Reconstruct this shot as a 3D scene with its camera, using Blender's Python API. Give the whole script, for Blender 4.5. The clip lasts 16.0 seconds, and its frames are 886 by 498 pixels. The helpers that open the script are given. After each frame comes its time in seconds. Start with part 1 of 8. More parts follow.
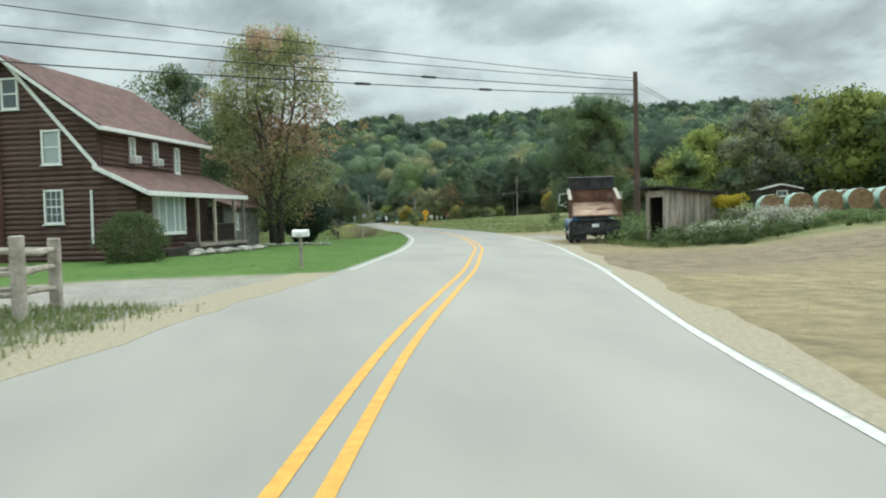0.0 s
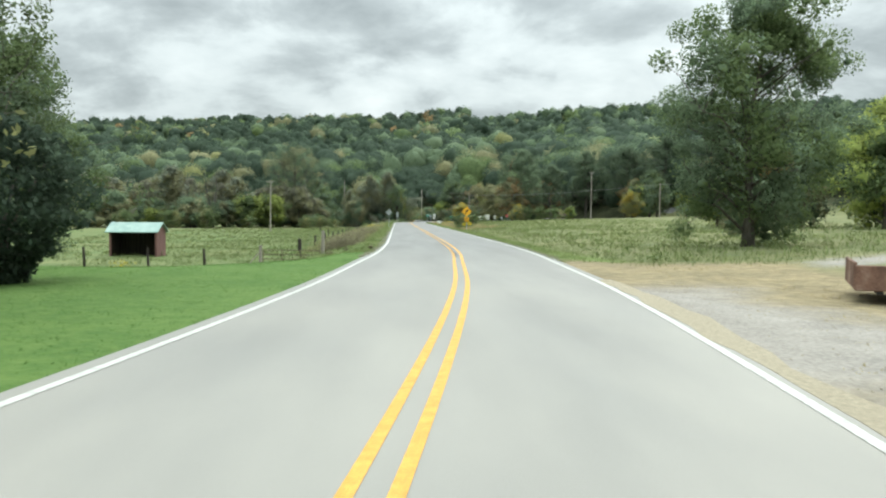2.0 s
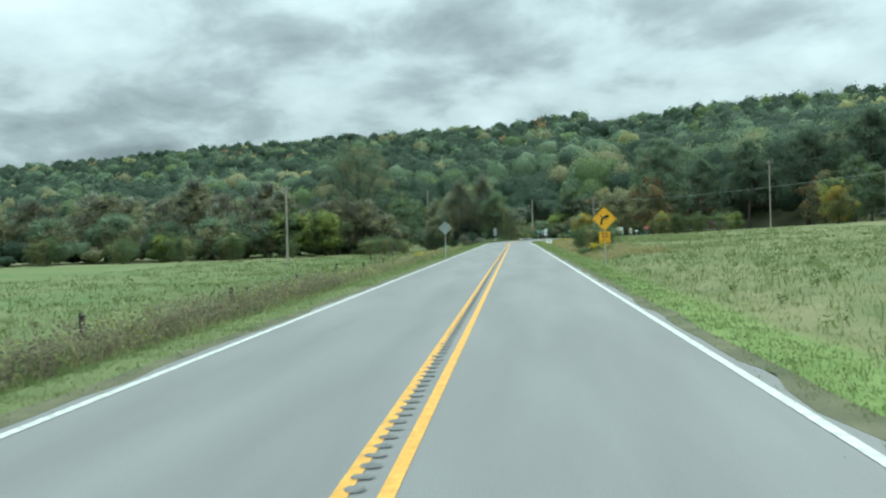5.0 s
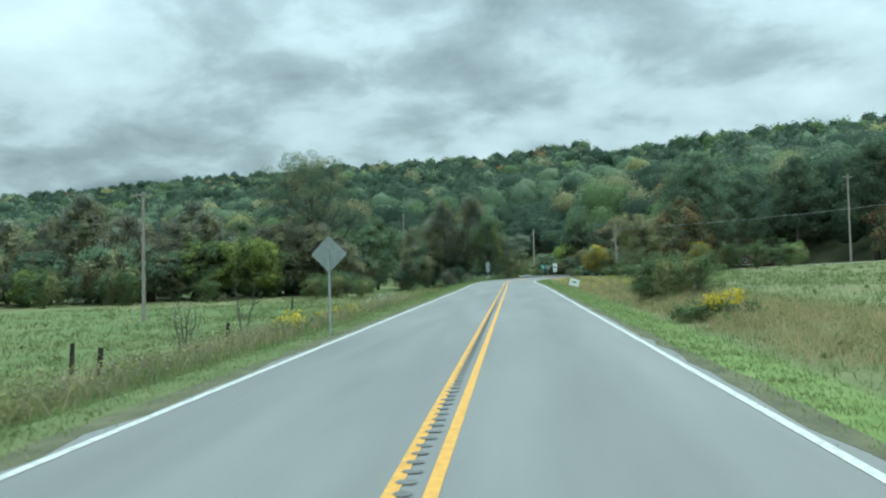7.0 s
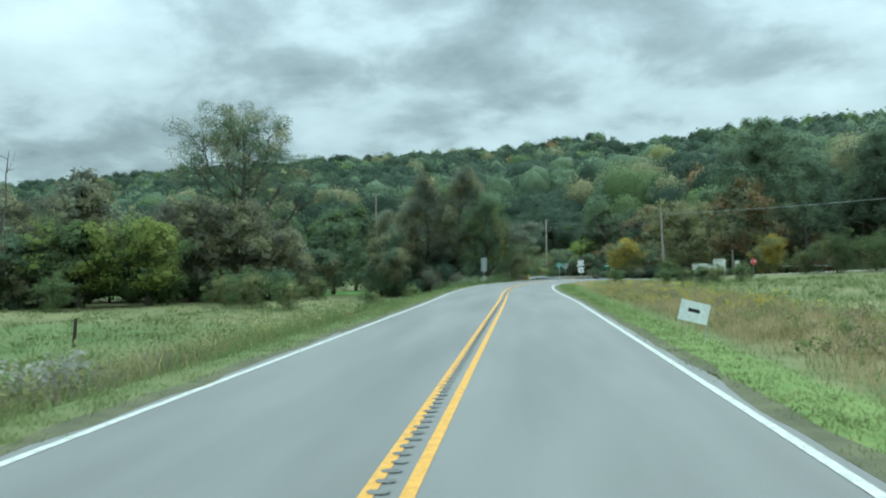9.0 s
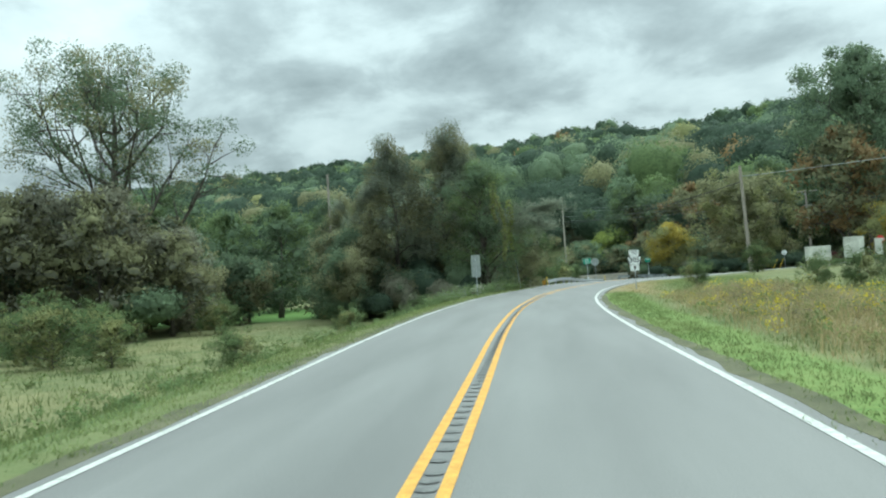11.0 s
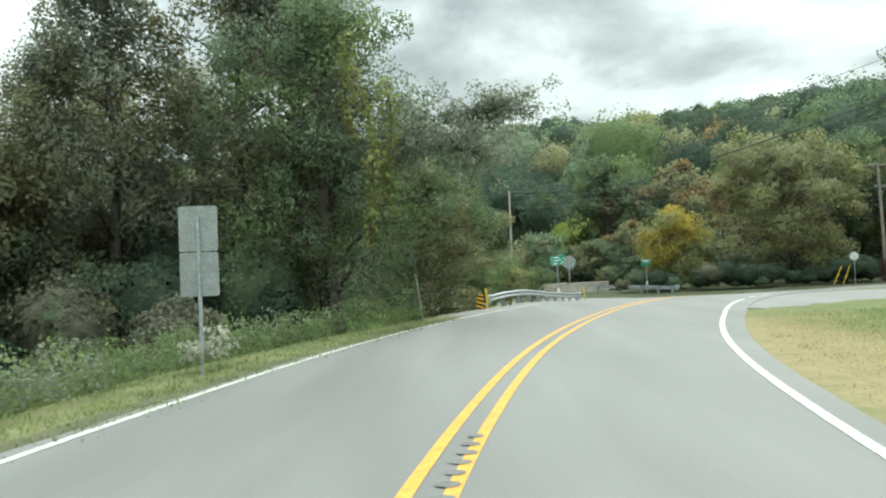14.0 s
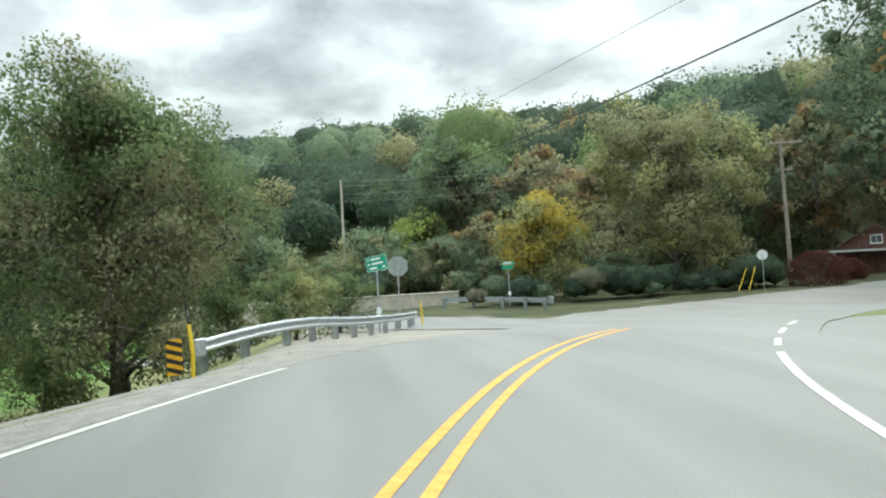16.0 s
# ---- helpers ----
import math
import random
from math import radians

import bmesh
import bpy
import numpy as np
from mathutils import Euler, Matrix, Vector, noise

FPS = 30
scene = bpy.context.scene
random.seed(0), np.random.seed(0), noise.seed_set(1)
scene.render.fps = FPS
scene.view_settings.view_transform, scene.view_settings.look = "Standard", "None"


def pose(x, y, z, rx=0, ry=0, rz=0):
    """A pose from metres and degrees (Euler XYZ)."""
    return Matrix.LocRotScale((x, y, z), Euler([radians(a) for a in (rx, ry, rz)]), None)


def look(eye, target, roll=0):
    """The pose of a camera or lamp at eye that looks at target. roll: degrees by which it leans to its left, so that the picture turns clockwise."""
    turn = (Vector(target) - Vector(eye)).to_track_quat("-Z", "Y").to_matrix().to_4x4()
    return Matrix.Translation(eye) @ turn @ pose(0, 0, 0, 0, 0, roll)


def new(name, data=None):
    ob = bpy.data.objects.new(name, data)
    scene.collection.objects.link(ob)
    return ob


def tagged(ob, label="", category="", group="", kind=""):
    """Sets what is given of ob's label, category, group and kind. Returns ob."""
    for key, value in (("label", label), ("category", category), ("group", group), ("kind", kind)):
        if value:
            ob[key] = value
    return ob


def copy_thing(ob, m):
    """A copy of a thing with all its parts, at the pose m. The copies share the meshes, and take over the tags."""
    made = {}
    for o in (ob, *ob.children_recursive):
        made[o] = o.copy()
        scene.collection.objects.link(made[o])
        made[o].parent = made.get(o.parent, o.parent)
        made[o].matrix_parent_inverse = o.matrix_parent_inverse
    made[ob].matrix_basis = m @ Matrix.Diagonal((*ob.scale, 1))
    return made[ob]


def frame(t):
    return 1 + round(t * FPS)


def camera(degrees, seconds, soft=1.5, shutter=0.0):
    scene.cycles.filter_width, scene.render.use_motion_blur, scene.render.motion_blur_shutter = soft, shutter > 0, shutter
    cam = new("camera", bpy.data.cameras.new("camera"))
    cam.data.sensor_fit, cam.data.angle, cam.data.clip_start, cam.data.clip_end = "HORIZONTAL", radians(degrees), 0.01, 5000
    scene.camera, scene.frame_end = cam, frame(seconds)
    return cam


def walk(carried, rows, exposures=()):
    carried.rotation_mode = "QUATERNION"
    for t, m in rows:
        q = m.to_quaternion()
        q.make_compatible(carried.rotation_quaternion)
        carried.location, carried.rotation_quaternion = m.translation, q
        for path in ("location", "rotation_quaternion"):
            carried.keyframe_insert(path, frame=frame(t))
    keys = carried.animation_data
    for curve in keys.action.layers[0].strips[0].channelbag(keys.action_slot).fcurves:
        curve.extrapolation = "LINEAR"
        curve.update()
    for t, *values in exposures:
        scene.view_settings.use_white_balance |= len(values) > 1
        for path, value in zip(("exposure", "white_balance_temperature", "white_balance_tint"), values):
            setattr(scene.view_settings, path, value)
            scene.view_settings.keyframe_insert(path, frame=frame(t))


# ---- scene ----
cam = camera(60.5, 16.0, soft=2.1, shutter=0.08)
walk(cam, [
    (0, pose(-10.92, 9.24, 1.485, 87.60, 1.60, -8.54)),
    (0.5, pose(-8.68, 18.27, 1.511, 87.48, 1.37, -7.57)),
    (1, pose(-6.62, 27.21, 1.556, 87.21, 0.90, -6.41)),
    (1.5, pose(-4.63, 36.22, 1.627, 87.32, 0.17, -5.17)),
    (2, pose(-2.99, 45.34, 1.665, 87.53, -0.47, -3.44)),
    (2.5, pose(-1.53, 54.44, 1.668, 87.66, -0.34, -1.46)),
    (3, pose(-0.33, 63.36, 1.663, 87.77, -0.26, 0.12)),
    (3.5, pose(0.69, 72.20, 1.661, 87.93, -0.87, 2.20)),
    (4, pose(0.99, 81.28, 1.675, 88.28, 0.00, 4.01)),
    (4.2, pose(1.07, 84.91, 1.680, 88.50, 0.62, 4.68)),
    (6.5, pose(0.86, 126.96, 1.659, 90.34, 2.31, 5.48)),
    (7, pose(0.81, 135.71, 1.662, 91.60, 1.51, 5.29)),
    (7.5, pose(0.76, 144.16, 1.628, 91.55, 1.30, 5.02)),
    (8, pose(0.83, 152.60, 1.633, 91.48, 1.16, 5.30)),
    (8.5, pose(1.02, 161.08, 1.660, 91.40, 0.46, 5.79)),
    (11, pose(0.98, 198.61, 1.696, 91.75, 3.85, 7.05)),
    (11.5, pose(0.93, 205.60, 1.643, 92.31, 4.07, 6.86)),
    (12, pose(0.85, 212.34, 1.595, 92.50, 3.57, 6.53)),
    (12.5, pose(0.82, 218.71, 1.550, 92.32, 3.37, 6.10)),
    (13, pose(0.86, 224.92, 1.503, 92.10, 2.48, 5.11)),
    (13.5, pose(1.10, 230.73, 1.495, 91.86, 2.12, 4.13)),
    (14, pose(1.43, 236.12, 1.475, 91.66, 2.40, 2.48)),
    (14.5, pose(2.07, 241.15, 1.518, 91.57, 3.59, 0.63)),
    (15, pose(2.83, 245.80, 1.556, 91.88, 3.69, -1.72)),
    (15.5, pose(3.70, 250.05, 1.549, 91.91, 3.14, -4.40)),
    (16, pose(4.68, 253.96, 1.488, 91.49, 3.05, -8.48)),
], exposures=[(0, 0.08, 6350, 0), (0.8, 0.12, 6350, 0), (1.3, 0.25, 6400, 1), (2.0, 0.36, 6450, 4), (2.7, 0.32, 6350, 1), (4.2, 0.2, 6000, -6), (6.5, 0.02, 5600, -10), (8.5, 0.02, 5500, -11), (11, 0.16, 5950, -7), (13, 0.22, 6100, -6), (14.5, 0.55, 6600, 1), (16, 0.52, 6450, 3)])

# ---------------------------------------------------------------- world and light
world = bpy.data.worlds.new("overcast_sky")
scene.world = world
world.use_nodes = True
SUN_EL, SUN_ROT = radians(48), radians(35)


def build_sky():
    nt = world.node_tree
    nt.nodes.clear()
    N, L = nt.nodes.new, nt.links.new
    out, bg = N("ShaderNodeOutputWorld"), N("ShaderNodeBackground")
    L(bg.outputs[0], out.inputs[0])
    co, sep = N("ShaderNodeTexCoord"), N("ShaderNodeSeparateXYZ")
    L(co.outputs["Generated"], sep.inputs[0])

    def m(op, a, b=None, c=None):
        n = N("ShaderNodeMath")
        n.operation = op
        for i, v in enumerate((a, b, c)):
            if v is None:
                continue
            if hasattr(v, "is_linked"):
                L(v, n.inputs[i])
            else:
                n.inputs[i].default_value = v
        return n.outputs[0]

    up = m("MAXIMUM", sep.outputs[2], 0.0)
    den = m("ADD", up, 0.33)
    comb = N("ShaderNodeCombineXYZ")
    L(m("DIVIDE", sep.outputs[0], den), comb.inputs[0])
    L(m("DIVIDE", sep.outputs[1], den), comb.inputs[1])

    def noise_tex(scale, detail, rough, dist, offset):
        mp, n = N("ShaderNodeMapping"), N("ShaderNodeTexNoise")
        mp.inputs["Location"].default_value = offset
        L(comb.outputs[0], mp.inputs[0])
        L(mp.outputs[0], n.inputs["Vector"])
        n.inputs["Scale"].default_value, n.inputs["Detail"].default_value = scale, detail
        n.inputs["Roughness"].default_value, n.inputs["Distortion"].default_value = rough, dist
        return n.outputs["Fac"]

    big = noise_tex(1.5, 3, 0.5, 0.2, (3.1, 1.7, 0))
    mid = noise_tex(3.6, 8, 0.56, 0.2, (7.4, 2.2, 0))
    fac = m("ADD", m("MULTIPLY", big, 0.45), m("MULTIPLY", mid, 0.55))
    ramp = N("ShaderNodeValToRGB")
    el = ramp.color_ramp.elements
    el[0].position, el[0].color = 0.36, (0.31, 0.345, 0.36, 1)
    el[1].position, el[1].color = 0.67, (0.88, 0.93, 0.945, 1)
    e = el.new(0.47)
    e.color = (0.50, 0.545, 0.565, 1)
    e = el.new(0.54)
    e.color = (0.70, 0.755, 0.775, 1)
    L(fac, ramp.inputs[0])
    sky = N("ShaderNodeTexSky")
    sky.sky_type, sky.sun_disc = "NISHITA", False
    sky.sun_elevation, sky.sun_rotation = SUN_EL, SUN_ROT
    dim = N("ShaderNodeMixRGB")
    dim.blend_type = "MULTIPLY"
    dim.inputs[0].default_value = 1
    L(sky.outputs[0], dim.inputs[1])
    dim.inputs[2].default_value = (0.08, 0.08, 0.08, 1)
    mix = N("ShaderNodeMixRGB")
    mix.inputs[0].default_value = 0.94
    L(dim.outputs[0], mix.inputs[1])
    L(ramp.outputs[0], mix.inputs[2])
    # overcast sky grows brighter towards the zenith
    gain = m("ADD", 0.82, m("MULTIPLY", m("POWER", up, 2.3), 4.7))
    L(mix.outputs[0], bg.inputs[0])
    L(gain, bg.inputs[1])


build_sky()
sun = new("sun", bpy.data.lights.new("sun", "SUN"))
sun.data.energy, sun.data.angle, sun.data.color = 1.2, radians(25), (1.0, 0.96, 0.9)
sun.matrix_world = look((0, 0, 60), (0 - math.sin(SUN_ROT) * math.cos(SUN_EL), 0 - math.cos(SUN_ROT) * math.cos(SUN_EL), 60 - math.sin(SUN_EL)))


# ---------------------------------------------------------------- materials
def links(name):
    ma = bpy.data.materials.new(name)
    ma.use_nodes = True
    nt = ma.node_tree
    return ma, nt, nt.nodes.new, nt.links.new, nt.nodes["Principled BSDF"]


def mat(name, c1, c2, scale=4.0, rough=0.75, metal=0.0, bump=0.25, bscale=30.0, stretch=(1, 1, 1), c3=None, obrand=0.0, island=0.0, spec=0.35):
    """Two or three colours in two scales of noise, with fine relief."""
    ma, nt, N, L, b = links(name)
    co, mp = N("ShaderNodeTexCoord"), N("ShaderNodeMapping")
    mp.inputs["Scale"].default_value = stretch
    L(co.outputs["Object"], mp.inputs[0])
    n1, n2, ramp = N("ShaderNodeTexNoise"), N("ShaderNodeTexNoise"), N("ShaderNodeValToRGB")
    for n, s, d in ((n1, scale, 5), (n2, bscale, 3)):
        n.inputs["Scale"].default_value, n.inputs["Detail"].default_value = s, d
        L(mp.outputs[0], n.inputs["Vector"])
    el = ramp.color_ramp.elements
    el[0].position, el[0].color, el[1].position, el[1].color = 0.33, (*c1, 1), 0.67, (*c2, 1)
    if c3:
        el[1].position = 0.58
        e = el.new(0.72)
        e.color = (*c3, 1)
    L(n1.outputs["Fac"], ramp.inputs[0])
    hsv = N("ShaderNodeHueSaturation")
    L(ramp.outputs[0], hsv.inputs["Color"])
    val = N("ShaderNodeMapRange")
    val.inputs[1].default_value, val.inputs[2].default_value, val.inputs[3].default_value, val.inputs[4].default_value = 0.3, 0.7, 0.82, 1.18
    L(n2.outputs["Fac"], val.inputs[0])
    last = val.outputs[0]
    for amount, node, socket in ((obrand, "ShaderNodeObjectInfo", "Random"), (island, "ShaderNodeNewGeometry", "Random Per Island")):
        if amount:
            src, r, mul = N(node), N("ShaderNodeMapRange"), N("ShaderNodeMath")
            r.inputs[3].default_value, r.inputs[4].default_value = 1 - amount, 1 + amount
            L(src.outputs[socket], r.inputs[0])
            mul.operation = "MULTIPLY"
            L(last, mul.inputs[0]), L(r.outputs[0], mul.inputs[1])
            last = mul.outputs[0]
    L(last, hsv.inputs["Value"])
    L(hsv.outputs[0], b.inputs["Base Color"])
    b.inputs["Roughness"].default_value, b.inputs["Metallic"].default_value = rough, metal
    b.inputs["Specular IOR Level"].default_value = spec
    if bump:
        bp = N("ShaderNodeBump")
        bp.inputs["Strength"].default_value, bp.inputs["Distance"].default_value = bump, 0.03
        L(n2.outputs["Fac"], bp.inputs["Height"])
        L(bp.outputs[0], b.inputs["Normal"])
    return ma


def leaf(name, c1, c2, glow=0.5, vary=0.25):
    """Leaf cards: hue from one card to the next, some light coming through."""
    ma, nt, N, L, b = links(name)
    geo, ramp, oi, hsv = N("ShaderNodeNewGeometry"), N("ShaderNodeValToRGB"), N("ShaderNodeObjectInfo"), N("ShaderNodeHueSaturation")
    el = ramp.color_ramp.elements
    el[0].color, el[1].color = (*c1, 1), (*c2, 1)
    co, n1 = N("ShaderNodeTexCoord"), N("ShaderNodeTexNoise")
    n1.inputs["Scale"].default_value = 0.35
    L(co.outputs["Object"], n1.inputs["Vector"])
    mixf = N("ShaderNodeMath")
    mixf.operation = "MULTIPLY_ADD"
    L(geo.outputs["Random Per Island"], mixf.inputs[0])
    mixf.inputs[1].default_value = 0.6
    sub = N("ShaderNodeMath")
    sub.operation = "MULTIPLY_ADD"
    L(n1.outputs["Fac"], sub.inputs[0])
    sub.inputs[1].default_value, sub.inputs[2].default_value = 1.2, -0.4
    L(sub.outputs[0], mixf.inputs[2])
    L(mixf.outputs[0], ramp.inputs[0])
    L(ramp.outputs[0], hsv.inputs["Color"])
    r = N("ShaderNodeMapRange")
    r.inputs[3].default_value, r.inputs[4].default_value = 1 - vary, 1 + vary
    L(oi.outputs["Random"], r.inputs[0])
    n2, r2, mul = N("ShaderNodeTexNoise"), N("ShaderNodeMapRange"), N("ShaderNodeMath")
    n2.inputs["Scale"].default_value, n2.inputs["Detail"].default_value, n2.inputs["Roughness"].default_value = 1.3, 5, 0.7
    L(co.outputs["Object"], n2.inputs["Vector"])
    r2.inputs[1].default_value, r2.inputs[2].default_value, r2.inputs[3].default_value, r2.inputs[4].default_value = 0.32, 0.68, 0.7, 1.25
    L(n2.outputs["Fac"], r2.inputs[0])
    mul.operation = "MULTIPLY"
    L(r.outputs[0], mul.inputs[0]), L(r2.outputs[0], mul.inputs[1])
    L(mul.outputs[0], hsv.inputs["Value"])
    L(hsv.outputs[0], b.inputs["Base Color"])
    b.inputs["Roughness"].default_value, b.inputs["Specular IOR Level"].default_value = 0.7, 0.08
    tr, mx = N("ShaderNodeBsdfTranslucent"), N("ShaderNodeMixShader")
    L(hsv.outputs[0], tr.inputs[0])
    mx.inputs[0].default_value = glow
    L(b.outputs[0], mx.inputs[1]), L(tr.outputs[0], mx.inputs[2])
    L(mx.outputs[0], nt.nodes["Material Output"].inputs[0])
    return ma


def glass(name, tint=(0.08, 0.1, 0.11)):
    ma, nt, N, L, b = links(name)
    b.inputs["Base Color"].default_value = (*tint, 1)
    b.inputs["Roughness"].default_value, b.inputs["Specular IOR Level"].default_value = 0.08, 0.8
    return ma


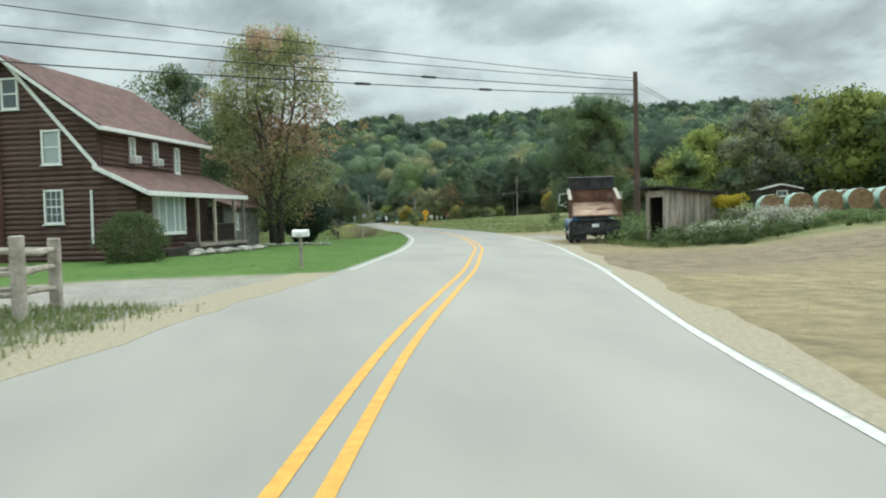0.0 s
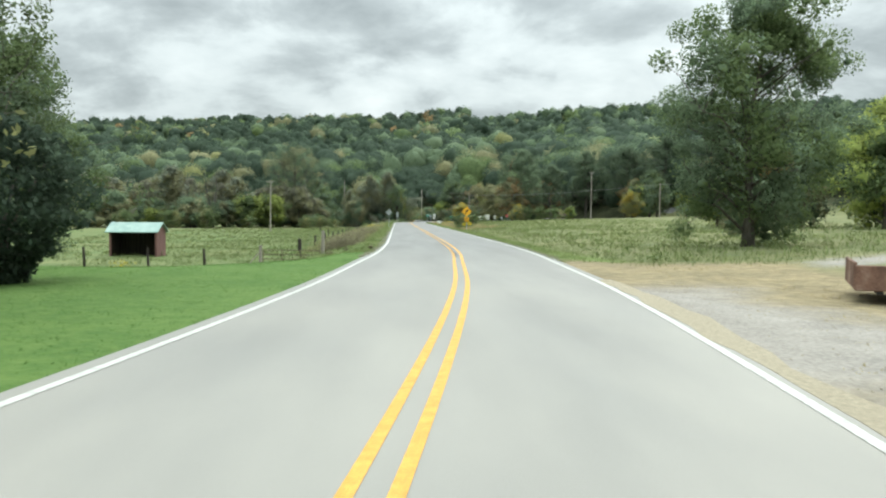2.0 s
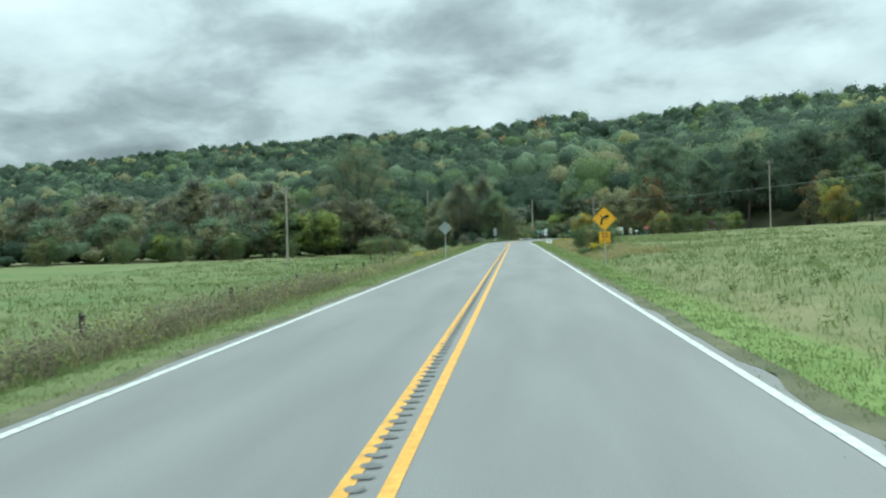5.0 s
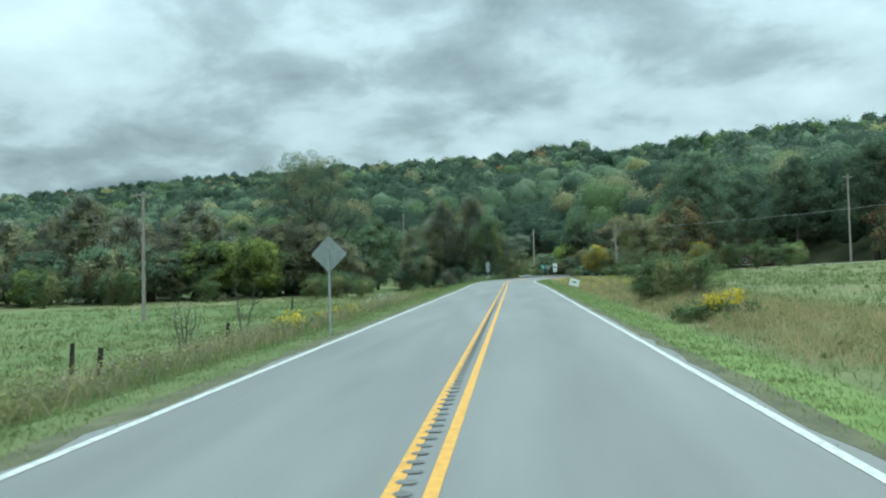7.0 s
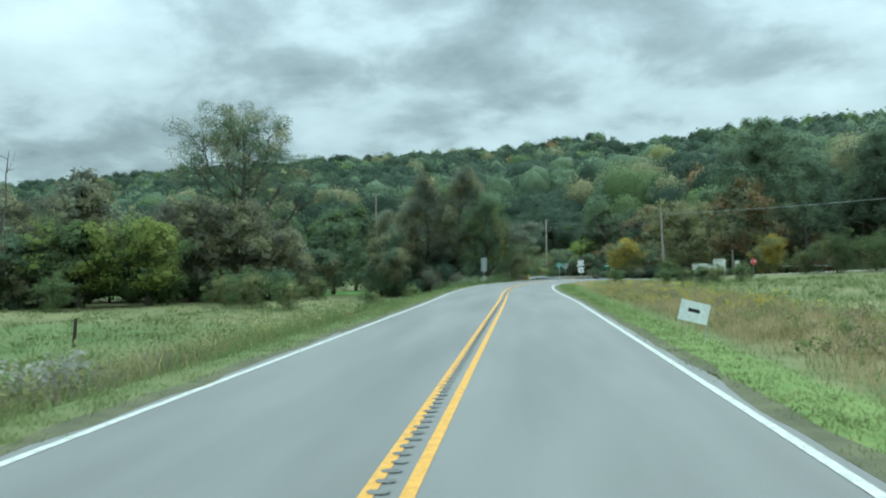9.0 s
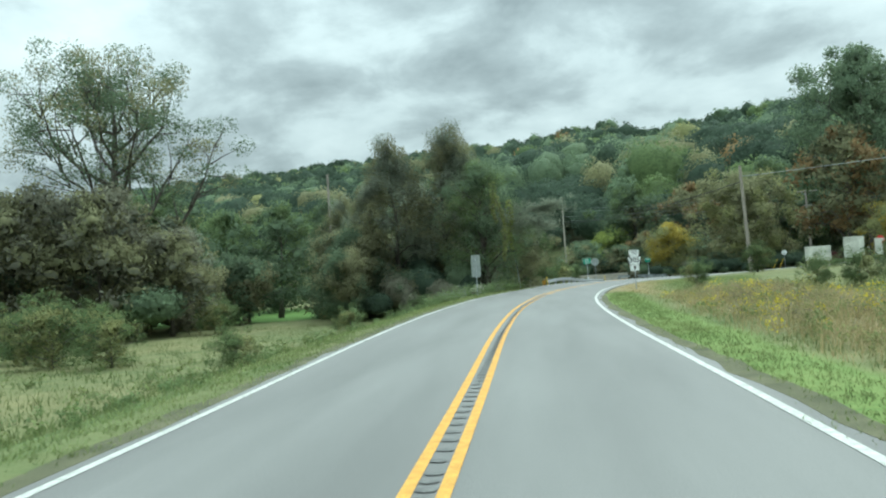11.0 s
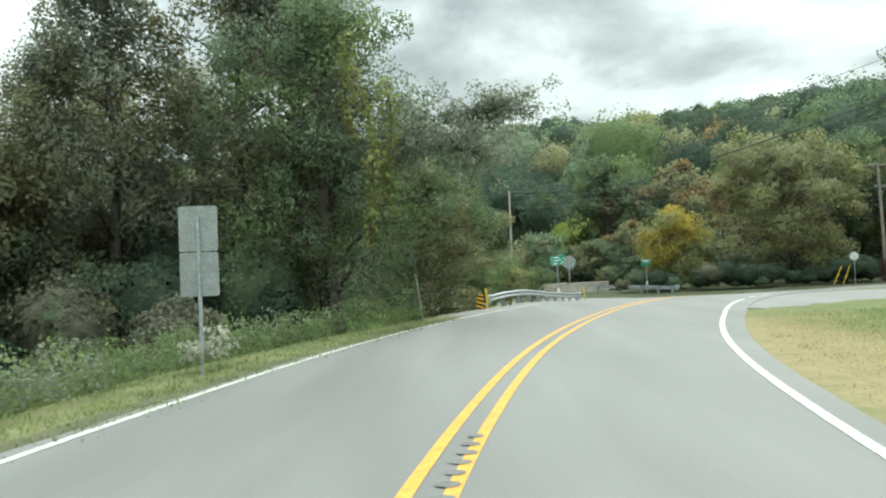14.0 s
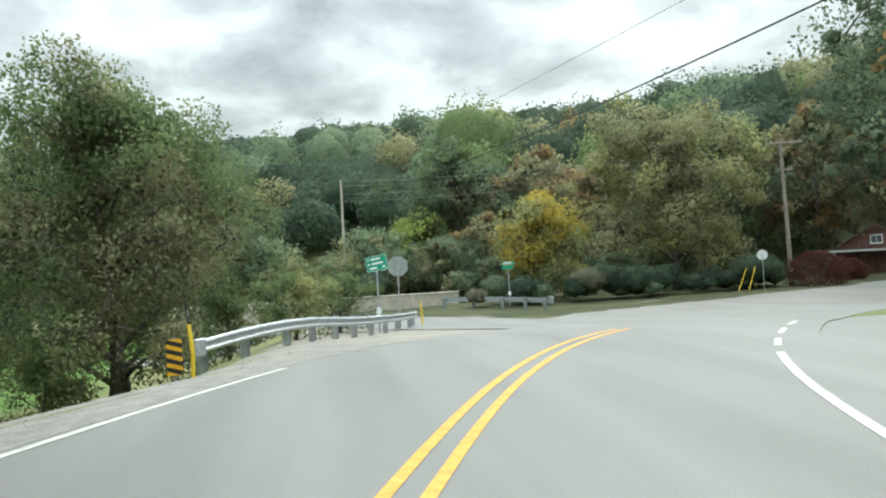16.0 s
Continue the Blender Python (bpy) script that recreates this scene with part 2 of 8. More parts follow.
M = {
    "white": mat("white_paint", (0.72, 0.73, 0.71), (0.82, 0.82, 0.8), 3, 0.55, bump=0.06),
    "boardwhite": mat("mouldy_white_board", (0.34, 0.35, 0.31), (0.66, 0.66, 0.61), 1.6, 0.7, bump=0.1),
    "signwhite": mat("white_sheeting", (0.7, 0.72, 0.72), (0.78, 0.8, 0.8), 6, 0.4, bump=0.02),
    "black": mat("black_paint", (0.015, 0.015, 0.016), (0.03, 0.03, 0.03), 5, 0.5, bump=0.05),
    "signback": mat("sign_aluminium_back", (0.27, 0.3, 0.29), (0.35, 0.38, 0.365), 5, 0.5, 0.4, bump=0.05),
    "steel": mat("galvanised_steel", (0.36, 0.39, 0.41), (0.52, 0.55, 0.57), 7, 0.42, 0.65, bump=0.08),
    "yellowsign": mat("yellow_sheeting", (0.72, 0.36, 0.02), (0.8, 0.42, 0.03), 5, 0.4, bump=0.02),
    "greensign": mat("green_sheeting", (0.01, 0.24, 0.14), (0.02, 0.3, 0.18), 5, 0.4, bump=0.02),
    "redsign": mat("red_sheeting", (0.5, 0.02, 0.02), (0.58, 0.04, 0.03), 5, 0.4, bump=0.02),
    "polewood": mat("weathered_pole_wood", (0.22, 0.19, 0.16), (0.36, 0.32, 0.28), 3, 0.85, bump=0.5, bscale=14, stretch=(6, 6, 0.4)),
    "polebrown": mat("creosoted_pole_wood", (0.07, 0.048, 0.038), (0.14, 0.095, 0.075), 3, 0.85, bump=0.5, bscale=14, stretch=(6, 6, 0.4)),
    "palewire": mat("weathered_grey_cable", (0.22, 0.23, 0.23), (0.34, 0.35, 0.35), 4, 0.6, bump=0),
    "palepole": mat("bleached_pole_wood", (0.36, 0.33, 0.28), (0.52, 0.48, 0.41), 3, 0.85, bump=0.5, bscale=14, stretch=(6, 6, 0.4)),
    "wire": mat("black_cable", (0.02, 0.02, 0.02), (0.04, 0.04, 0.04), 4, 0.6, bump=0),
    "bark": mat("tree_bark", (0.062, 0.055, 0.046), (0.145, 0.13, 0.108), 3, 0.9, bump=0.7, bscale=10, stretch=(3, 3, 0.7)),
    "log": mat("dark_stained_log_siding", (0.072, 0.042, 0.035), (0.135, 0.083, 0.068), 1.4, 0.7, bump=0.35, bscale=18, stretch=(1, 1, 5), obrand=0.18),
    "shingle": mat("reddish_brown_shingles", (0.125, 0.075, 0.066), (0.205, 0.128, 0.115), 2.2, 0.9, bump=0.5, bscale=26, stretch=(1, 1, 1)),
    "greyboard": mat("weathered_grey_boards", (0.16, 0.135, 0.11), (0.40, 0.36, 0.30), 1.6, 0.88, bump=0.5, bscale=20, stretch=(3, 3, 0.35), c3=(0.30, 0.20, 0.13), obrand=0.3),
    "rail_wood": mat("split_rail_wood", (0.25, 0.22, 0.18), (0.42, 0.38, 0.32), 2.5, 0.9, bump=0.6, bscale=16, stretch=(1, 1, 1)),
    "stone": mat("field_stone", (0.2, 0.19, 0.17), (0.45, 0.43, 0.38), 3, 0.9, bump=0.6, bscale=12, obrand=0.3),
    "glass": glass("window_glass"),
    "paleglass": glass("curtained_window_glass", (0.36, 0.42, 0.42)),
    "rust": mat("rusty_steel", (0.09, 0.048, 0.035), (0.21, 0.12, 0.085), 2.0, 0.8, 0.1, bump=0.4, bscale=22, c3=(0.33, 0.24, 0.19)),
    "rustbed": mat("worn_rusty_dump_bed", (0.22, 0.135, 0.095), (0.40, 0.28, 0.20), 1.3, 0.7, 0.1, bump=0.3, bscale=18, c3=(0.50, 0.40, 0.31)),
    "darksteel": mat("grimy_dark_steel", (0.028, 0.03, 0.034), (0.075, 0.075, 0.078), 3, 0.7, 0.2, bump=0.3, bscale=20),
    "bluecab": mat("faded_blue_paint", (0.04, 0.13, 0.27), (0.08, 0.21, 0.38), 1.6, 0.5, bump=0.06, c3=(0.16, 0.28, 0.40)),
    "fender": mat("dull_blue_grey_paint", (0.07, 0.115, 0.155), (0.14, 0.2, 0.25), 2, 0.5, bump=0.05),
    "tyre": mat("tyre_rubber", (0.018, 0.018, 0.018), (0.05, 0.047, 0.044), 6, 0.9, bump=0.3, bscale=30),
    "rim": mat("dirty_white_rim", (0.34, 0.32, 0.28), (0.6, 0.58, 0.52), 5, 0.6, bump=0.1),
    "greenroof": mat("green_metal_roof", (0.19, 0.29, 0.25), (0.29, 0.39, 0.345), 1.5, 0.5, 0.2, bump=0.1),
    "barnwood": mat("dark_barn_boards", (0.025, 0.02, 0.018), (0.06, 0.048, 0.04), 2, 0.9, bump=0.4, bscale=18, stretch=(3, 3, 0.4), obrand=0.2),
    "redwood": mat("reddish_barn_boards", (0.12, 0.06, 0.055), (0.24, 0.13, 0.115), 2, 0.9, bump=0.4, bscale=18, stretch=(3, 3, 0.4)),
    "hay": mat("dry_hay", (0.17, 0.105, 0.06), (0.30, 0.20, 0.12), 6, 0.95, bump=1.0, bscale=50),
    "wrap": mat("pale_green_bale_wrap", (0.30, 0.44, 0.37), (0.48, 0.60, 0.52), 2.5, 0.6, bump=0.25, bscale=25),
    "concrete": mat("pale_concrete", (0.38, 0.35, 0.29), (0.52, 0.48, 0.41), 2, 0.9, bump=0.3),
    "ochre": mat("yellow_plastic_post", (0.7, 0.48, 0.03), (0.78, 0.56, 0.06), 4, 0.5, bump=0.02),
    "gatered": mat("rusty_brown_gate_pipe", (0.10, 0.08, 0.06), (0.2, 0.15, 0.11), 5, 0.7, 0.3, bump=0.1),
    "greysiding": mat("weathered_grey_siding", (0.13, 0.13, 0.125), (0.23, 0.225, 0.21), 2, 0.85, bump=0.3, bscale=20, stretch=(1, 1, 5), obrand=0.15),
    "leaf_brown": leaf("grey_brown_leaves", (0.138, 0.14, 0.098), (0.245, 0.24, 0.172)),
    "leaf_peach": leaf("pinkish_orange_autumn_leaves", (0.32, 0.21, 0.13), (0.52, 0.36, 0.24)),
    "leaf_turning": leaf("tan_yellow_autumn_leaves", (0.181, 0.194, 0.083), (0.375, 0.375, 0.169)),
    "leaf_deep": leaf("deep_green_leaves", (0.058, 0.086, 0.06), (0.088, 0.122, 0.08)),
    "leaf_dark": leaf("dark_green_leaves", (0.122, 0.171, 0.105), (0.191, 0.248, 0.144)),
    "leaf_mid": leaf("green_leaves", (0.108, 0.156, 0.070), (0.196, 0.251, 0.108)),
    "leaf_lime": leaf("yellow_green_leaves", (0.2, 0.265, 0.07), (0.4, 0.44, 0.13)),
    "leaf_gold": leaf("yellow_autumn_leaves", (0.26, 0.215, 0.05), (0.50, 0.395, 0.085)),
    "leaf_rust": leaf("rust_autumn_leaves", (0.2, 0.145, 0.07), (0.35, 0.24, 0.115)),
    "leaf_olive": leaf("olive_brown_leaves", (0.179, 0.184, 0.103), (0.331, 0.323, 0.177)),
    "leaf_grey": leaf("grey_green_willow_leaves", (0.181, 0.211, 0.150), (0.363, 0.390, 0.289)),
    "leaf_wine": leaf("burgundy_leaves", (0.085, 0.034, 0.034), (0.17, 0.07, 0.065)),
    "blossom": leaf("white_blossom_heads", (0.36, 0.36, 0.29), (0.6, 0.59, 0.5)),
    "goldenrod": leaf("goldenrod_heads", (0.4, 0.33, 0.03), (0.6, 0.49, 0.06)),
    "grass": leaf("verge_grass_blades", (0.118, 0.17, 0.06), (0.245, 0.27, 0.115), 0.45),
    "lawngrass": leaf("lawn_grass_blades", (0.065, 0.14, 0.03), (0.115, 0.2, 0.052), 0.45),
    "drygrass": leaf("dry_grass_blades", (0.3, 0.25, 0.12), (0.5, 0.42, 0.23), 0.45),
    "brush": leaf("brown_brush_stems", (0.19, 0.175, 0.11), (0.34, 0.3, 0.2), 0.4),
}

# ---------------------------------------------------------------- the lie of the land
ROAD = [(-17.6, -14), (-14.3, -2), (-12.2, 8), (-10.35, 17.2), (-8.7, 23.8), (-7.1, 30), (-5.55, 37), (-4.0, 44.4), (-2.55, 54), (-1.45, 63.5), (-0.75, 73), (-0.3, 80),
        (-0.05, 90), (0, 104), (0, 125), (0, 150), (0, 180), (0, 205), (-0.1, 219), (0.1, 229), (0.6, 236.5), (1.35, 243.5), (2.6, 250.4), (4.5, 257.2), (7.0, 263.8),
        (9.9, 268.8), (13.6, 273), (19, 276.6), (27, 279), (38, 280), (55, 278), (80, 271), (110, 258)]


def catmull(pts, step=1.0):
    P = [np.array(p, float) for p in pts]
    out = []
    for i in range(len(P) - 1):
        a, b, c, d = P[max(i - 1, 0)], P[i], P[i + 1], P[min(i + 2, len(P) - 1)]
        n = max(2, int(np.linalg.norm(c - b) / step))
        for k in range(n):
            t = k / n
            out.append(0.5 * (2 * b + (c - a) * t + (2 * a - 5 * b + 4 * c - d) * t * t + (3 * b - a - 3 * c + d) * t ** 3))
    out.append(P[-1])
    return np.array(out)


def sm(t):
    t = np.clip(t, 0, 1)
    return t * t * (3 - 2 * t)


LINE = catmull(ROAD)
SIDE = catmull([(8, 262), (16, 266.2), (26, 264), (38, 256), (50, 247.5)])
APRON = catmull([(9, 281), (18, 284), (30, 289.5), (44, 296), (58, 302)])
BRIDGE = catmull([(13.5, 275), (11.6, 284), (7.0, 292), (1, 296), (-6, 297.5)])
FOOT_X = (-900, -300, -60, 5, 30, 50, 64, 78, 95, 130, 300, 600)
FOOT_Y = (560, 410, 352, 345, 336, 338, 312, 262, 225, 175, 60, -100)


def road_x(y):
    k = int(np.argmax(LINE[:, 1] > 268))
    return np.interp(y, LINE[:k, 1], LINE[:k, 0])


def near(line, x, y):
    """Distance from points to a line of road."""
    x, y = np.atleast_1d(np.asarray(x, float)), np.atleast_1d(np.asarray(y, float))
    d = np.full(x.shape, 1e9)
    for i in range(0, len(line), 2):
        np.minimum(d, np.hypot(x - line[i, 0], y - line[i, 1]), out=d)
    return d


def hill(x, y):
    s = np.maximum((y - np.interp(x, FOOT_X, FOOT_Y)) * np.where(x > 60, 0.76, 0.97), 0)
    h = 6 * (1 - np.exp(-s / 25)) + 0.16 * s + 0.00009 * s * s
    h = np.where(s > 440, 6 + 70.4 + 17.4 + (s - 440) * 0.01, h)
    east = sm((x - 66) / 34)
    h = h * (1 - east * (1 - np.interp(s, (0, 120, 250, 440), (0.7, 0.74, 0.84, 0.97)))) * np.interp(x, (150, 300, 420), (1, 0.945, 0.885))
    return h, s


def base(x, y):
    """Height of the land, roads included."""
    x, y = np.asarray(x, float), np.asarray(y, float)
    z = -1.0 * sm((y - 266) / 24)
    off = x - road_x(np.clip(y, -14, 268))
    side = sm((y - 68) / 20)
    z = z - 1.6 * sm((-off - 5.2) / 6.5) * side * (1 - 0.5 * sm((y - 235) / 20) * sm((-off) / 3) * sm((9 + off) / 4))
    rise = 0.033 * np.maximum(off - 9, 0) + 0.45 * sm((off - 10) / 8) * (1 - sm((y - 64) / 16))
    z = z + np.minimum(rise, 2.4) * (1 - sm((y - 262) / 20))
    z = z - 0.28 * sm((np.abs(off) - 4.6) / 1.4) * (1 - sm((np.abs(off) - 6.5) / 3)) * side * (1 - sm((y - 238) / 12))
    h, s = hill(x, y)
    return z + h


def ground_z(x, y):
    x, y = np.atleast_1d(np.asarray(x, float)), np.atleast_1d(np.asarray(y, float))
    z = base(x, y)
    bump = np.array([noise.noise((a * 0.11, b * 0.11, 0)) * 0.22 + noise.noise((a * 0.5, b * 0.5, 4)) * 0.06 for a, b in zip(x.ravel(), y.ravel())]).reshape(x.shape)
    d = np.minimum(np.minimum(near(LINE, x, y), near(SIDE, x, y) + 0.3), near(BRIDGE, x, y) + 0.6)
    d = np.minimum(d, near(APRON, x, y) - 1.5)
    z = z + bump * sm((d - 5) / 8)
    return z - 0.05 * (1 - sm((d - 3.7) / 0.45))


def gz(x, y):
    return float(ground_z(x, y)[0])


# ---------------------------------------------------------------- mesh helpers
def mesh_from(name, verts, faces, materials, index=None, smooth=False, normals=None):
    me = bpy.data.meshes.new(name)
    me.from_pydata(np.asarray(verts).tolist(), [], [list(f) for f in faces] if not isinstance(faces, np.ndarray) else faces.tolist())
    for m_ in materials if isinstance(materials, (list, tuple)) else [materials]:
        me.materials.append(m_)
    if index is not None:
        me.polygons.foreach_set("material_index", np.asarray(index, dtype=np.int32))
    if smooth:
        me.polygons.foreach_set("use_smooth", [True] * len(me.polygons))
    me.update()
    if normals is not None:
        me.polygons.foreach_set("use_smooth", [True] * len(me.polygons))
        me.normals_split_custom_set_from_vertices(np.asarray(normals))
    return me


def finish(bm, name, material, smooth=False):
    bmesh.ops.recalc_face_normals(bm, faces=bm.faces)
    me = bpy.data.meshes.new(name)
    bm.to_mesh(me)
    bm.free()
    me.materials.append(material)
    if smooth:
        me.polygons.foreach_set("use_smooth", [True] * len(me.polygons))
    return me


def part(name, bm, material, parent, label="", smooth=False):
    """Links a bmesh, or a ready mesh, as ONE mesh object under a thing or a part."""
    me = bm if isinstance(bm, bpy.types.Mesh) else finish(bm, name, material, smooth)
    ob = new(name, me)
    ob.parent = parent
    return tagged(ob, label)


def thing(name, x, y, z=None, turn=0.0, label="", category="", group=""):
    ob = new(name)
    ob.matrix_world = pose(x, y, gz(x, y) if z is None else z, 0, 0, turn)
    ob.empty_display_size = 0.2
    return tagged(ob, label, category, group)


def box(x0, x1, y0, y1, z0, z1, bevel=0.0, bm=None, m=None):
    b = bm or bmesh.new()
    r = bmesh.ops.create_cube(b, size=1, matrix=(m or Matrix()) @ Matrix.LocRotScale(((x0 + x1) / 2, (y0 + y1) / 2, (z0 + z1) / 2), None, (x1 - x0, y1 - y0, z1 - z0)))
    if bevel:
        es = {e for v in r["verts"] for e in v.link_edges}
        bmesh.ops.bevel(b, geom=list(es), offset=bevel, segments=1, affect="EDGES")
    return b


def rod(points, radii, n=8, bm=None, caps=True):
    """A tube through points, with a radius at each."""
    b = bm or bmesh.new()
    pts = [Vector(p) for p in points]
    if not isinstance(radii, (list, tuple)):
        radii = [radii] * len(pts)
    rings, side = [], None
    for i, p in enumerate(pts):
        d = (pts[min(i + 1, len(pts) - 1)] - pts[max(i - 1, 0)]).normalized()
        side = (side - d * side.dot(d)).normalized() if side is not None and (side - d * side.dot(d)).length > 1e-3 else d.orthogonal().normalized()
        o = d.cross(side)
        rings.append([b.verts.new(p + (side * math.cos(a) + o * math.sin(a)) * radii[i]) for a in (2 * math.pi * k / n for k in range(n))])
    for r0, r1 in zip(rings, rings[1:]):
        for k in range(n):
            b.faces.new((r0[k], r0[(k + 1) % n], r1[(k + 1) % n], r1[k]))
    if caps:
        b.faces.new(rings[0][::-1]), b.faces.new(rings[-1])
    return b


def prism(outline, depth, axis="y", start=0.0, bm=None):
    """An outline of (a, b) pairs pushed through a depth along an axis."""
    b = bm or bmesh.new()
    put = {"y": lambda a, c, t: (a, t, c), "x": lambda a, c, t: (t, a, c), "z": lambda a, c, t: (a, c, t)}[axis]
    f = [b.verts.new(put(a, c, start)) for a, c in outline]
    g = [b.verts.new(put(a, c, start + depth)) for a, c in outline]
    b.faces.new(f), b.faces.new(g[::-1])
    for i in range(len(f)):
        j = (i + 1) % len(f)
        b.faces.new((f[i], f[j], g[j], g[i]))
    return b


def structure(name, me, label=""):
    return tagged(new(name, me), label, "", "", "structure")


# ---------------------------------------------------------------- ground sheet
def ground_material():
    ma, nt, N, L, b = links("meadow_ground")
    co = N("ShaderNodeTexCoord")
    sep = N("ShaderNodeSeparateXYZ")
    wob = N("ShaderNodeTexNoise")
    wob.inputs["Scale"].default_value, wob.inputs["Detail"].default_value = 0.22, 6
    L(co.outputs["Object"], wob.inputs["Vector"])
    add = N("ShaderNodeVectorMath")
    add.operation = "MULTIPLY_ADD"
    L(wob.outputs["Color"], add.inputs[0])
    add.inputs[1].default_value, add.inputs[2].default_value = (6.5, 6.5, 0), (-3.25, -3.25, 0)
    add2 = N("ShaderNodeVectorMath")
    L(co.outputs["Object"], add2.inputs[0]), L(add.outputs[0], add2.inputs[1])
    L(add2.outputs[0], sep.inputs[0])
    # a gentler wobble for the narrow strips beside the road
    small, add3, strips = N("ShaderNodeVectorMath"), N("ShaderNodeVectorMath"), N("ShaderNodeSeparateXYZ")
    small.operation = "SCALE"
    small.inputs["Scale"].default_value = 0.2
    L(add.outputs[0], small.inputs[0])
    L(co.outputs["Object"], add3.inputs[0]), L(small.outputs[0], add3.inputs[1])
    L(add3.outputs[0], strips.inputs[0])

    def step(sock, a, c):
        r = N("ShaderNodeMapRange")
        r.interpolation_type = "SMOOTHSTEP"
        r.inputs[1].default_value, r.inputs[2].default_value = a, c
        L(sock, r.inputs[0])
        return r.outputs[0]

    def mul(a, c):
        n = N("ShaderNodeMath")
        n.operation = "MULTIPLY"
        L(a, n.inputs[0]), L(c, n.inputs[1])
        return n.outputs[0]

    def zone(x0, x1, y0, y1, soft=1.2, by=None):
        X, Y = (by or sep).outputs[0], (by or sep).outputs[1]
        return mul(mul(step(X, x0 - soft, x0 + soft), step(X, x1 + soft, x1 - soft)), mul(step(Y, y0 - soft, y0 + soft), step(Y, y1 + soft, y1 - soft)))

    def tone(c1, c2, scale, c3=None, pos=(0.35, 0.65)):
        n, r = N("ShaderNodeTexNoise"), N("ShaderNodeValToRGB")
        n.inputs["Scale"].default_value, n.inputs["Detail"].default_value, n.inputs["Roughness"].default_value = scale, 8, 0.65
        L(co.outputs["Object"], n.inputs["Vector"])
        el = r.color_ramp.elements
        el[0].position, el[1].position, el[0].color, el[1].color = pos[0], pos[1], (*c1, 1), (*c2, 1)
        if c3:
            e = el.new((pos[0] + pos[1]) / 2)
            e.color = (*c3, 1)
        L(n.outputs["Fac"], r.inputs[0])
        return r.outputs[0]

    def mix(fac, a, c):
        n = N("ShaderNodeMixRGB")
        if hasattr(fac, "is_linked"):
            L(fac, n.inputs[0])
        else:
            n.inputs[0].default_value = fac
        L(a, n.inputs[1]), L(c, n.inputs[2])
        return n.outputs[0]

    field = mix(0.4, tone((0.098, 0.13, 0.052), (0.20, 0.188, 0.09), 0.12), tone((0.07, 0.098, 0.04), (0.25, 0.225, 0.115), 0.9))
    pasture = mix(0.4, tone((0.085, 0.14, 0.046), (0.16, 0.175, 0.075), 0.09), tone((0.07, 0.11, 0.038), (0.185, 0.19, 0.085), 0.8))
    lawn = mix(0.4, tone((0.055, 0.118, 0.026), (0.10, 0.166, 0.042), 0.4), tone((0.045, 0.095, 0.022), (0.135, 0.185, 0.055), 3))
    dirt = mix(0.6, tone((0.11, 0.08, 0.06), (0.20, 0.155, 0.11), 0.35), tone((0.12, 0.09, 0.065), (0.30, 0.25, 0.16), 1.8))
    straw = mix(0.55, tone((0.115, 0.095, 0.06), (0.29, 0.235, 0.135), 0.28), tone((0.12, 0.10, 0.062), (0.34, 0.275, 0.16), 2.2))
    gravel = mix(0.5, tone((0.18, 0.165, 0.145), (0.34, 0.31, 0.27), 1.1), tone((0.14, 0.13, 0.115), (0.38, 0.35, 0.31), 14))
    mown = mix(0.5, tone((0.12, 0.19, 0.05), (0.19, 0.25, 0.08), 0.4), tone((0.10, 0.16, 0.045), (0.23, 0.26, 0.10), 5))
    tan = mix(0.5, tone((0.20, 0.16, 0.09), (0.30, 0.24, 0.14), 0.6), tone((0.14, 0.15, 0.06), (0.30, 0.23, 0.13), 3))
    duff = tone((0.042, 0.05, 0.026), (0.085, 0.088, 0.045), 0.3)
    c = field
    c = mix(zone(-130, -4, 84, 215, 2.0), c, pasture)
    c = mix(zone(-90, -5, 262, 318, 2.0), c, lawn)
    c = mix(zone(-70, -1, 30.2, 82.5, 0.9), c, lawn)
    c = mix(zone(-46, -9.0, 19.6, 30.2, 1.4), c, gravel)
    c = mix(zone(-9, 40, -20, 37.5, 1.0), c, straw)
    c = mix(zone(-6, 40, 26.5, 35.2, 1.6), c, dirt)
    c = mix(zone(-6, 4, 35.8, 50, 1.0), c, straw)
    c = mix(zone(3.6, 5.9, 74, 240, 0.4, strips), c, mown)
    c = mix(zone(7.2, 11, 160, 238, 0.8, strips), c, tan)
    c = mix(zone(-2.5, 10.5, 49, 74, 1.4), c, straw)
    c = mix(zone(-2.5, 4.6, 52, 64, 1.2), c, gravel)
    c = mix(zone(11, 50, 67, 71.5, 1.0), c, gravel)
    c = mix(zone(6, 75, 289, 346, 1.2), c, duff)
    c = mix(zone(5.0, 8.4, 241, 258, 0.8, strips), c, tan)
    grit = mix(0.5, tone((0.165, 0.158, 0.145), (0.23, 0.222, 0.205), 0.9), tone((0.15, 0.145, 0.132), (0.27, 0.26, 0.24), 16))
    c = mix(zone(2.5, 4.3, 238, 252, 0.4, strips), c, grit)
    c = mix(zone(2.5, 5.3, 248, 264, 0.7, strips), c, grit)
    c = mix(zone(2.5, 7.0, 256, 266, 1.2, strips), c, grit)
    c = mix(zone(3.0, 12, 266, 292, 0.8, strips), c, gravel)
    # woodland floor on the slope
    c = mix(step(sep.outputs[2], 3.0, 6.0), c, duff)
    L(c, b.inputs["Base Color"])
    b.inputs["Roughness"].default_value, b.inputs["Specular IOR Level"].default_value = 0.95, 0.15
    fine, bp = N("ShaderNodeTexNoise"), N("ShaderNodeBump")
    fine.inputs["Scale"].default_value, fine.inputs["Detail"].default_value = 9, 6
    L(co.outputs["Object"], fine.inputs["Vector"])
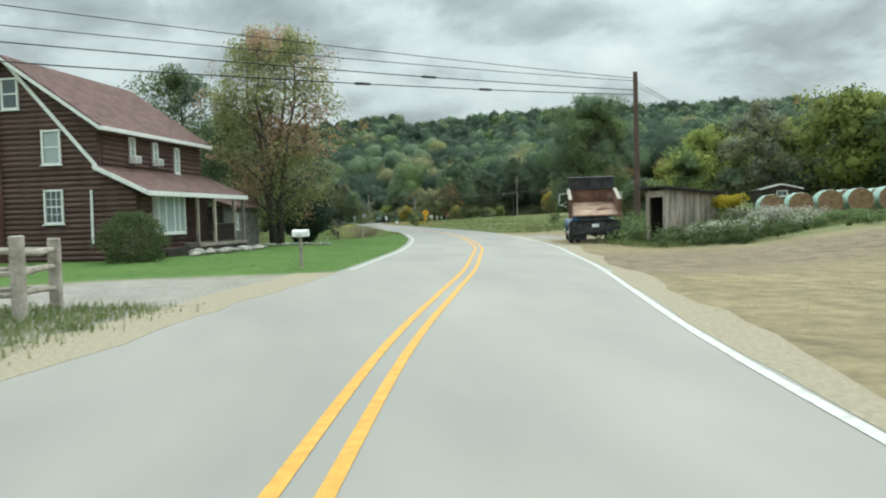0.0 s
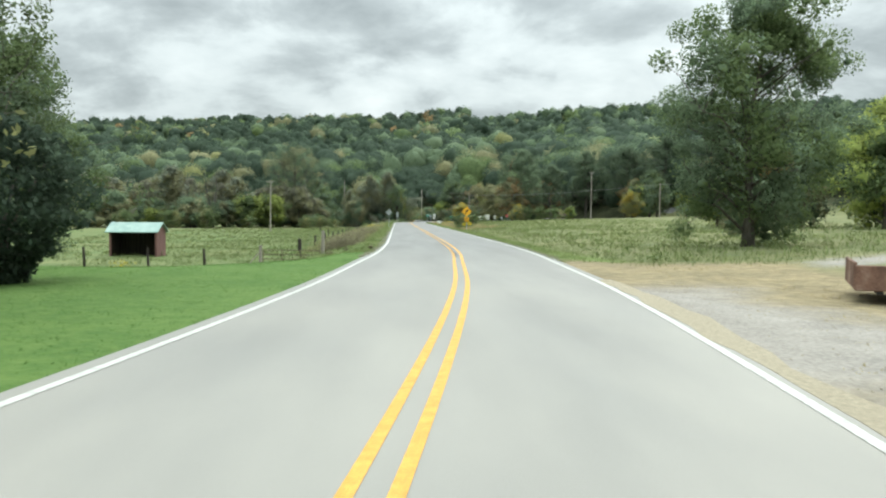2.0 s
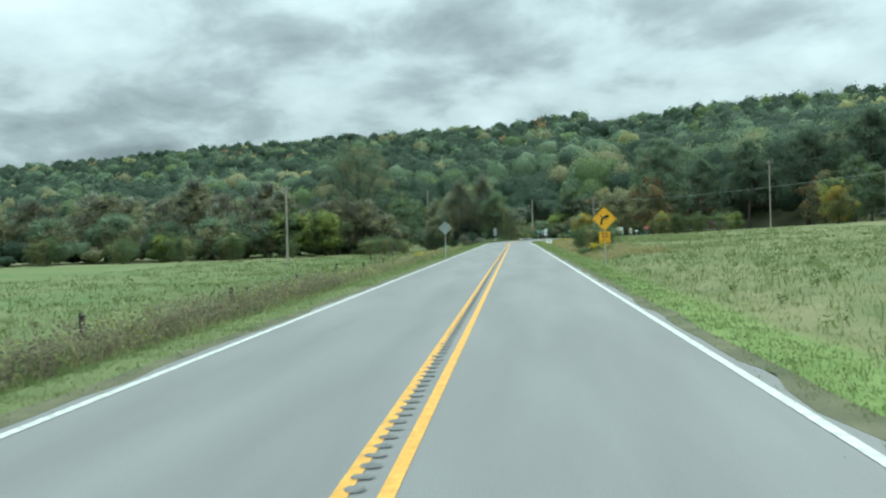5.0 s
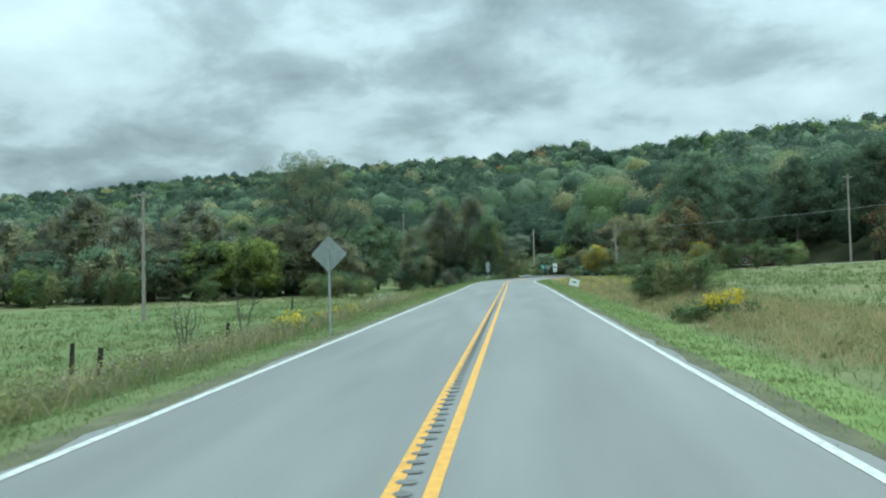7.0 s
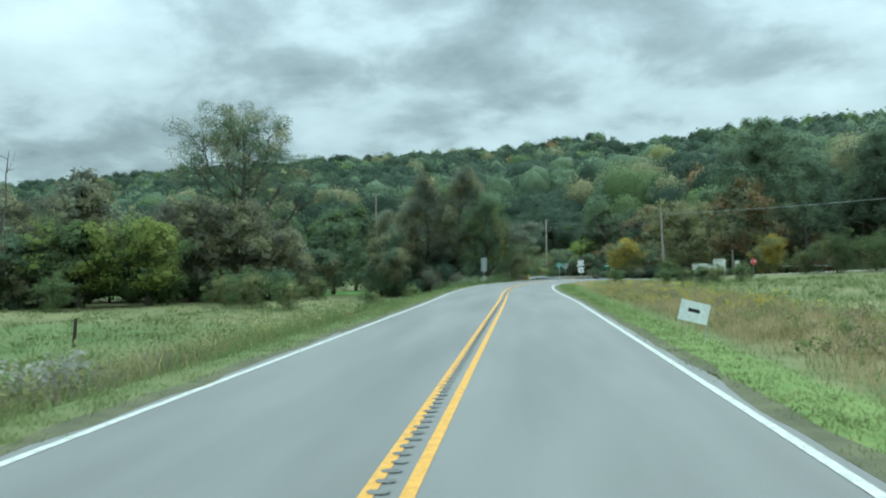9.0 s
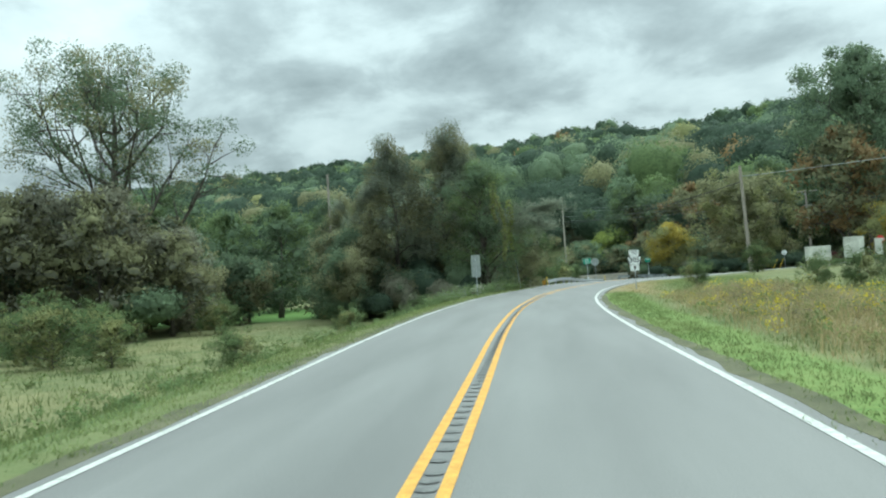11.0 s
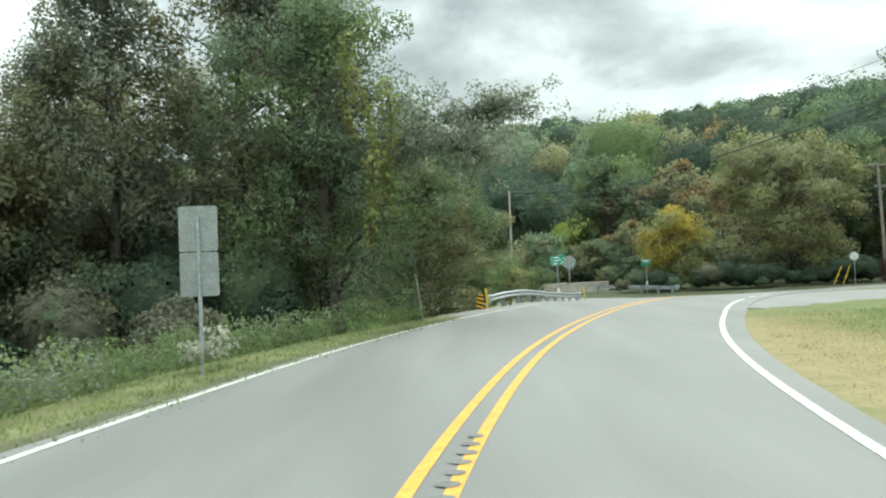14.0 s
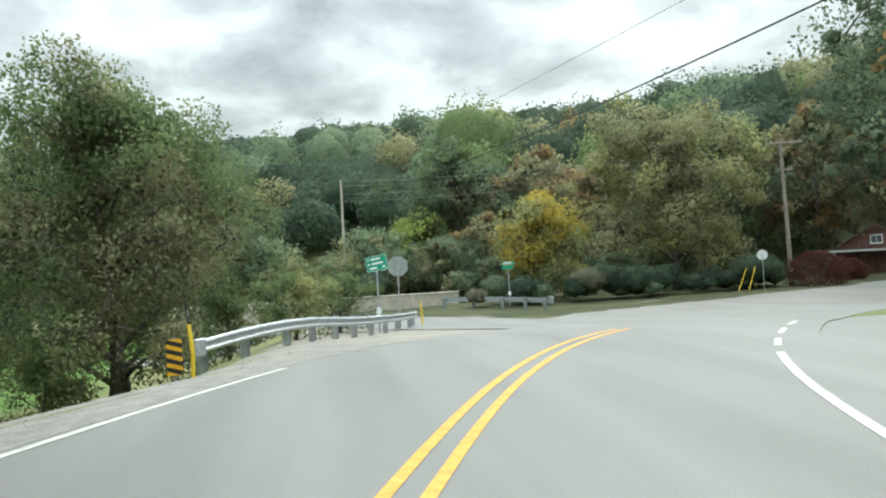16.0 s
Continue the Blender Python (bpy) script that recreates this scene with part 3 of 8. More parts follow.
    bp.inputs["Strength"].default_value, bp.inputs["Distance"].default_value = 0.6, 0.06
    L(fine.outputs["Fac"], bp.inputs["Height"]), L(bp.outputs[0], b.inputs["Normal"])
    return ma


def axis_lines(spans):
    out = []
    for a, c, s in spans:
        out += list(np.arange(a, c, s))
    return np.array(out + [spans[-1][1]])


def build_ground():
    xs = axis_lines([(-2600, -700, 190), (-700, -220, 40), (-220, -60, 8), (-60, -20, 2.5), (-20, 24, 0.55), (24, 60, 2.5), (60, 240, 9), (240, 720, 40), (720, 2700, 220)])
    ys = axis_lines([(-600, -60, 60), (-60, -16, 6), (-16, 300, 1.0), (300, 420, 6), (420, 900, 20), (900, 2600, 170)])
    X, Y = np.meshgrid(xs, ys)
    Z = ground_z(X, Y)
    nx, ny = len(xs), len(ys)
    idx = np.arange(nx * ny).reshape(ny, nx)
    f = np.stack([idx[:-1, :-1], idx[:-1, 1:], idx[1:, 1:], idx[1:, :-1]], -1).reshape(-1, 4)
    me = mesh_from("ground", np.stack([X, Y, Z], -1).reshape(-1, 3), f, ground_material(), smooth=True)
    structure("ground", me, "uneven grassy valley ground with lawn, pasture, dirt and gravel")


build_ground()


# ---------------------------------------------------------------- roads and their lines
def normals(line):
    d = np.gradient(line, axis=0)
    d /= np.linalg.norm(d, axis=1)[:, None]
    return np.stack([d[:, 1], -d[:, 0]], 1)


def ribbon(name, line, lo, hi, material, lift, thick=0.0, keep=None, ragged=0.0, cross=4, seed=1):
    """A strip beside a line of road, from lo to hi metres to its right."""
    rnd = np.random.RandomState(seed)
    nrm = normals(line)
    k = np.ones(len(line), bool) if keep is None else keep(line)
    pts, nrm = line[k], nrm[k]
    lo_, hi_ = (np.broadcast_to(np.asarray(v, float), len(pts)) for v in (lo, hi))
    u = np.linspace(0, 1, cross + 1)
    off = lo_[:, None] + (hi_ - lo_)[:, None] * u[None]
    if ragged:
        off = off + ragged * rnd.normal(size=off.shape) * ((u == 0) | (u == 1))[None]
    P = pts[:, None] + nrm[:, None] * off[..., None]
    z = base(P[..., 0], P[..., 1]) + lift
    V = np.concatenate([P, z[..., None]], -1)
    n, w = V.shape[:2]
    ix = np.arange(n * w).reshape(n, w)
    F = np.stack([ix[:-1, :-1], ix[:-1, 1:], ix[1:, 1:], ix[1:, :-1]], -1).reshape(-1, 4).tolist()
    V = V.reshape(-1, 3)
    if thick:
        edge = list(ix[:, 0]) + list(ix[-1, 1:]) + list(ix[::-1, -1][1:]) + list(ix[0, ::-1][1:-1])
        low = V[edge] - (0, 0, thick)
        b0 = len(V)
        V = np.concatenate([V, low])
        m_ = len(edge)
        F += [[edge[i], b0 + i, b0 + (i + 1) % m_, edge[(i + 1) % m_]] for i in range(m_)]
    return mesh_from(name, V, F, material)


def asphalt_material():
    ma, nt, N, L, b = links("worn_grey_asphalt")
    co = N("ShaderNodeTexCoord")

    def nz(scale, detail, stretch=(1, 1, 1)):
        mp, n = N("ShaderNodeMapping"), N("ShaderNodeTexNoise")
        mp.inputs["Scale"].default_value = stretch
        L(co.outputs["Object"], mp.inputs[0]), L(mp.outputs[0], n.inputs["Vector"])
        n.inputs["Scale"].default_value, n.inputs["Detail"].default_value = scale, detail
        return n.outputs["Fac"]

    r = N("ShaderNodeValToRGB")
    el = r.color_ramp.elements
    el[0].position, el[0].color, el[1].position, el[1].color = 0.3, (0.135, 0.133, 0.125, 1), 0.7, (0.19, 0.187, 0.176, 1)
    L(nz(0.8, 6, (1, 0.12, 1)), r.inputs[0])
    hsv, mr = N("ShaderNodeHueSaturation"), N("ShaderNodeMapRange")
    mr.inputs[1].default_value, mr.inputs[2].default_value, mr.inputs[3].default_value, mr.inputs[4].default_value = 0.3, 0.7, 0.8, 1.2
    grit = nz(70, 3)
    L(grit, mr.inputs[0]), L(mr.outputs[0], hsv.inputs["Value"]), L(r.outputs[0], hsv.inputs["Color"])
    # a paler tone mixed into the road, in uneven patches, towards the farm yard
    sep, near_, paler, mul = N("ShaderNodeSeparateXYZ"), N("ShaderNodeMapRange"), N("ShaderNodeMixRGB"), N("ShaderNodeMath")
    L(co.outputs["Object"], sep.inputs[0]), L(sep.outputs[1], near_.inputs[0])
    near_.inputs[1].default_value, near_.inputs[2].default_value, near_.inputs[3].default_value, near_.inputs[4].default_value = 88, 50, 0.0, 1.3
    mul.operation = "MULTIPLY"
    L(near_.outputs[0], mul.inputs[0]), L(nz(0.5, 5, (1, 0.3, 1)), mul.inputs[1])
    L(mul.outputs[0], paler.inputs[0]), L(hsv.outputs[0], paler.inputs[1])
    paler.inputs[2].default_value = (0.30, 0.285, 0.25, 1)
    L(paler.outputs[0], b.inputs["Base Color"])
    b.inputs["Roughness"].default_value, b.inputs["Specular IOR Level"].default_value = 0.62, 0.4
    bp = N("ShaderNodeBump")
    bp.inputs["Strength"].default_value, bp.inputs["Distance"].default_value = 0.35, 0.008
    L(grit, bp.inputs["Height"]), L(bp.outputs[0], b.inputs["Normal"])
    return ma


ASPHALT = asphalt_material()
M["linewhite"] = mat("worn_white_road_paint", (0.36, 0.36, 0.33), (0.57, 0.57, 0.52), 9, 0.6, bump=0.15, bscale=60)
M["lineyellow"] = mat("worn_yellow_road_paint", (0.49, 0.25, 0.04), (0.62, 0.335, 0.06), 7, 0.6, bump=0.15, bscale=60)
M["soil"] = mat("dark_verge_soil", (0.075, 0.078, 0.042), (0.135, 0.13, 0.072), 1.6, 0.95, bump=0.6, bscale=40)
M["dustysoil"] = mat("pale_verge_gravel", (0.24, 0.205, 0.145), (0.34, 0.295, 0.21), 14, 0.95, bump=0.35, bscale=120)
M["greygravel"] = mat("grey_crushed_gravel", (0.17, 0.163, 0.15), (0.25, 0.241, 0.22), 3.0, 0.95, bump=0.12, bscale=25)
M["rumble"] = mat("ground_dark_rumble_groove", (0.11, 0.11, 0.104), (0.17, 0.17, 0.16), 8, 0.8, bump=0.3, bscale=60)

LY = LINE[:, 1] + np.where(LINE[:, 0] > 12, 40, 0)
RIGHT = np.interp(LY, [205, 236, 247, 252, 258, 266, 300], [3.55, 3.14, 3.26, 3.34, 3.47, 3.48, 3.48])
LEFT = -np.interp(LY, [205, 231, 243, 254, 300], [3.56, 3.72, 3.88, 4.06, 4.06])


def lane(name, edge, off, wide, material, keep, label, lift=0.006):
    structure(name, ribbon(name, LINE[keep], (edge + off - wide / 2)[keep] if not np.isscalar(edge) else edge + off - wide / 2, (edge + off + wide / 2)[keep] if not np.isscalar(edge) else edge + off + wide / 2, material, lift, cross=1), label)


structure("road", ribbon("road", LINE, LEFT - 0.30, RIGHT + np.interp(LY, [200, 240, 250, 262, 300], [0.30, 0.34, 0.42, 0.6, 0.8]), ASPHALT, 0.0, 0.14, cross=8), "two-lane grey asphalt country road")
structure("road_branch", ribbon("road_branch", BRIDGE, -3.3, 3.3, ASPHALT, -0.012, 0.14, cross=4), "narrow asphalt road leading onto a small bridge")
structure("road_side", ribbon("road_side", SIDE, -3.2, np.interp(np.arange(len(SIDE)), [0, 8, 16, 24], [7.8, 5.2, 3.4, 3.0]), ASPHALT, -0.02, 0.14, cross=4), "side road of old asphalt with a wide mouth")
structure("road_apron", ribbon("road_apron", APRON, np.interp(APRON[:, 0], [16, 20, 27, 40], [-4.2, -7.0, -9.0, -6.5]), 5.5, ASPHALT, -0.014, 0.14, cross=5), "wide asphalt of the junction")
structure("verge_soil", ribbon("verge_soil", LINE[(LY > 76) & (LY < 259)], (LEFT - 0.55)[(LY > 76) & (LY < 259)], (LEFT - 0.2)[(LY > 76) & (LY < 259)], M["soil"], 0.004, 0.14, None, 0.05, 2), "strip of bare dark soil along the road edge")
structure("verge_soil", ribbon("verge_soil", LINE[(LY > 73) & (LY < 238.5)], (RIGHT + 0.22)[(LY > 73) & (LY < 238.5)], (RIGHT + 0.55)[(LY > 73) & (LY < 238.5)], M["soil"], 0.004, 0.14, None, 0.05, 2, seed=2), "strip of bare dark soil along the road edge")
structure("verge_gravel", ribbon("verge_gravel", LINE, -5.0, -3.72, M["dustysoil"], 0.005, 0.16, lambda l: (l[:, 1] < 30.5), 0.07, 4, seed=3), "pale gravel edge at the mouth of the drive")
YARD = LINE[LINE[:, 1] < 66]
structure("verge_gravel", ribbon("verge_gravel", YARD, 3.68, np.interp(YARD[:, 1], [56, 66], [4.25, 4.05]) + 0.3 * np.interp(YARD[:, 1], [54, 62], [1, 0]) * np.sin(0.55 * YARD[:, 1]) * np.sin(0.23 * YARD[:, 1] + 1), M["dustysoil"], 0.005, 0.16, None, 0.05, 4, seed=4), "pale dusty gravel shoulder of the road")
structure("verge_gravel", ribbon("verge_gravel", LINE[(LY > 259) & (LY < 273) & (LINE[:, 0] < 10)], -6.9, -4.2, M["greygravel"], 0.006, 0.16, None, 0.06, 4, seed=6), "pale grey gravel edge before the guard rail")
lane("edge_line", LEFT, 0.0, 0.12, M["linewhite"], (LY > 30) & (LINE[:, 0] < 7.6) & (LY < 266), "worn white edge line")
lane("edge_line", RIGHT, 0.0, 0.12, M["linewhite"], (LY < 266.5) & (LINE[:, 0] < 8.6), "worn white edge line")
K = np.arange(len(LINE))
for k0 in np.where((LY > 266.4) & (LY < 273.5) & (LINE[:, 0] < 13))[0][::2]:
    lane("edge_dash", RIGHT, 0.0, 0.11, M["linewhite"], (K >= k0) & (K <= k0 + 1), "short white dash across the side road mouth")
YEL = (LY < 271) & (LINE[:, 0] < 11.4)
lane("centre_line", 0.0, -0.155, 0.115, M["lineyellow"], YEL, "double yellow centre line")
lane("centre_line", 0.0, 0.155, 0.115, M["lineyellow"], YEL, "double yellow centre line")


def rumble():
    """Milled grooves between and across the yellow lines."""
    bm = bmesh.new()
    fine = catmull(ROAD, 0.3)
    nrm = normals(fine)
    rnd = random.Random(5)
    for p, n in zip(fine, nrm):
        if not (76 < p[1] < 243):
            continue
        t = Vector((-n[1], n[0], 0))
        s = Vector((n[0], n[1], 0))
        c = Vector((p[0], p[1], float(base(p[0], p[1])) + 0.011)) + s * (float(np.interp(p[1], (76, 195, 222, 243), (-0.07, -0.07, 0.09, 0.1))) + rnd.uniform(-0.015, 0.015))
        w, l = rnd.uniform(0.075, 0.1), rnd.uniform(0.055, 0.08)
        vs = [bm.verts.new(c + s * w * math.cos(a) + t * l * math.sin(a)) for a in (i * math.pi / 4 for i in range(8))]
        bm.faces.new(vs)
    tagged(structure("rumble_strip", finish(bm, "rumble_strip", M["rumble"]), "row of milled dark grooves along the centre line"), kind="stuff")


rumble()


# ---------------------------------------------------------------- trees, woods, grass
def cards(rnd, centres, radii, per, size, flat=0.0):
    """Leaf-shaped cards strewn about centres: vertices, faces and shading normals."""
    c = np.repeat(np.asarray(centres, float), per, 0)
    r = np.repeat(np.asarray(radii, float), per, 0)
    n = len(c)
    d = rnd.normal(size=(n, 3))
    d /= np.linalg.norm(d, axis=1)[:, None]
    p = c + d * (r * rnd.uniform(0.25, 1.0, n) ** 0.6)[:, None] * (1, 1, 0.8)
    u = rnd.normal(size=(n, 3)) + d * 0.3
    u[:, 2] -= flat
    u /= np.linalg.norm(u, axis=1)[:, None]
    v = np.cross(u, rnd.normal(size=(n, 3)))
    v /= np.linalg.norm(v, axis=1)[:, None]
    # every card turns its face outwards, and is shaded as part of its clump
    v *= np.where((np.cross(v, u) * d).sum(1) < 0, -1, 1)[:, None]
    out = np.repeat(d + (0, 0, 0.35), 4, 0)
    out /= np.linalg.norm(out, axis=1)[:, None]
    s = (size * rnd.uniform(0.6, 1.4, n))[:, None]
    V = np.stack([p - u * s, p + v * s * 0.55 + u * s * 0.1, p + u * s, p - v * s * 0.55 + u * s * 0.1], 1).reshape(-1, 3)
    return V, np.arange(n * 4).reshape(n, 4), out


def ball(sub):
    """Directions and triangles of an even ball."""
    bm = bmesh.new()
    bmesh.ops.create_icosphere(bm, subdivisions=sub, radius=1.0)
    D, T = np.array([v.co[:] for v in bm.verts]), np.array([[v.index for v in f.verts] for f in bm.faces])
    bm.free()
    return D, T


BALL = {k: ball(k) for k in (1, 2)}


def clumps(g, centres, radii):
    """Small uneven lumps of foliage, one about each centre."""
    D, T = BALL[1]
    n, k = len(centres), len(D)
    r = radii[:, None] * g.uniform(0.72, 1.22, (n, k))
    V = (centres[:, None] + D[None] * r[..., None] * (1, 1, 0.8)).reshape(-1, 3)
    F = (np.arange(n)[:, None, None] * k + T[None]).reshape(-1, 3)
    N = np.tile(D + (0, 0, 0.3), (n, 1)) + g.normal(size=(n * k, 3)) * 0.25
    return V, F, N / np.linalg.norm(N, axis=1)[:, None]


def tree_parts(seed, H, R, bole, limbs, per, size, clump, girth, stems=1, low=0.25, droop=0.0, bare=0.0, core=0.0):
    """Trunk with limbs and twigs, and the clumps that hang on them."""
    rnd = np.random.RandomState(seed)
    bm, centres, radii = bmesh.new(), [], []
    for st in range(stems):
        lean = rnd.normal(size=2) * (0.05 if stems == 1 else 0.16) * H * 0.5
        if stems > 1:
            a = 2 * math.pi * st / stems + rnd.uniform(-0.4, 0.4)
            lean = np.array([math.cos(a), math.sin(a)]) * R * 0.42
        top = np.array([lean[0], lean[1], H * rnd.uniform(0.86, 0.97)])
        ts = np.linspace(0, 1, 7)
        g = girth / (1 if stems == 1 else stems ** 0.4)
        root = np.array([lean[0], lean[1], 0]) * (0.10 if stems > 1 else 0)
        stem = [root + (top - root) * t + np.append(rnd.normal(size=2) * 0.02 * H * t, 0) for t in ts]
        rod(stem, [g * 1.5] + [max(g * (1 - 0.93 * t), 0.02) for t in ts[1:]], 8, bm)
        for i in range(limbs):
            t = bole / H + (0.97 - bole / H) * (i + rnd.uniform(0, 0.8)) / limbs
            t = min(t, 0.96)
            p0 = np.array([np.interp(t, ts, [q[k] for q in stem]) for k in range(3)])
            az = 2.4 * i + st * 1.3 + rnd.uniform(-0.5, 0.5)
            k = (t * H - bole * low) / (H - bole * low)
            reach = R * math.sqrt(max(0.06, 1 - (2 * k - 0.78) ** 2)) * rnd.uniform(0.62, 1.05)
            if stems > 1:
                reach *= 0.72
            tip = p0 + np.array([math.cos(az) * reach, math.sin(az) * reach, reach * rnd.uniform(0.2, 0.7) * (1 - droop)])
            mid = (p0 + tip) / 2 + np.array([0, 0, reach * (0.12 + droop * 0.4)]) + rnd.normal(size=3) * 0.05 * reach
            gl = max(g * 0.42 * (1 - t * 0.75), 0.025)
            rod([p0, mid, tip], [gl, gl * 0.6, 0.015], 5, bm)
            for q in range(4):
                w = rnd.uniform(0.35, 0.95)
                s0 = p0 * (1 - w) ** 2 + mid * 2 * w * (1 - w) + tip * w * w
                e = s0 + rnd.normal(size=3) * reach * 0.3 + np.array([0, 0, reach * 0.05 - droop * reach * 0.5])
                rod([s0, (s0 + e) / 2 + rnd.normal(size=3) * 0.05 * reach, e], [gl * 0.4, gl * 0.25, 0.008], 4, bm, False)
                if rnd.rand() > bare:
                    centres.append(e), radii.append(clump * rnd.uniform(0.6, 1.2))
            if rnd.rand() > bare:
                centres.append(tip), radii.append(clump * rnd.uniform(0.7, 1.3))
    V, F, N = cards(rnd, centres, radii, per, size, droop * 1.5)
    # the crown is shaded as one body as much as clump by clump
    def body(P, n):
        out = (P - (0, 0, H * 0.5)) / (R, R, H * 0.5)
        out = out / (np.linalg.norm(out, axis=1)[:, None] + 1e-6) * 0.75 + n * 0.5 + (0, 0, 0.25)
        return out / np.linalg.norm(out, axis=1)[:, None]
    N = body(V, N)
    F = F.tolist()
    if core:
        # the dense inside of each clump, leaf upon leaf
        cv, cf, cn = clumps(rnd, np.array(centres), np.array(radii) * core)
        F += (cf + len(V)).tolist()
        V, N = np.concatenate([V, cv]), np.concatenate([N, body(cv, cn)])
    return bm, V, F, N


def tree_proto(name, material, label, seed=1, H=12, R=4, bole=2.5, limbs=14, per=60, size=0.2, clump=1.1, girth=0.22, material2=None, share2=0.0, **kw):
    """A tree at the origin, taken away again once it has been copied."""
    ob = tagged(new(name), label, "tree")
    bm, V, F, N = tree_parts(seed, H, R, bole, limbs, per, size, clump, girth, **kw)
    part("trunk", bm, M["bark"], ob, "", True)
    idx = None
    mats = [M[material]]
    if material2:
        mats.append(M[material2])
        c = np.array([V[f[0]] for f in F])
        f = np.array([noise.noise(Vector(q) * 0.35 + Vector((seed, 0, 0))) for q in c])
        idx = (f > np.quantile(f, 1 - share2)).astype(int)
    part("crown", mesh_from("crown", V, F, mats, idx, normals=N), None, ob)
    return ob


def place(ob, spots, rnd, group=""):
    """Copies of a tree at (x, y[, scale]) and then the first one at the last spot."""
    for i, s in enumerate(spots):
        x, y, k = s[0], s[1], s[2] if len(s) > 2 else 1.0
        m_ = pose(x, y, gz(x, y) - 0.05, 0, 0, rnd.uniform(0, 360))
        t = copy_thing(ob, m_) if i < len(spots) - 1 else ob
        t.matrix_basis = m_ @ Matrix.Diagonal((k, k, k * rnd.uniform(0.92, 1.08), 1))
        if group:
            t["group"] = group


rnd = random.Random(11)
W = "woodland edge trees"


def open_tree(x, y):
    """A tall tree whose limbs arch up and out to a broken dome, leafy only towards the twig ends."""
    g = np.random.RandomState(6)
    T = thing("tree", x, y, None, 0, "tall open-crowned tree with dark spreading limbs", "tree")
    bm = bmesh.new()
    trunk = np.array([(0, 0, -0.3), (0.2, 0, 3.5), (-0.1, 0.2, 7.5), (0.2, 0, 11.5), (0.4, 0.1, 16), (0.2, 0, 21)])
    rod(trunk, [0.5, 0.38, 0.33, 0.26, 0.17, 0.04], 9, bm)
    centres, radii = [], []
    for i in range(15):
        az = 2.4 * i + g.uniform(-0.3, 0.3)
        h0 = 5.0 + 0.85 * i + g.uniform(-0.6, 0.6)
        p0 = np.array([np.interp(h0, trunk[:, 2], trunk[:, k]) for k in range(3)])
        el = radians(18 + 4.0 * i)
        reach = g.uniform(6.6, 8.6)
        tip = np.array([math.cos(az) * math.cos(el) * reach, math.sin(az) * math.cos(el) * reach, 11.5 + math.sin(el) * reach * 1.15])
        mid = p0 * 0.5 + tip * 0.5 + np.array([math.cos(az) * 1.4, math.sin(az) * 1.4, -1.6]) * reach * 0.1 + g.normal(size=3) * 0.4
        r0 = 0.23 - 0.008 * i
        w = np.linspace(0, 1, 6)
        limb = [p0 * (1 - t) ** 2 + mid * 2 * t * (1 - t) + tip * t * t + g.normal(size=3) * 0.28 * math.sin(math.pi * t) for t in w]
        rod(limb, [r0 * (1 - 0.88 * t) for t in w], 6, bm)
        for k in range(14):
            t = g.uniform(0.36, 1.0)
            s0 = p0 * (1 - t) ** 2 + mid * 2 * t * (1 - t) + tip * t * t
            e = s0 + g.normal(size=3) * 1.35 + np.array([0, 0, 0.9]) + (tip - p0) * 0.08
            rod([s0, (s0 + e) / 2 + g.normal(size=3) * 0.2, e], [r0 * 0.3, r0 * 0.2, 0.012], 4, bm, False)
            centres.append(e), radii.append(g.uniform(0.8, 1.5))
    part("trunk", bm, M["bark"], T, "", True)
    V, F, N = cards(g, centres, radii, 210, 0.085, 0.1)
    part("crown", mesh_from("crown", V, F, [M["leaf_olive"], M["leaf_dark"]], (np.arange(len(F)) // 210 % 3 > 0).astype(int), normals=N), None, T)


def leaning_willow(x, y):
    """A willow that reaches one long feathery limb out over the road."""
    g = np.random.RandomState(31)
    T = thing("willow_tree", x, y, None, 0, "willow reaching a long feathery limb over the road", "tree")
    z0 = gz(x, y)
    bm = bmesh.new()
    rod([(0, 0, -0.3), (0.15, -0.1, 2.2), (0.35, -0.2, 4.4), (0.7, 0.1, 7.0), (0.6, 0.3, 9.4)], [0.3, 0.24, 0.2, 0.12, 0.03], 8, bm)
    limbs = [[(0.35, -0.2, 4.3), (1.8, -1.2, 5.1), (3.2, -2.0, 5.3), (4.5, -2.6, 5.0), (5.4, -3.0, 4.6)], [(0.5, 0, 5.4), (2.0, -0.7, 5.8), (3.8, -1.0, 6.0), (5.2, -1.0, 6.2), (6.2, -1.0, 6.4)], [(0.2, -0.1, 3.2), (-1.2, -1.0, 5.0), (-2.0, -1.6, 6.5)]]
    centres, radii = [], []
    for k, limb in enumerate(limbs):
        pts = np.array(limb) - (0, 0, z0)
        rod(pts, list(np.linspace(0.085 - 0.02 * k, 0.015, len(pts))), 6, bm)
        for q in range(70 if k < 2 else 16):
            t = g.uniform(0.15, 1.0) * (len(pts) - 1)
            s0 = np.array([np.interp(t, range(len(pts)), pts[:, c]) for c in range(3)])
            e = s0 + g.normal(size=3) * (0.75, 0.6, 0.45) + (0.45, 0, 0.15)
            rod([s0, (s0 + e) / 2 + (0, 0, 0.12), e], [0.022, 0.014, 0.006], 4, bm, False)
            centres += [e, (s0 + e) / 2]
            radii += [g.uniform(0.3, 0.6), 0.3]
    part("trunk", bm, M["bark"], T, "", True)
    V, F, N = cards(g, centres, radii, 75, 0.048, 0.8)
    part("crown", mesh_from("crown", V, F, M["leaf_grey"], normals=N), None, T)


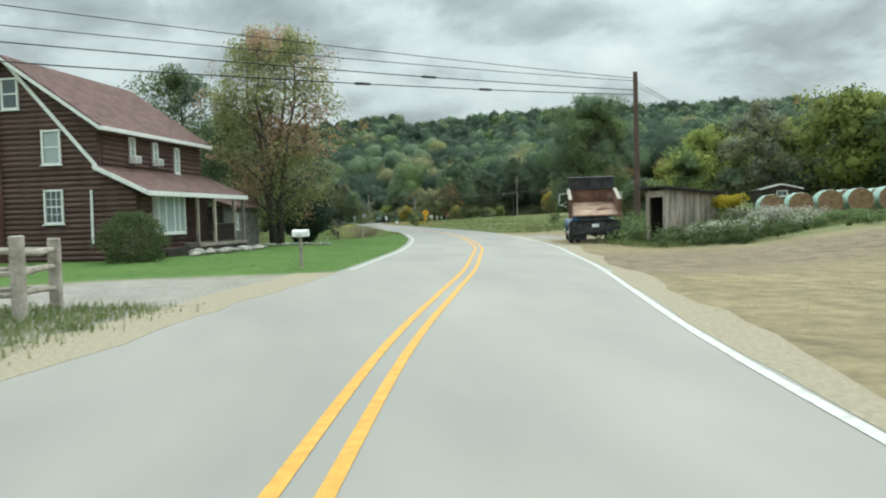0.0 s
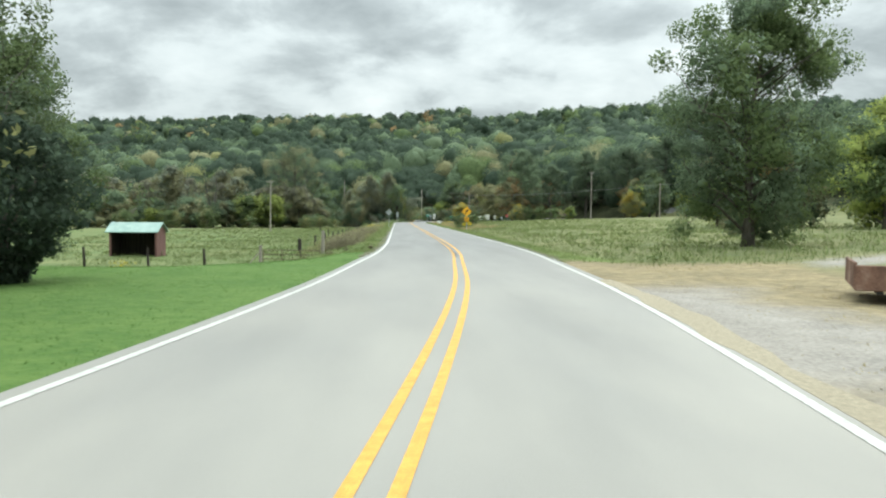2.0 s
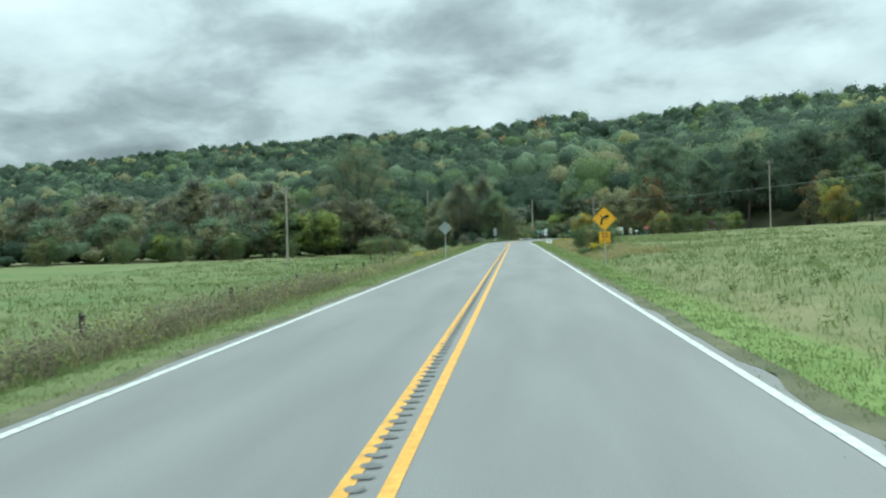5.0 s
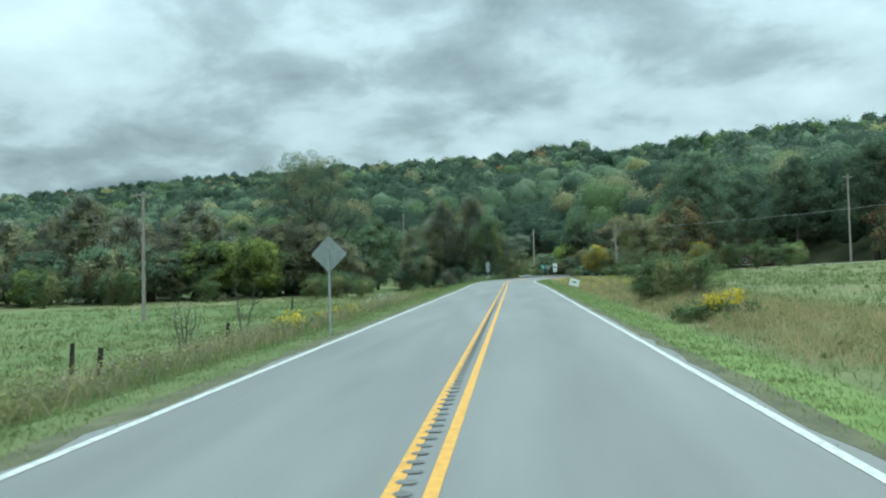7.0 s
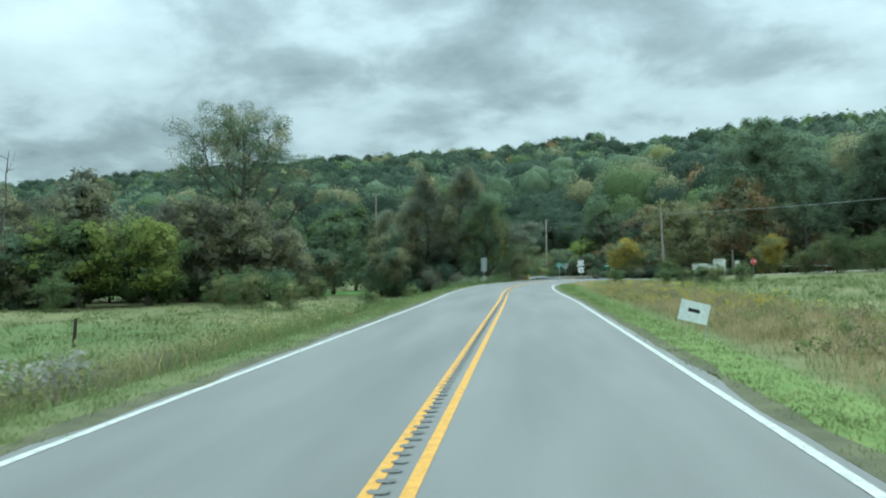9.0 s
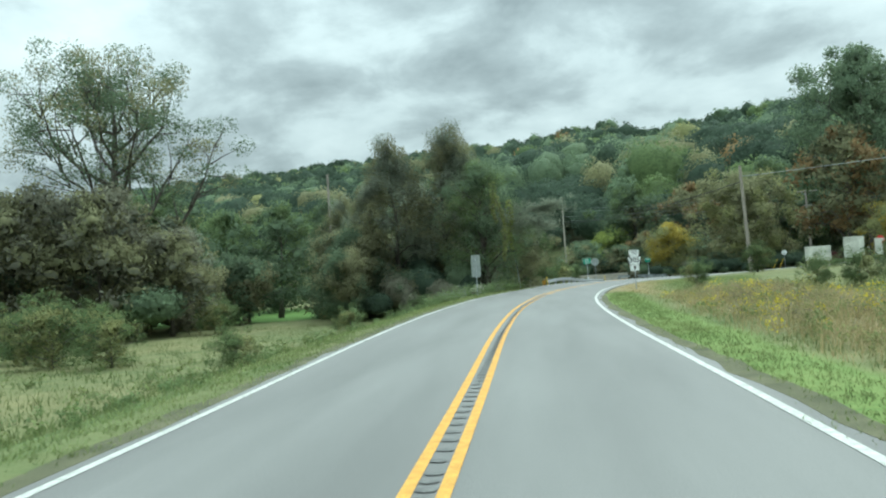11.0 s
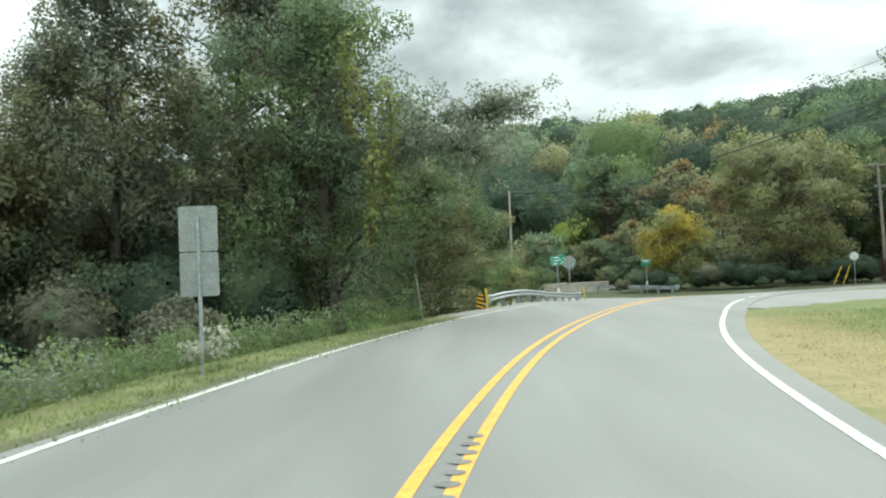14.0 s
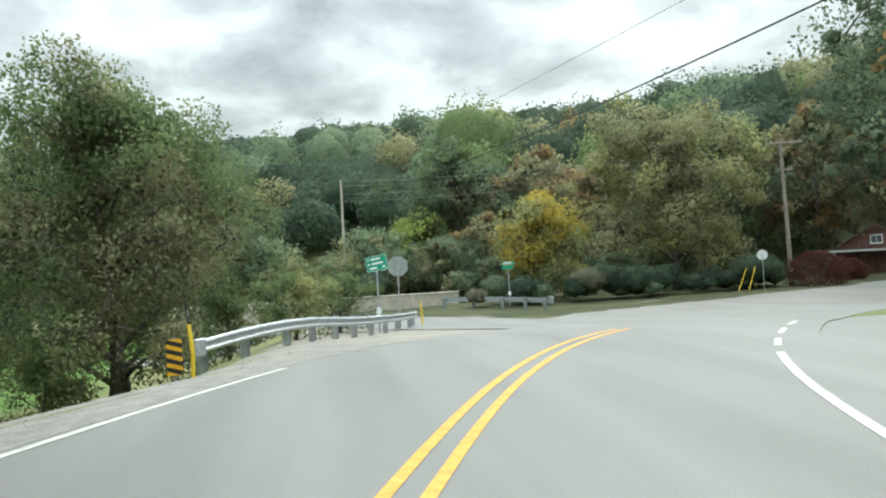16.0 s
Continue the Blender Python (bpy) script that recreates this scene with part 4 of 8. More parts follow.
def shaped_shrub(name, x, y, profile, n, size, material, label, seed, stems=4):
    """A shrub whose outline follows (height, radius) pairs, leafy through and through, on short stems."""
    g = np.random.RandomState(seed)
    T = thing(name, x, y, None, 0, label, "shrub")
    hs, rs = [p[0] for p in profile], [p[1] for p in profile]
    bm = bmesh.new()
    for k in range(stems):
        a = 2 * math.pi * k / stems
        rod([(0.12 * math.cos(a), 0.12 * math.sin(a), -0.2), (0.3 * math.cos(a), 0.3 * math.sin(a), hs[-1] * 0.3), (rs[len(rs) // 2] * 0.6 * math.cos(a), rs[len(rs) // 2] * 0.6 * math.sin(a), hs[-1] * 0.75)], [0.07, 0.05, 0.015], 6, bm)
    part("stem", bm, M["bark"], T, "", True)
    z = g.uniform(hs[0], hs[-1], n)
    a = g.uniform(0, 2 * math.pi, n)
    r = np.interp(z, hs, rs) * (1 + 0.12 * np.sin(5 * a + 3 * z) + 0.10 * np.sin(9 * z + 2 * a)) * g.uniform(0.25, 1.0, n) ** 0.4
    V, F, N = cards(g, np.column_stack([r * np.cos(a), r * np.sin(a), z]), np.full(n, 0.16), 2, size)
    part("foliage", mesh_from("foliage", V, F, M[material], normals=N), None, T)


def conifer(name, x, y, H, R, seed, label):
    """A spruce: whorls of drooping boughs, each feathered with flat sprays, shorter towards the tip."""
    g = np.random.RandomState(seed)
    T = thing(name, x, y, None, 0, label, "tree", "dark spruces")
    bm = bmesh.new()
    rod([(0, 0, -0.3), (0.05, 0, H * 0.5), (0, 0.03, H)], [0.02 * H, 0.012 * H, 0.015], 8, bm)
    centres, radii = [], []
    z = H * 0.08
    while z < H * 0.98:
        reach = R * (1 - z / H) ** 0.8 + 0.15
        for k in range(6):
            a = g.uniform(0, 2 * math.pi)
            tip = np.array([math.cos(a) * reach, math.sin(a) * reach, z - reach * 0.22])
            rod([(0, 0, z), tip * (0.55, 0.55, 1) + (0, 0, reach * 0.1), tip], [0.035, 0.022, 0.008], 4, bm, False)
            for t in np.linspace(0.3, 1.0, max(3, int(reach / 0.45))):
                centres.append((tip[0] * t, tip[1] * t, z + (tip[2] - z) * t + reach * 0.1 * math.sin(math.pi * t)))
                radii.append(0.2 + 0.28 * (1 - t) + 0.05 * reach)
        z += H * 0.035 + 0.1
    part("trunk", bm, M["bark"], T, "", True)
    V, F, N = cards(g, centres, radii, 26, 0.085, 0.5)
    part("crown", mesh_from("crown", V, F, M["leaf_deep"], normals=N), None, T)


# beside the house
place(tree_proto("tree", "leaf_turning", "tall multi-stemmed roadside tree turning orange and yellow-green", 3, 14.6, 4.9, 1.6, 18, 85, 0.085, 1.0, 0.34, "leaf_peach", 0.25, stems=4, bare=0.05, low=0.2), [(-14.2, 58.4)], rnd)
place(tree_proto("tree", "leaf_mid", "dense green shade tree behind the house", 4, 15.5, 5.0, 1.5, 24, 130, 0.115, 1.25, 0.28, "leaf_dark", 0.4), [(-22.8, 75), (-18.4, 72, 0.72), (-19.5, 80, 0.7), (-18.5, 77.5, 0.5), (-33, 84, 0.85)], rnd)
# right of the road, past the yard
place(tree_proto("tree", "leaf_mid", "tall dark green field tree with a ragged crown", 5, 14.0, 4.2, 0.3, 46, 330, 0.075, 1.0, 0.25, "leaf_dark", 0.5, low=0.0, core=0.24), [(15.3, 84)], rnd)
# open-crowned tall tree and willows on the left
open_tree(-31.0, 253.5)
place(tree_proto("willow_tree", "leaf_grey", "slender willow with a feathery grey-green crown", 7, 15.3, 3.0, 0.8, 30, 230, 0.07, 1.05, 0.24, "leaf_olive", 0.4, droop=0.2), [(-10.2, 261, 1.06), (-6.9, 262.2, 0.98), (-4.4, 262.6, 0.96), (-14.0, 266, 0.9), (-8.8, 265.5, 0.85), (-12.6, 259.5, 0.8), (-17.5, 268, 0.75)], rnd, "row of willows by the creek")
place(tree_proto("tree", "leaf_dark", "dark leafy tree overgrown with creeper at the road bend", 8, 12.0, 3.2, 1.2, 30, 300, 0.055, 0.95, 0.26, "leaf_mid", 0.45, droop=0.1), [(-3.0, 259.7)], rnd)
leaning_willow(-3.5, 260.5)
conifer("spruce", -4.0, 306.5, 13.6, 3.2, 51, "dark green spruce behind the roadside trees")
conifer("spruce", -13.5, 303.0, 14.5, 3.6, 52, "dark green spruce behind the roadside trees")
place(tree_proto("tree", "leaf_olive", "broad feathery olive-green tree beside the guard rail", 10, 8.9, 4.3, 0.5, 34, 420, 0.06, 1.05, 0.22, "leaf_mid", 0.5), [(-1.2, 276.2)], rnd)
place(tree_proto("tree", "leaf_dark", "tall dark tree above the road corner", 12, 24, 6.6, 7, 26, 190, 0.14, 1.5, 0.4, core=0.26), [(36.8, 284.6, 1.08), (50, 306, 1.0), (63, 309, 1.1), (72, 292, 1.05), (80, 276, 1.1), (88, 262, 1.0)], rnd, W)
place(tree_proto("tree", "leaf_olive", "big olive-brown tree across the junction", 22, 13.6, 6.3, 1.2, 34, 240, 0.11, 1.4, 0.3, "leaf_turning", 0.4, low=0.1, core=0.26), [(30.4, 307.6, 1.06)], rnd)
proto = tree_proto("tree", "leaf_olive", "olive-brown woodland tree thinning in autumn", 13, 13, 5, 1.5, 19, 90, 0.18, 1.3, 0.25, "leaf_grey", 0.4, bare=0.05, core=0.3)
place(proto, [(-44, 244), (-58, 236, 1.1), (-74, 242), (-92, 227, 0.9), (-50, 254, 1.2), (-68, 262, 1.15), (20, 334, 1.05), (44, 100, 1.1), (64, 112, 1.1), (-84, 246, 1.1), (-30.5, 255, 0.8), (-36, 256, 0.85), (-27, 254.5, 0.7)], rnd, W)
proto = tree_proto("tree", "leaf_brown", "grey-brown valley tree leafy down to the ground", 33, 12, 4.6, 0.8, 22, 120, 0.14, 1.3, 0.22, "leaf_olive", 0.5, core=0.3)
place(proto, [(-48, 248), (-29, 247.8, 0.92), (-34.2, 247.2, 0.98), (-25, 250, 0.7), (-57, 245, 1.05), (-66, 240), (-76, 236, 1.1), (-86, 231), (-97, 228, 1.1), (-108, 224), (-120, 220, 1.1), (-133, 215), (-146, 210, 1.1), (-40, 254, 0.9), (-62, 256, 1.1)], rnd, W)
proto = tree_proto("tree", "leaf_dark", "dark green woodland tree", 14, 14, 5, 1.4, 22, 120, 0.15, 1.4, 0.26, "leaf_mid", 0.35, core=0.3)
place(proto, [(-82, 250), (-64, 252), (-36, 268, 0.9), (-42, 300), (-39, 276, 1.1), (-22, 322, 1.0), (-32, 318, 1.15), (-12, 324), (-4, 314, 1.0), (-110, 235), (18, 332, 1.1), (50, 332, 1.2), (-6, 330, 1.1), (66, 322, 1.1), (70, 262), (38, 322, 1.15), (45, 326, 1.2), (68, 250, 0.8), (-55, 285, 1.1), (72, 106, 1.1), (-26, 276, 0.9)], rnd, W)
proto = tree_proto("tree", "leaf_lime", "rounded yellow-green tree at the edge of the pasture", 15, 6.5, 3.3, 0.3, 18, 140, 0.11, 1.0, 0.16, "leaf_mid", 0.4, core=0.3)
place(proto, [(-39.5, 235, 1.35), (-34.0, 237.5, 1.25), (-50, 232, 0.8), (13.5, 331, 1.3), (74, 244, 1.1), (70, 268, 1.5), (48, 268, 0.6), (-60, 226, 0.75), (36, 104, 1.3), (30, 122, 0.8), (51, 91, 2.2), (44, 112, 1.9), (56, 112, 2.0)], rnd, W)
proto = tree_proto("tree", "leaf_gold", "small golden-yellow tree at the edge of the wood", 24, 6.0, 2.8, 0.2, 22, 170, 0.085, 0.95, 0.15, "leaf_turning", 0.5, low=0.05)
place(proto, [(18.6, 303.6, 1.05), (58, 240, 1.0), (33, 272, 0.8)], rnd, W)
proto = tree_proto("tree", "leaf_rust", "rust-brown autumn tree on the slope", 16, 12, 4.4, 2, 17, 90, 0.175, 1.2, 0.22, "leaf_olive", 0.6, core=0.26)
place(proto, [(32.5, 279.5, 1.2), (34, 329, 1.2), (80, 240, 1.0), (84, 252, 1.3), (-48, 285, 0.8), (72, 282, 1.2), (17, 312, 0.6), (28, 334, 1.3), (51, 320, 1.35)], rnd, W)
place(tree_proto("dead_tree", "leaf_brown", "bare dead tree with forked pale branches", 25, 11.5, 3.6, 4, 8, 2, 0.05, 0.4, 0.24, stems=2, bare=0.9), [(-9.3, 163.5, 0.26), (-10.2, 160.5, 0.22), (-8.8, 157, 0.2), (-48.3, 235, 1.35), (-52, 233, 1.1)], rnd, "dead trees")
for o in bpy.data.objects:
    if o.name.startswith("dead_tree"):
        o.children[0].data.materials[0] = M["palepole"]
proto = tree_proto("shrub", "leaf_mid", "rounded green shrub of the pasture edge", 17, 3.2, 2.2, 0.2, 14, 130, 0.065, 0.65, 0.08, "leaf_turning", 0.3)
proto["category"] = "shrub"
place(proto, [(-22, 232, 1.0), (-18.4, 231, 0.7), (-25.5, 235, 0.9), (-47, 225, 1.2), (-54, 220, 1.2), (-26, 242, 0.8), (-21, 249, 0.7), (-38, 229, 0.8), (-64, 220, 1.2), (-10.5, 226, 0.45), (-9.0, 238, 0.4), (9.6, 241.5, 0.4), (12.2, 231, 0.35), (13.6, 230.4, 0.42), (15, 230, 0.45), (16.4, 231, 0.4), (18, 230.5, 0.42), (7.5, 173.4, 0.62), (9.8, 174.2, 0.58), (8.7, 175.2, 0.66), (-2.4, 274, 0.6), (1.6, 277.5, 0.6), (3.4, 281.5, 0.7), (5.0, 285.5, 0.75),
              (-7.2, 252.5, 0.5), (-6.6, 256, 0.6), (-76, 218, 1.4), (-88, 212, 1.3), (17.5, 258.5, 0.6), (31, 245.5, 1.0), (35, 246.5, 1.05), (39, 245, 1.0), (28, 245, 0.7)], rnd, "shrubs along the valley floor")
proto = tree_proto("thicket", "leaf_dark", "low olive-green thicket filling the wood edge", 23, 6.5, 4.2, 0.3, 20, 90, 0.14, 1.2, 0.12, "leaf_olive", 0.4, core=0.3)
proto["category"] = "thicket"
place(proto, [(-44, 233), (-52, 229, 1.1), (-61, 231), (-70, 230, 1.2), (-80, 225, 1.1), (-90, 220), (-100, 218, 1.2), (-112, 214, 1.2), (-126, 210, 1.2), (-36, 246, 0.8), (-55, 242, 1.2), (-45, 250, 1.1),
              (-31, 254, 0.9), (-36, 259, 1.1), (-27, 258, 0.9), (-41, 264, 1.1), (-31, 263, 1.1), (-24, 262, 0.8), (-9.0, 257.5, 0.5), (-11.5, 262, 0.8), (-7.2, 262.5, 0.7), (-15, 266, 0.8), (-17, 263, 0.6),
              (-14, 316, 1.1), (-24, 312, 1.0), (-36, 306, 1.0), (-6, 308, 0.9), (0, 312, 0.9), (8, 313, 0.8), (13, 311, 0.7), (15.5, 313.5, 0.7), (18, 319, 0.8), (27.5, 322, 0.8), (24, 327), (29, 329), (38, 330), (13.5, 306.5, 0.3), (18.5, 305.5, 0.25), (23, 306, 0.2), (28, 308, 0.3), (33, 311, 0.35), (21.5, 307, 0.4), (26, 309, 0.42), (30, 312, 0.5), (16.5, 308.5, 0.45),
              (48, 97), (56, 93), (64, 97), (41, 101, 0.8), (73, 101), (82, 96, 1.2), (34, 113, 0.8), (48, 152, 0.9), (57, 160, 0.9), (92, 92, 1.2), (60, 168, 0.9), (33, 120, 0.7), (21.5, 97.5, 0.5)], rnd, "thickets of the valley floor")
proto = tree_proto("thicket", "leaf_olive", "grey-brown half-bare bush leaning over the meadow", 27, 6.6, 2.7, 0.5, 20, 110, 0.07, 0.8, 0.12, "leaf_dark", 0.4, stems=3)
proto["category"] = "bush"
place(proto, [(-13.3, 253.2, 0.82), (-13.6, 257.5, 1.15), (-15.2, 261, 1.2)], rnd, "grey-brown bushes")
shaped_shrub("shrub", 37.6, 301.6, [(0.0, 1.6), (0.5, 2.05), (1.2, 2.1), (1.8, 1.65), (2.3, 0.7)], 3600, 0.06, "leaf_wine", "rounded burgundy shrub beside the far house", 18)
shaped_shrub("shrub", 44.2, 307.5, [(0.0, 1.1), (0.6, 1.5), (1.2, 1.3), (1.6, 0.5)], 2200, 0.07, "leaf_wine", "rounded burgundy shrub beside the far house", 28)
shaped_shrub("clipped_shrub", -12.7, 64.3, [(0.0, 0.5), (0.6, 1.0), (1.5, 1.95), (2.5, 2.1), (3.4, 1.6), (4.0, 0.5)], 6500, 0.085, "leaf_deep", "dark round-headed shrub narrowing to short stems in the lawn", 19)
shaped_shrub("shrub", -18.6, 40.7, [(0.0, 0.9), (0.7, 1.35), (1.4, 1.15), (1.95, 0.5)], 3200, 0.05, "leaf_mid", "bushy green shrub against the house wall", 20)


def crowns(name, rows, keys, label, category, seed):
    """Many round-headed crowns as one sheet of woodland: each a lobed dense inside under a ragged coat of leaves. Rows: x, y, z, height, radius, leaf, leaves, leaf size, fineness."""
    g = np.random.RandomState(seed)
    V, F, I, S, n0 = [], [], [], [], 0
    for x, y, zz, H, R, kind, n, card, sub in rows:
        D, T = BALL[sub]
        lobes = g.normal(size=(9, 3)) + (0, 0, 0.35)
        lobes /= np.linalg.norm(lobes, axis=1)[:, None]
        size = g.uniform(0.14, 0.42, 9)

        def shape(d):
            bump = size * np.exp((d @ lobes.T - 1) / 0.11)
            return 0.80 + bump.max(1)

        at, ext = np.array([x, y, zz + H * 0.56]), np.array([R, R, H * 0.44])
        inner = (0.84, 0.96) if n < 400 else (0.66, 0.85)
        P = at + D * (shape(D) * g.uniform(*inner, len(D)))[:, None] * ext
        P[:, 2] = np.maximum(P[:, 2], zz + 0.04 * H)
        fn = np.cross(P[T[:, 1]] - P[T[:, 0]], P[T[:, 2]] - P[T[:, 0]])
        vn = np.zeros_like(P)
        for k in range(3):
            np.add.at(vn, T[:, k], fn)
        vn /= np.linalg.norm(vn, axis=1)[:, None] + 1e-9
        vn = vn + D * 0.25
        V.append(P), S.append(vn), F.extend((T + n0).tolist())
        I.append(np.full(len(T), kind))
        n0 += len(P)
        d = g.normal(size=(n, 3))
        d /= np.linalg.norm(d, axis=1)[:, None]
        d[:, 2] = np.where(d[:, 2] < -0.5, -d[:, 2], d[:, 2])
        p = at + d * (shape(d) * g.uniform(0.86 if n < 400 else 0.74, 1.04, n))[:, None] * ext
        near_v = (d @ D.T).argmax(1)
        dn = vn[near_v] + g.normal(size=(n, 3)) * 0.35
        u = np.cross(dn, g.normal(size=(n, 3)))
        u /= np.linalg.norm(u, axis=1)[:, None]
        w = np.cross(u, dn + 0.6 * g.normal(size=(n, 3)))
        w /= np.linalg.norm(w, axis=1)[:, None]
        k = (g.uniform(0.5, 1.3, n) * card)[:, None]
        V.append(np.stack([p - u * k, p + w * k * 0.8, p + u * k, p - w * k * 0.8], 1).reshape(-1, 3))
        S.append(np.repeat(dn, 4, 0))
        F.extend((np.arange(n * 4).reshape(n, 4) + n0).tolist())
        I.append(np.full(n, kind))
        n0 += n * 4
    S = np.concatenate(S)
    S /= np.linalg.norm(S, axis=1)[:, None]
    me = mesh_from(name, np.concatenate(V), F, [M[k] for k in keys], np.concatenate(I), normals=S)
    tagged(new(name, me), label, category, "", "stuff")


def forest():
    """Far woods on the slopes: thousands of crowns."""
    g = np.random.RandomState(21)
    pts = []
    for y0, y1, step in ((120, 430, 7.8), (430, 560, 9.5), (560, 860, 11.5)):
        for y in np.arange(y0, y1, step):
            half = 0.80 * (y + 40)
            for x in np.arange(-half, min(half, 420), step):
                pts.append((x + g.uniform(-0.45, 0.45) * step, y + g.uniform(-0.45, 0.45) * step))
    pts = np.array(pts)
    h, s = hill(pts[:, 0], pts[:, 1])
    ok = (s > 5) & (s < 470)
    # a grassy cutting above the side road
    ok &= ~((s < 16) & (pts[:, 0] > 60) & (pts[:, 0] < 130) & (pts[:, 1] < 300))
    pts, s = pts[ok], s[ok]
    z = base(pts[:, 0], pts[:, 1])
    rows = []
    for (x, y), zz, ss in zip(pts, z, s):
        dist = math.hypot(x - 2, y - 240)
        n, card, sub = (2200, 0.22, 2) if dist < 120 else (760, 0.32, 2) if dist < 190 else (200, 0.46, 2) if dist < 290 else (70, 0.75, 1)
        H = g.uniform(7.5, 16.5) * (1.0 if 30 < ss < 330 else 0.85) * np.interp(x, (-60, 20), (1.0, 1.2))
        R = max(H * g.uniform(0.36, 0.52), 4.2)
        c = 0.7 * noise.noise((x * 0.018, y * 0.018, 3)) + g.normal() * 0.30
        kind = 0 if c < 0.2 else 1 if c < 0.48 else 2 if c < 0.7 else 3
        if g.rand() < (0.14 if ss < 70 else 0.04):
            kind = g.choice([2, 3, 4, 5], p=[0.3, 0.35, 0.2, 0.15])
        if math.hypot(x - 6.5, y - 350) < 16 or (abs(x - 5 - 0.02 * (y - 254)) < 9 and y < 430):
            kind, H = 0, min(H, 10)
        rows.append((x, y, zz, H, R, kind, n, card, sub))
    crowns("woodland", rows, ("leaf_deep", "leaf_dark", "leaf_mid", "leaf_olive", "leaf_turning", "leaf_rust"), "mixed green woodland with autumn tints covering the valley slope", "woodland", 22)


forest()


def undergrowth():
    """The scrub that closes the foot of the valley trees."""
    g = np.random.RandomState(45)
    edge = catmull([(-27, 256), (-36, 249), (-50, 240), (-75, 230), (-100, 219), (-150, 204)], 1.0)
    rows = []
    for x, y in edge[g.randint(0, len(edge), 190)] + g.normal(size=(190, 2)) * (3.0, 3.5):
        H = g.uniform(1.8, 5.0)
        rows.append((x, y, gz(x, y) - 0.1, H, H * g.uniform(0.5, 0.8), g.choice(5, p=[0.2, 0.2, 0.3, 0.15, 0.15]), 1300 if x > -60 else 300, 0.12 if x > -60 else 0.2, 2))
    for x, y in catmull([(8, 312), (18, 318), (30, 323), (40, 321)], 0.35)[g.randint(0, 90, 60)] + g.normal(size=(60, 2)) * 1.8:
        H = g.uniform(1.2, 3.4)
        rows.append((x, y, gz(x, y) - 0.1, H, H * g.uniform(0.5, 0.8), g.choice([0, 2, 4, 4]), 700, 0.1, 2))
    # shade under the overhanging tree is put into the colour: mostly the darkest leaf
    for x, y in catmull([(15, 299), (21.5, 299.6), (28.5, 300.2), (34, 302.6), (38, 306)], 0.3)[g.randint(0, 75, 46)] + g.normal(size=(46, 2)) * 0.9 + (0, 0.9):
        H = g.uniform(0.9, 2.6)
        rows.append((x, y, gz(x, y) - 0.1, H, H * g.uniform(0.55, 0.8), g.choice([0, 2, 4, 4, 4]), 900, 0.07, 2))
    # leafy masses under the willows, down to the verge
    for x, y, H, R in ((-5.2, 259.0, 4.6, 1.8), (-7.6, 257.6, 4.2, 1.9), (-9.6, 256.4, 3.6, 1.8), (-6.2, 255.2, 2.6, 1.4), (-11.4, 259.5, 4.5, 2.0), (-4.3, 257.6, 2.4, 1.1), (-8.2, 253.6, 2.0, 1.2), (-11.0, 254.2, 2.3, 1.4), (-8.6, 260.8, 5.6, 2.0)):
        rows.append((x, y, gz(x, y) - 0.15, H, R, g.choice([2, 4, 4, 0]), 2600, 0.065, 2))
    crowns("undergrowth", rows, ("leaf_brown", "leaf_olive", "leaf_dark", "leaf_mid", "leaf_deep"), "grey-brown and green scrub under the valley trees", "undergrowth", 46)


undergrowth()


def blades(name, spots, heights, material, label, seed, spread=0.12, wide=0.012, n=5, category="grass"):
    """Tufts of bent blades, each blade two leaf-shaped pieces."""
    g = np.random.RandomState(seed)
    spots = np.asarray(spots, float)
    z = ground_z(spots[:, 0], spots[:, 1])
    p = np.repeat(np.column_stack([spots, z - 0.02]), n, 0)
    h = np.repeat(np.asarray(heights, float), n) * g.uniform(0.5, 1.15, len(p))
    p[:, :2] += g.normal(size=(len(p), 2)) * spread
    a = g.uniform(0, 2 * math.pi, len(p))
    d = np.column_stack([np.cos(a), np.sin(a), 0 * a])
    s = np.column_stack([-np.sin(a), np.cos(a), 0 * a]) * (wide * (1 + h * 2))[:, None]
    up = np.column_stack([0 * a, 0 * a, h])
    lean = d * (h * g.uniform(0.3, 1.1, len(p)))[:, None]
    V = np.stack([p - s, p + s, p + up * 0.6 + lean * 0.35 + s * 0.8, p + up * 0.6 + lean * 0.35 - s * 0.8, p + up + lean], 1).reshape(-1, 3)
    i = np.arange(len(p)) * 5
    F = np.column_stack([i, i + 1, i + 2, i + 3]).tolist() + np.column_stack([i + 3, i + 2, i + 4]).tolist()
    tagged(new(name, mesh_from(name, V, F, M[material])), label, category, "", "stuff")


def along(seed, n, y0, y1, o0, o1, power=1.0, side=1):
    """Random spots beside the road, denser towards its edge."""
    g = np.random.RandomState(seed)
    k = np.where((LINE[:, 1] >= y0) & (LINE[:, 1] <= y1) & (LINE[:, 0] < 9))[0]
    j = g.choice(k, n)
    nrm = normals(LINE)[j]
    off = o0 + (o1 - o0) * g.rand(n) ** power
    return LINE[j] + nrm * (side * off)[:, None] + g.normal(size=(n, 2)) * 0.3


def forbs(name, spots, lo, hi, material, label, seed, per=44, size=0.034, lift=0.0):
    """Leafy weed clumps: small leaf cards heaped over each spot."""
    g = np.random.RandomState(seed)
    spots = np.asarray(spots, float)
    h = g.uniform(lo, hi, len(spots))
    z = ground_z(spots[:, 0], spots[:, 1]) + h * 0.5 + lift
    V, F, N = cards(g, np.column_stack([spots, z]), h * 0.55, per, size)
    tagged(new(name, mesh_from(name, V, F, M[material], normals=N)), label, "weeds", "", "stuff")


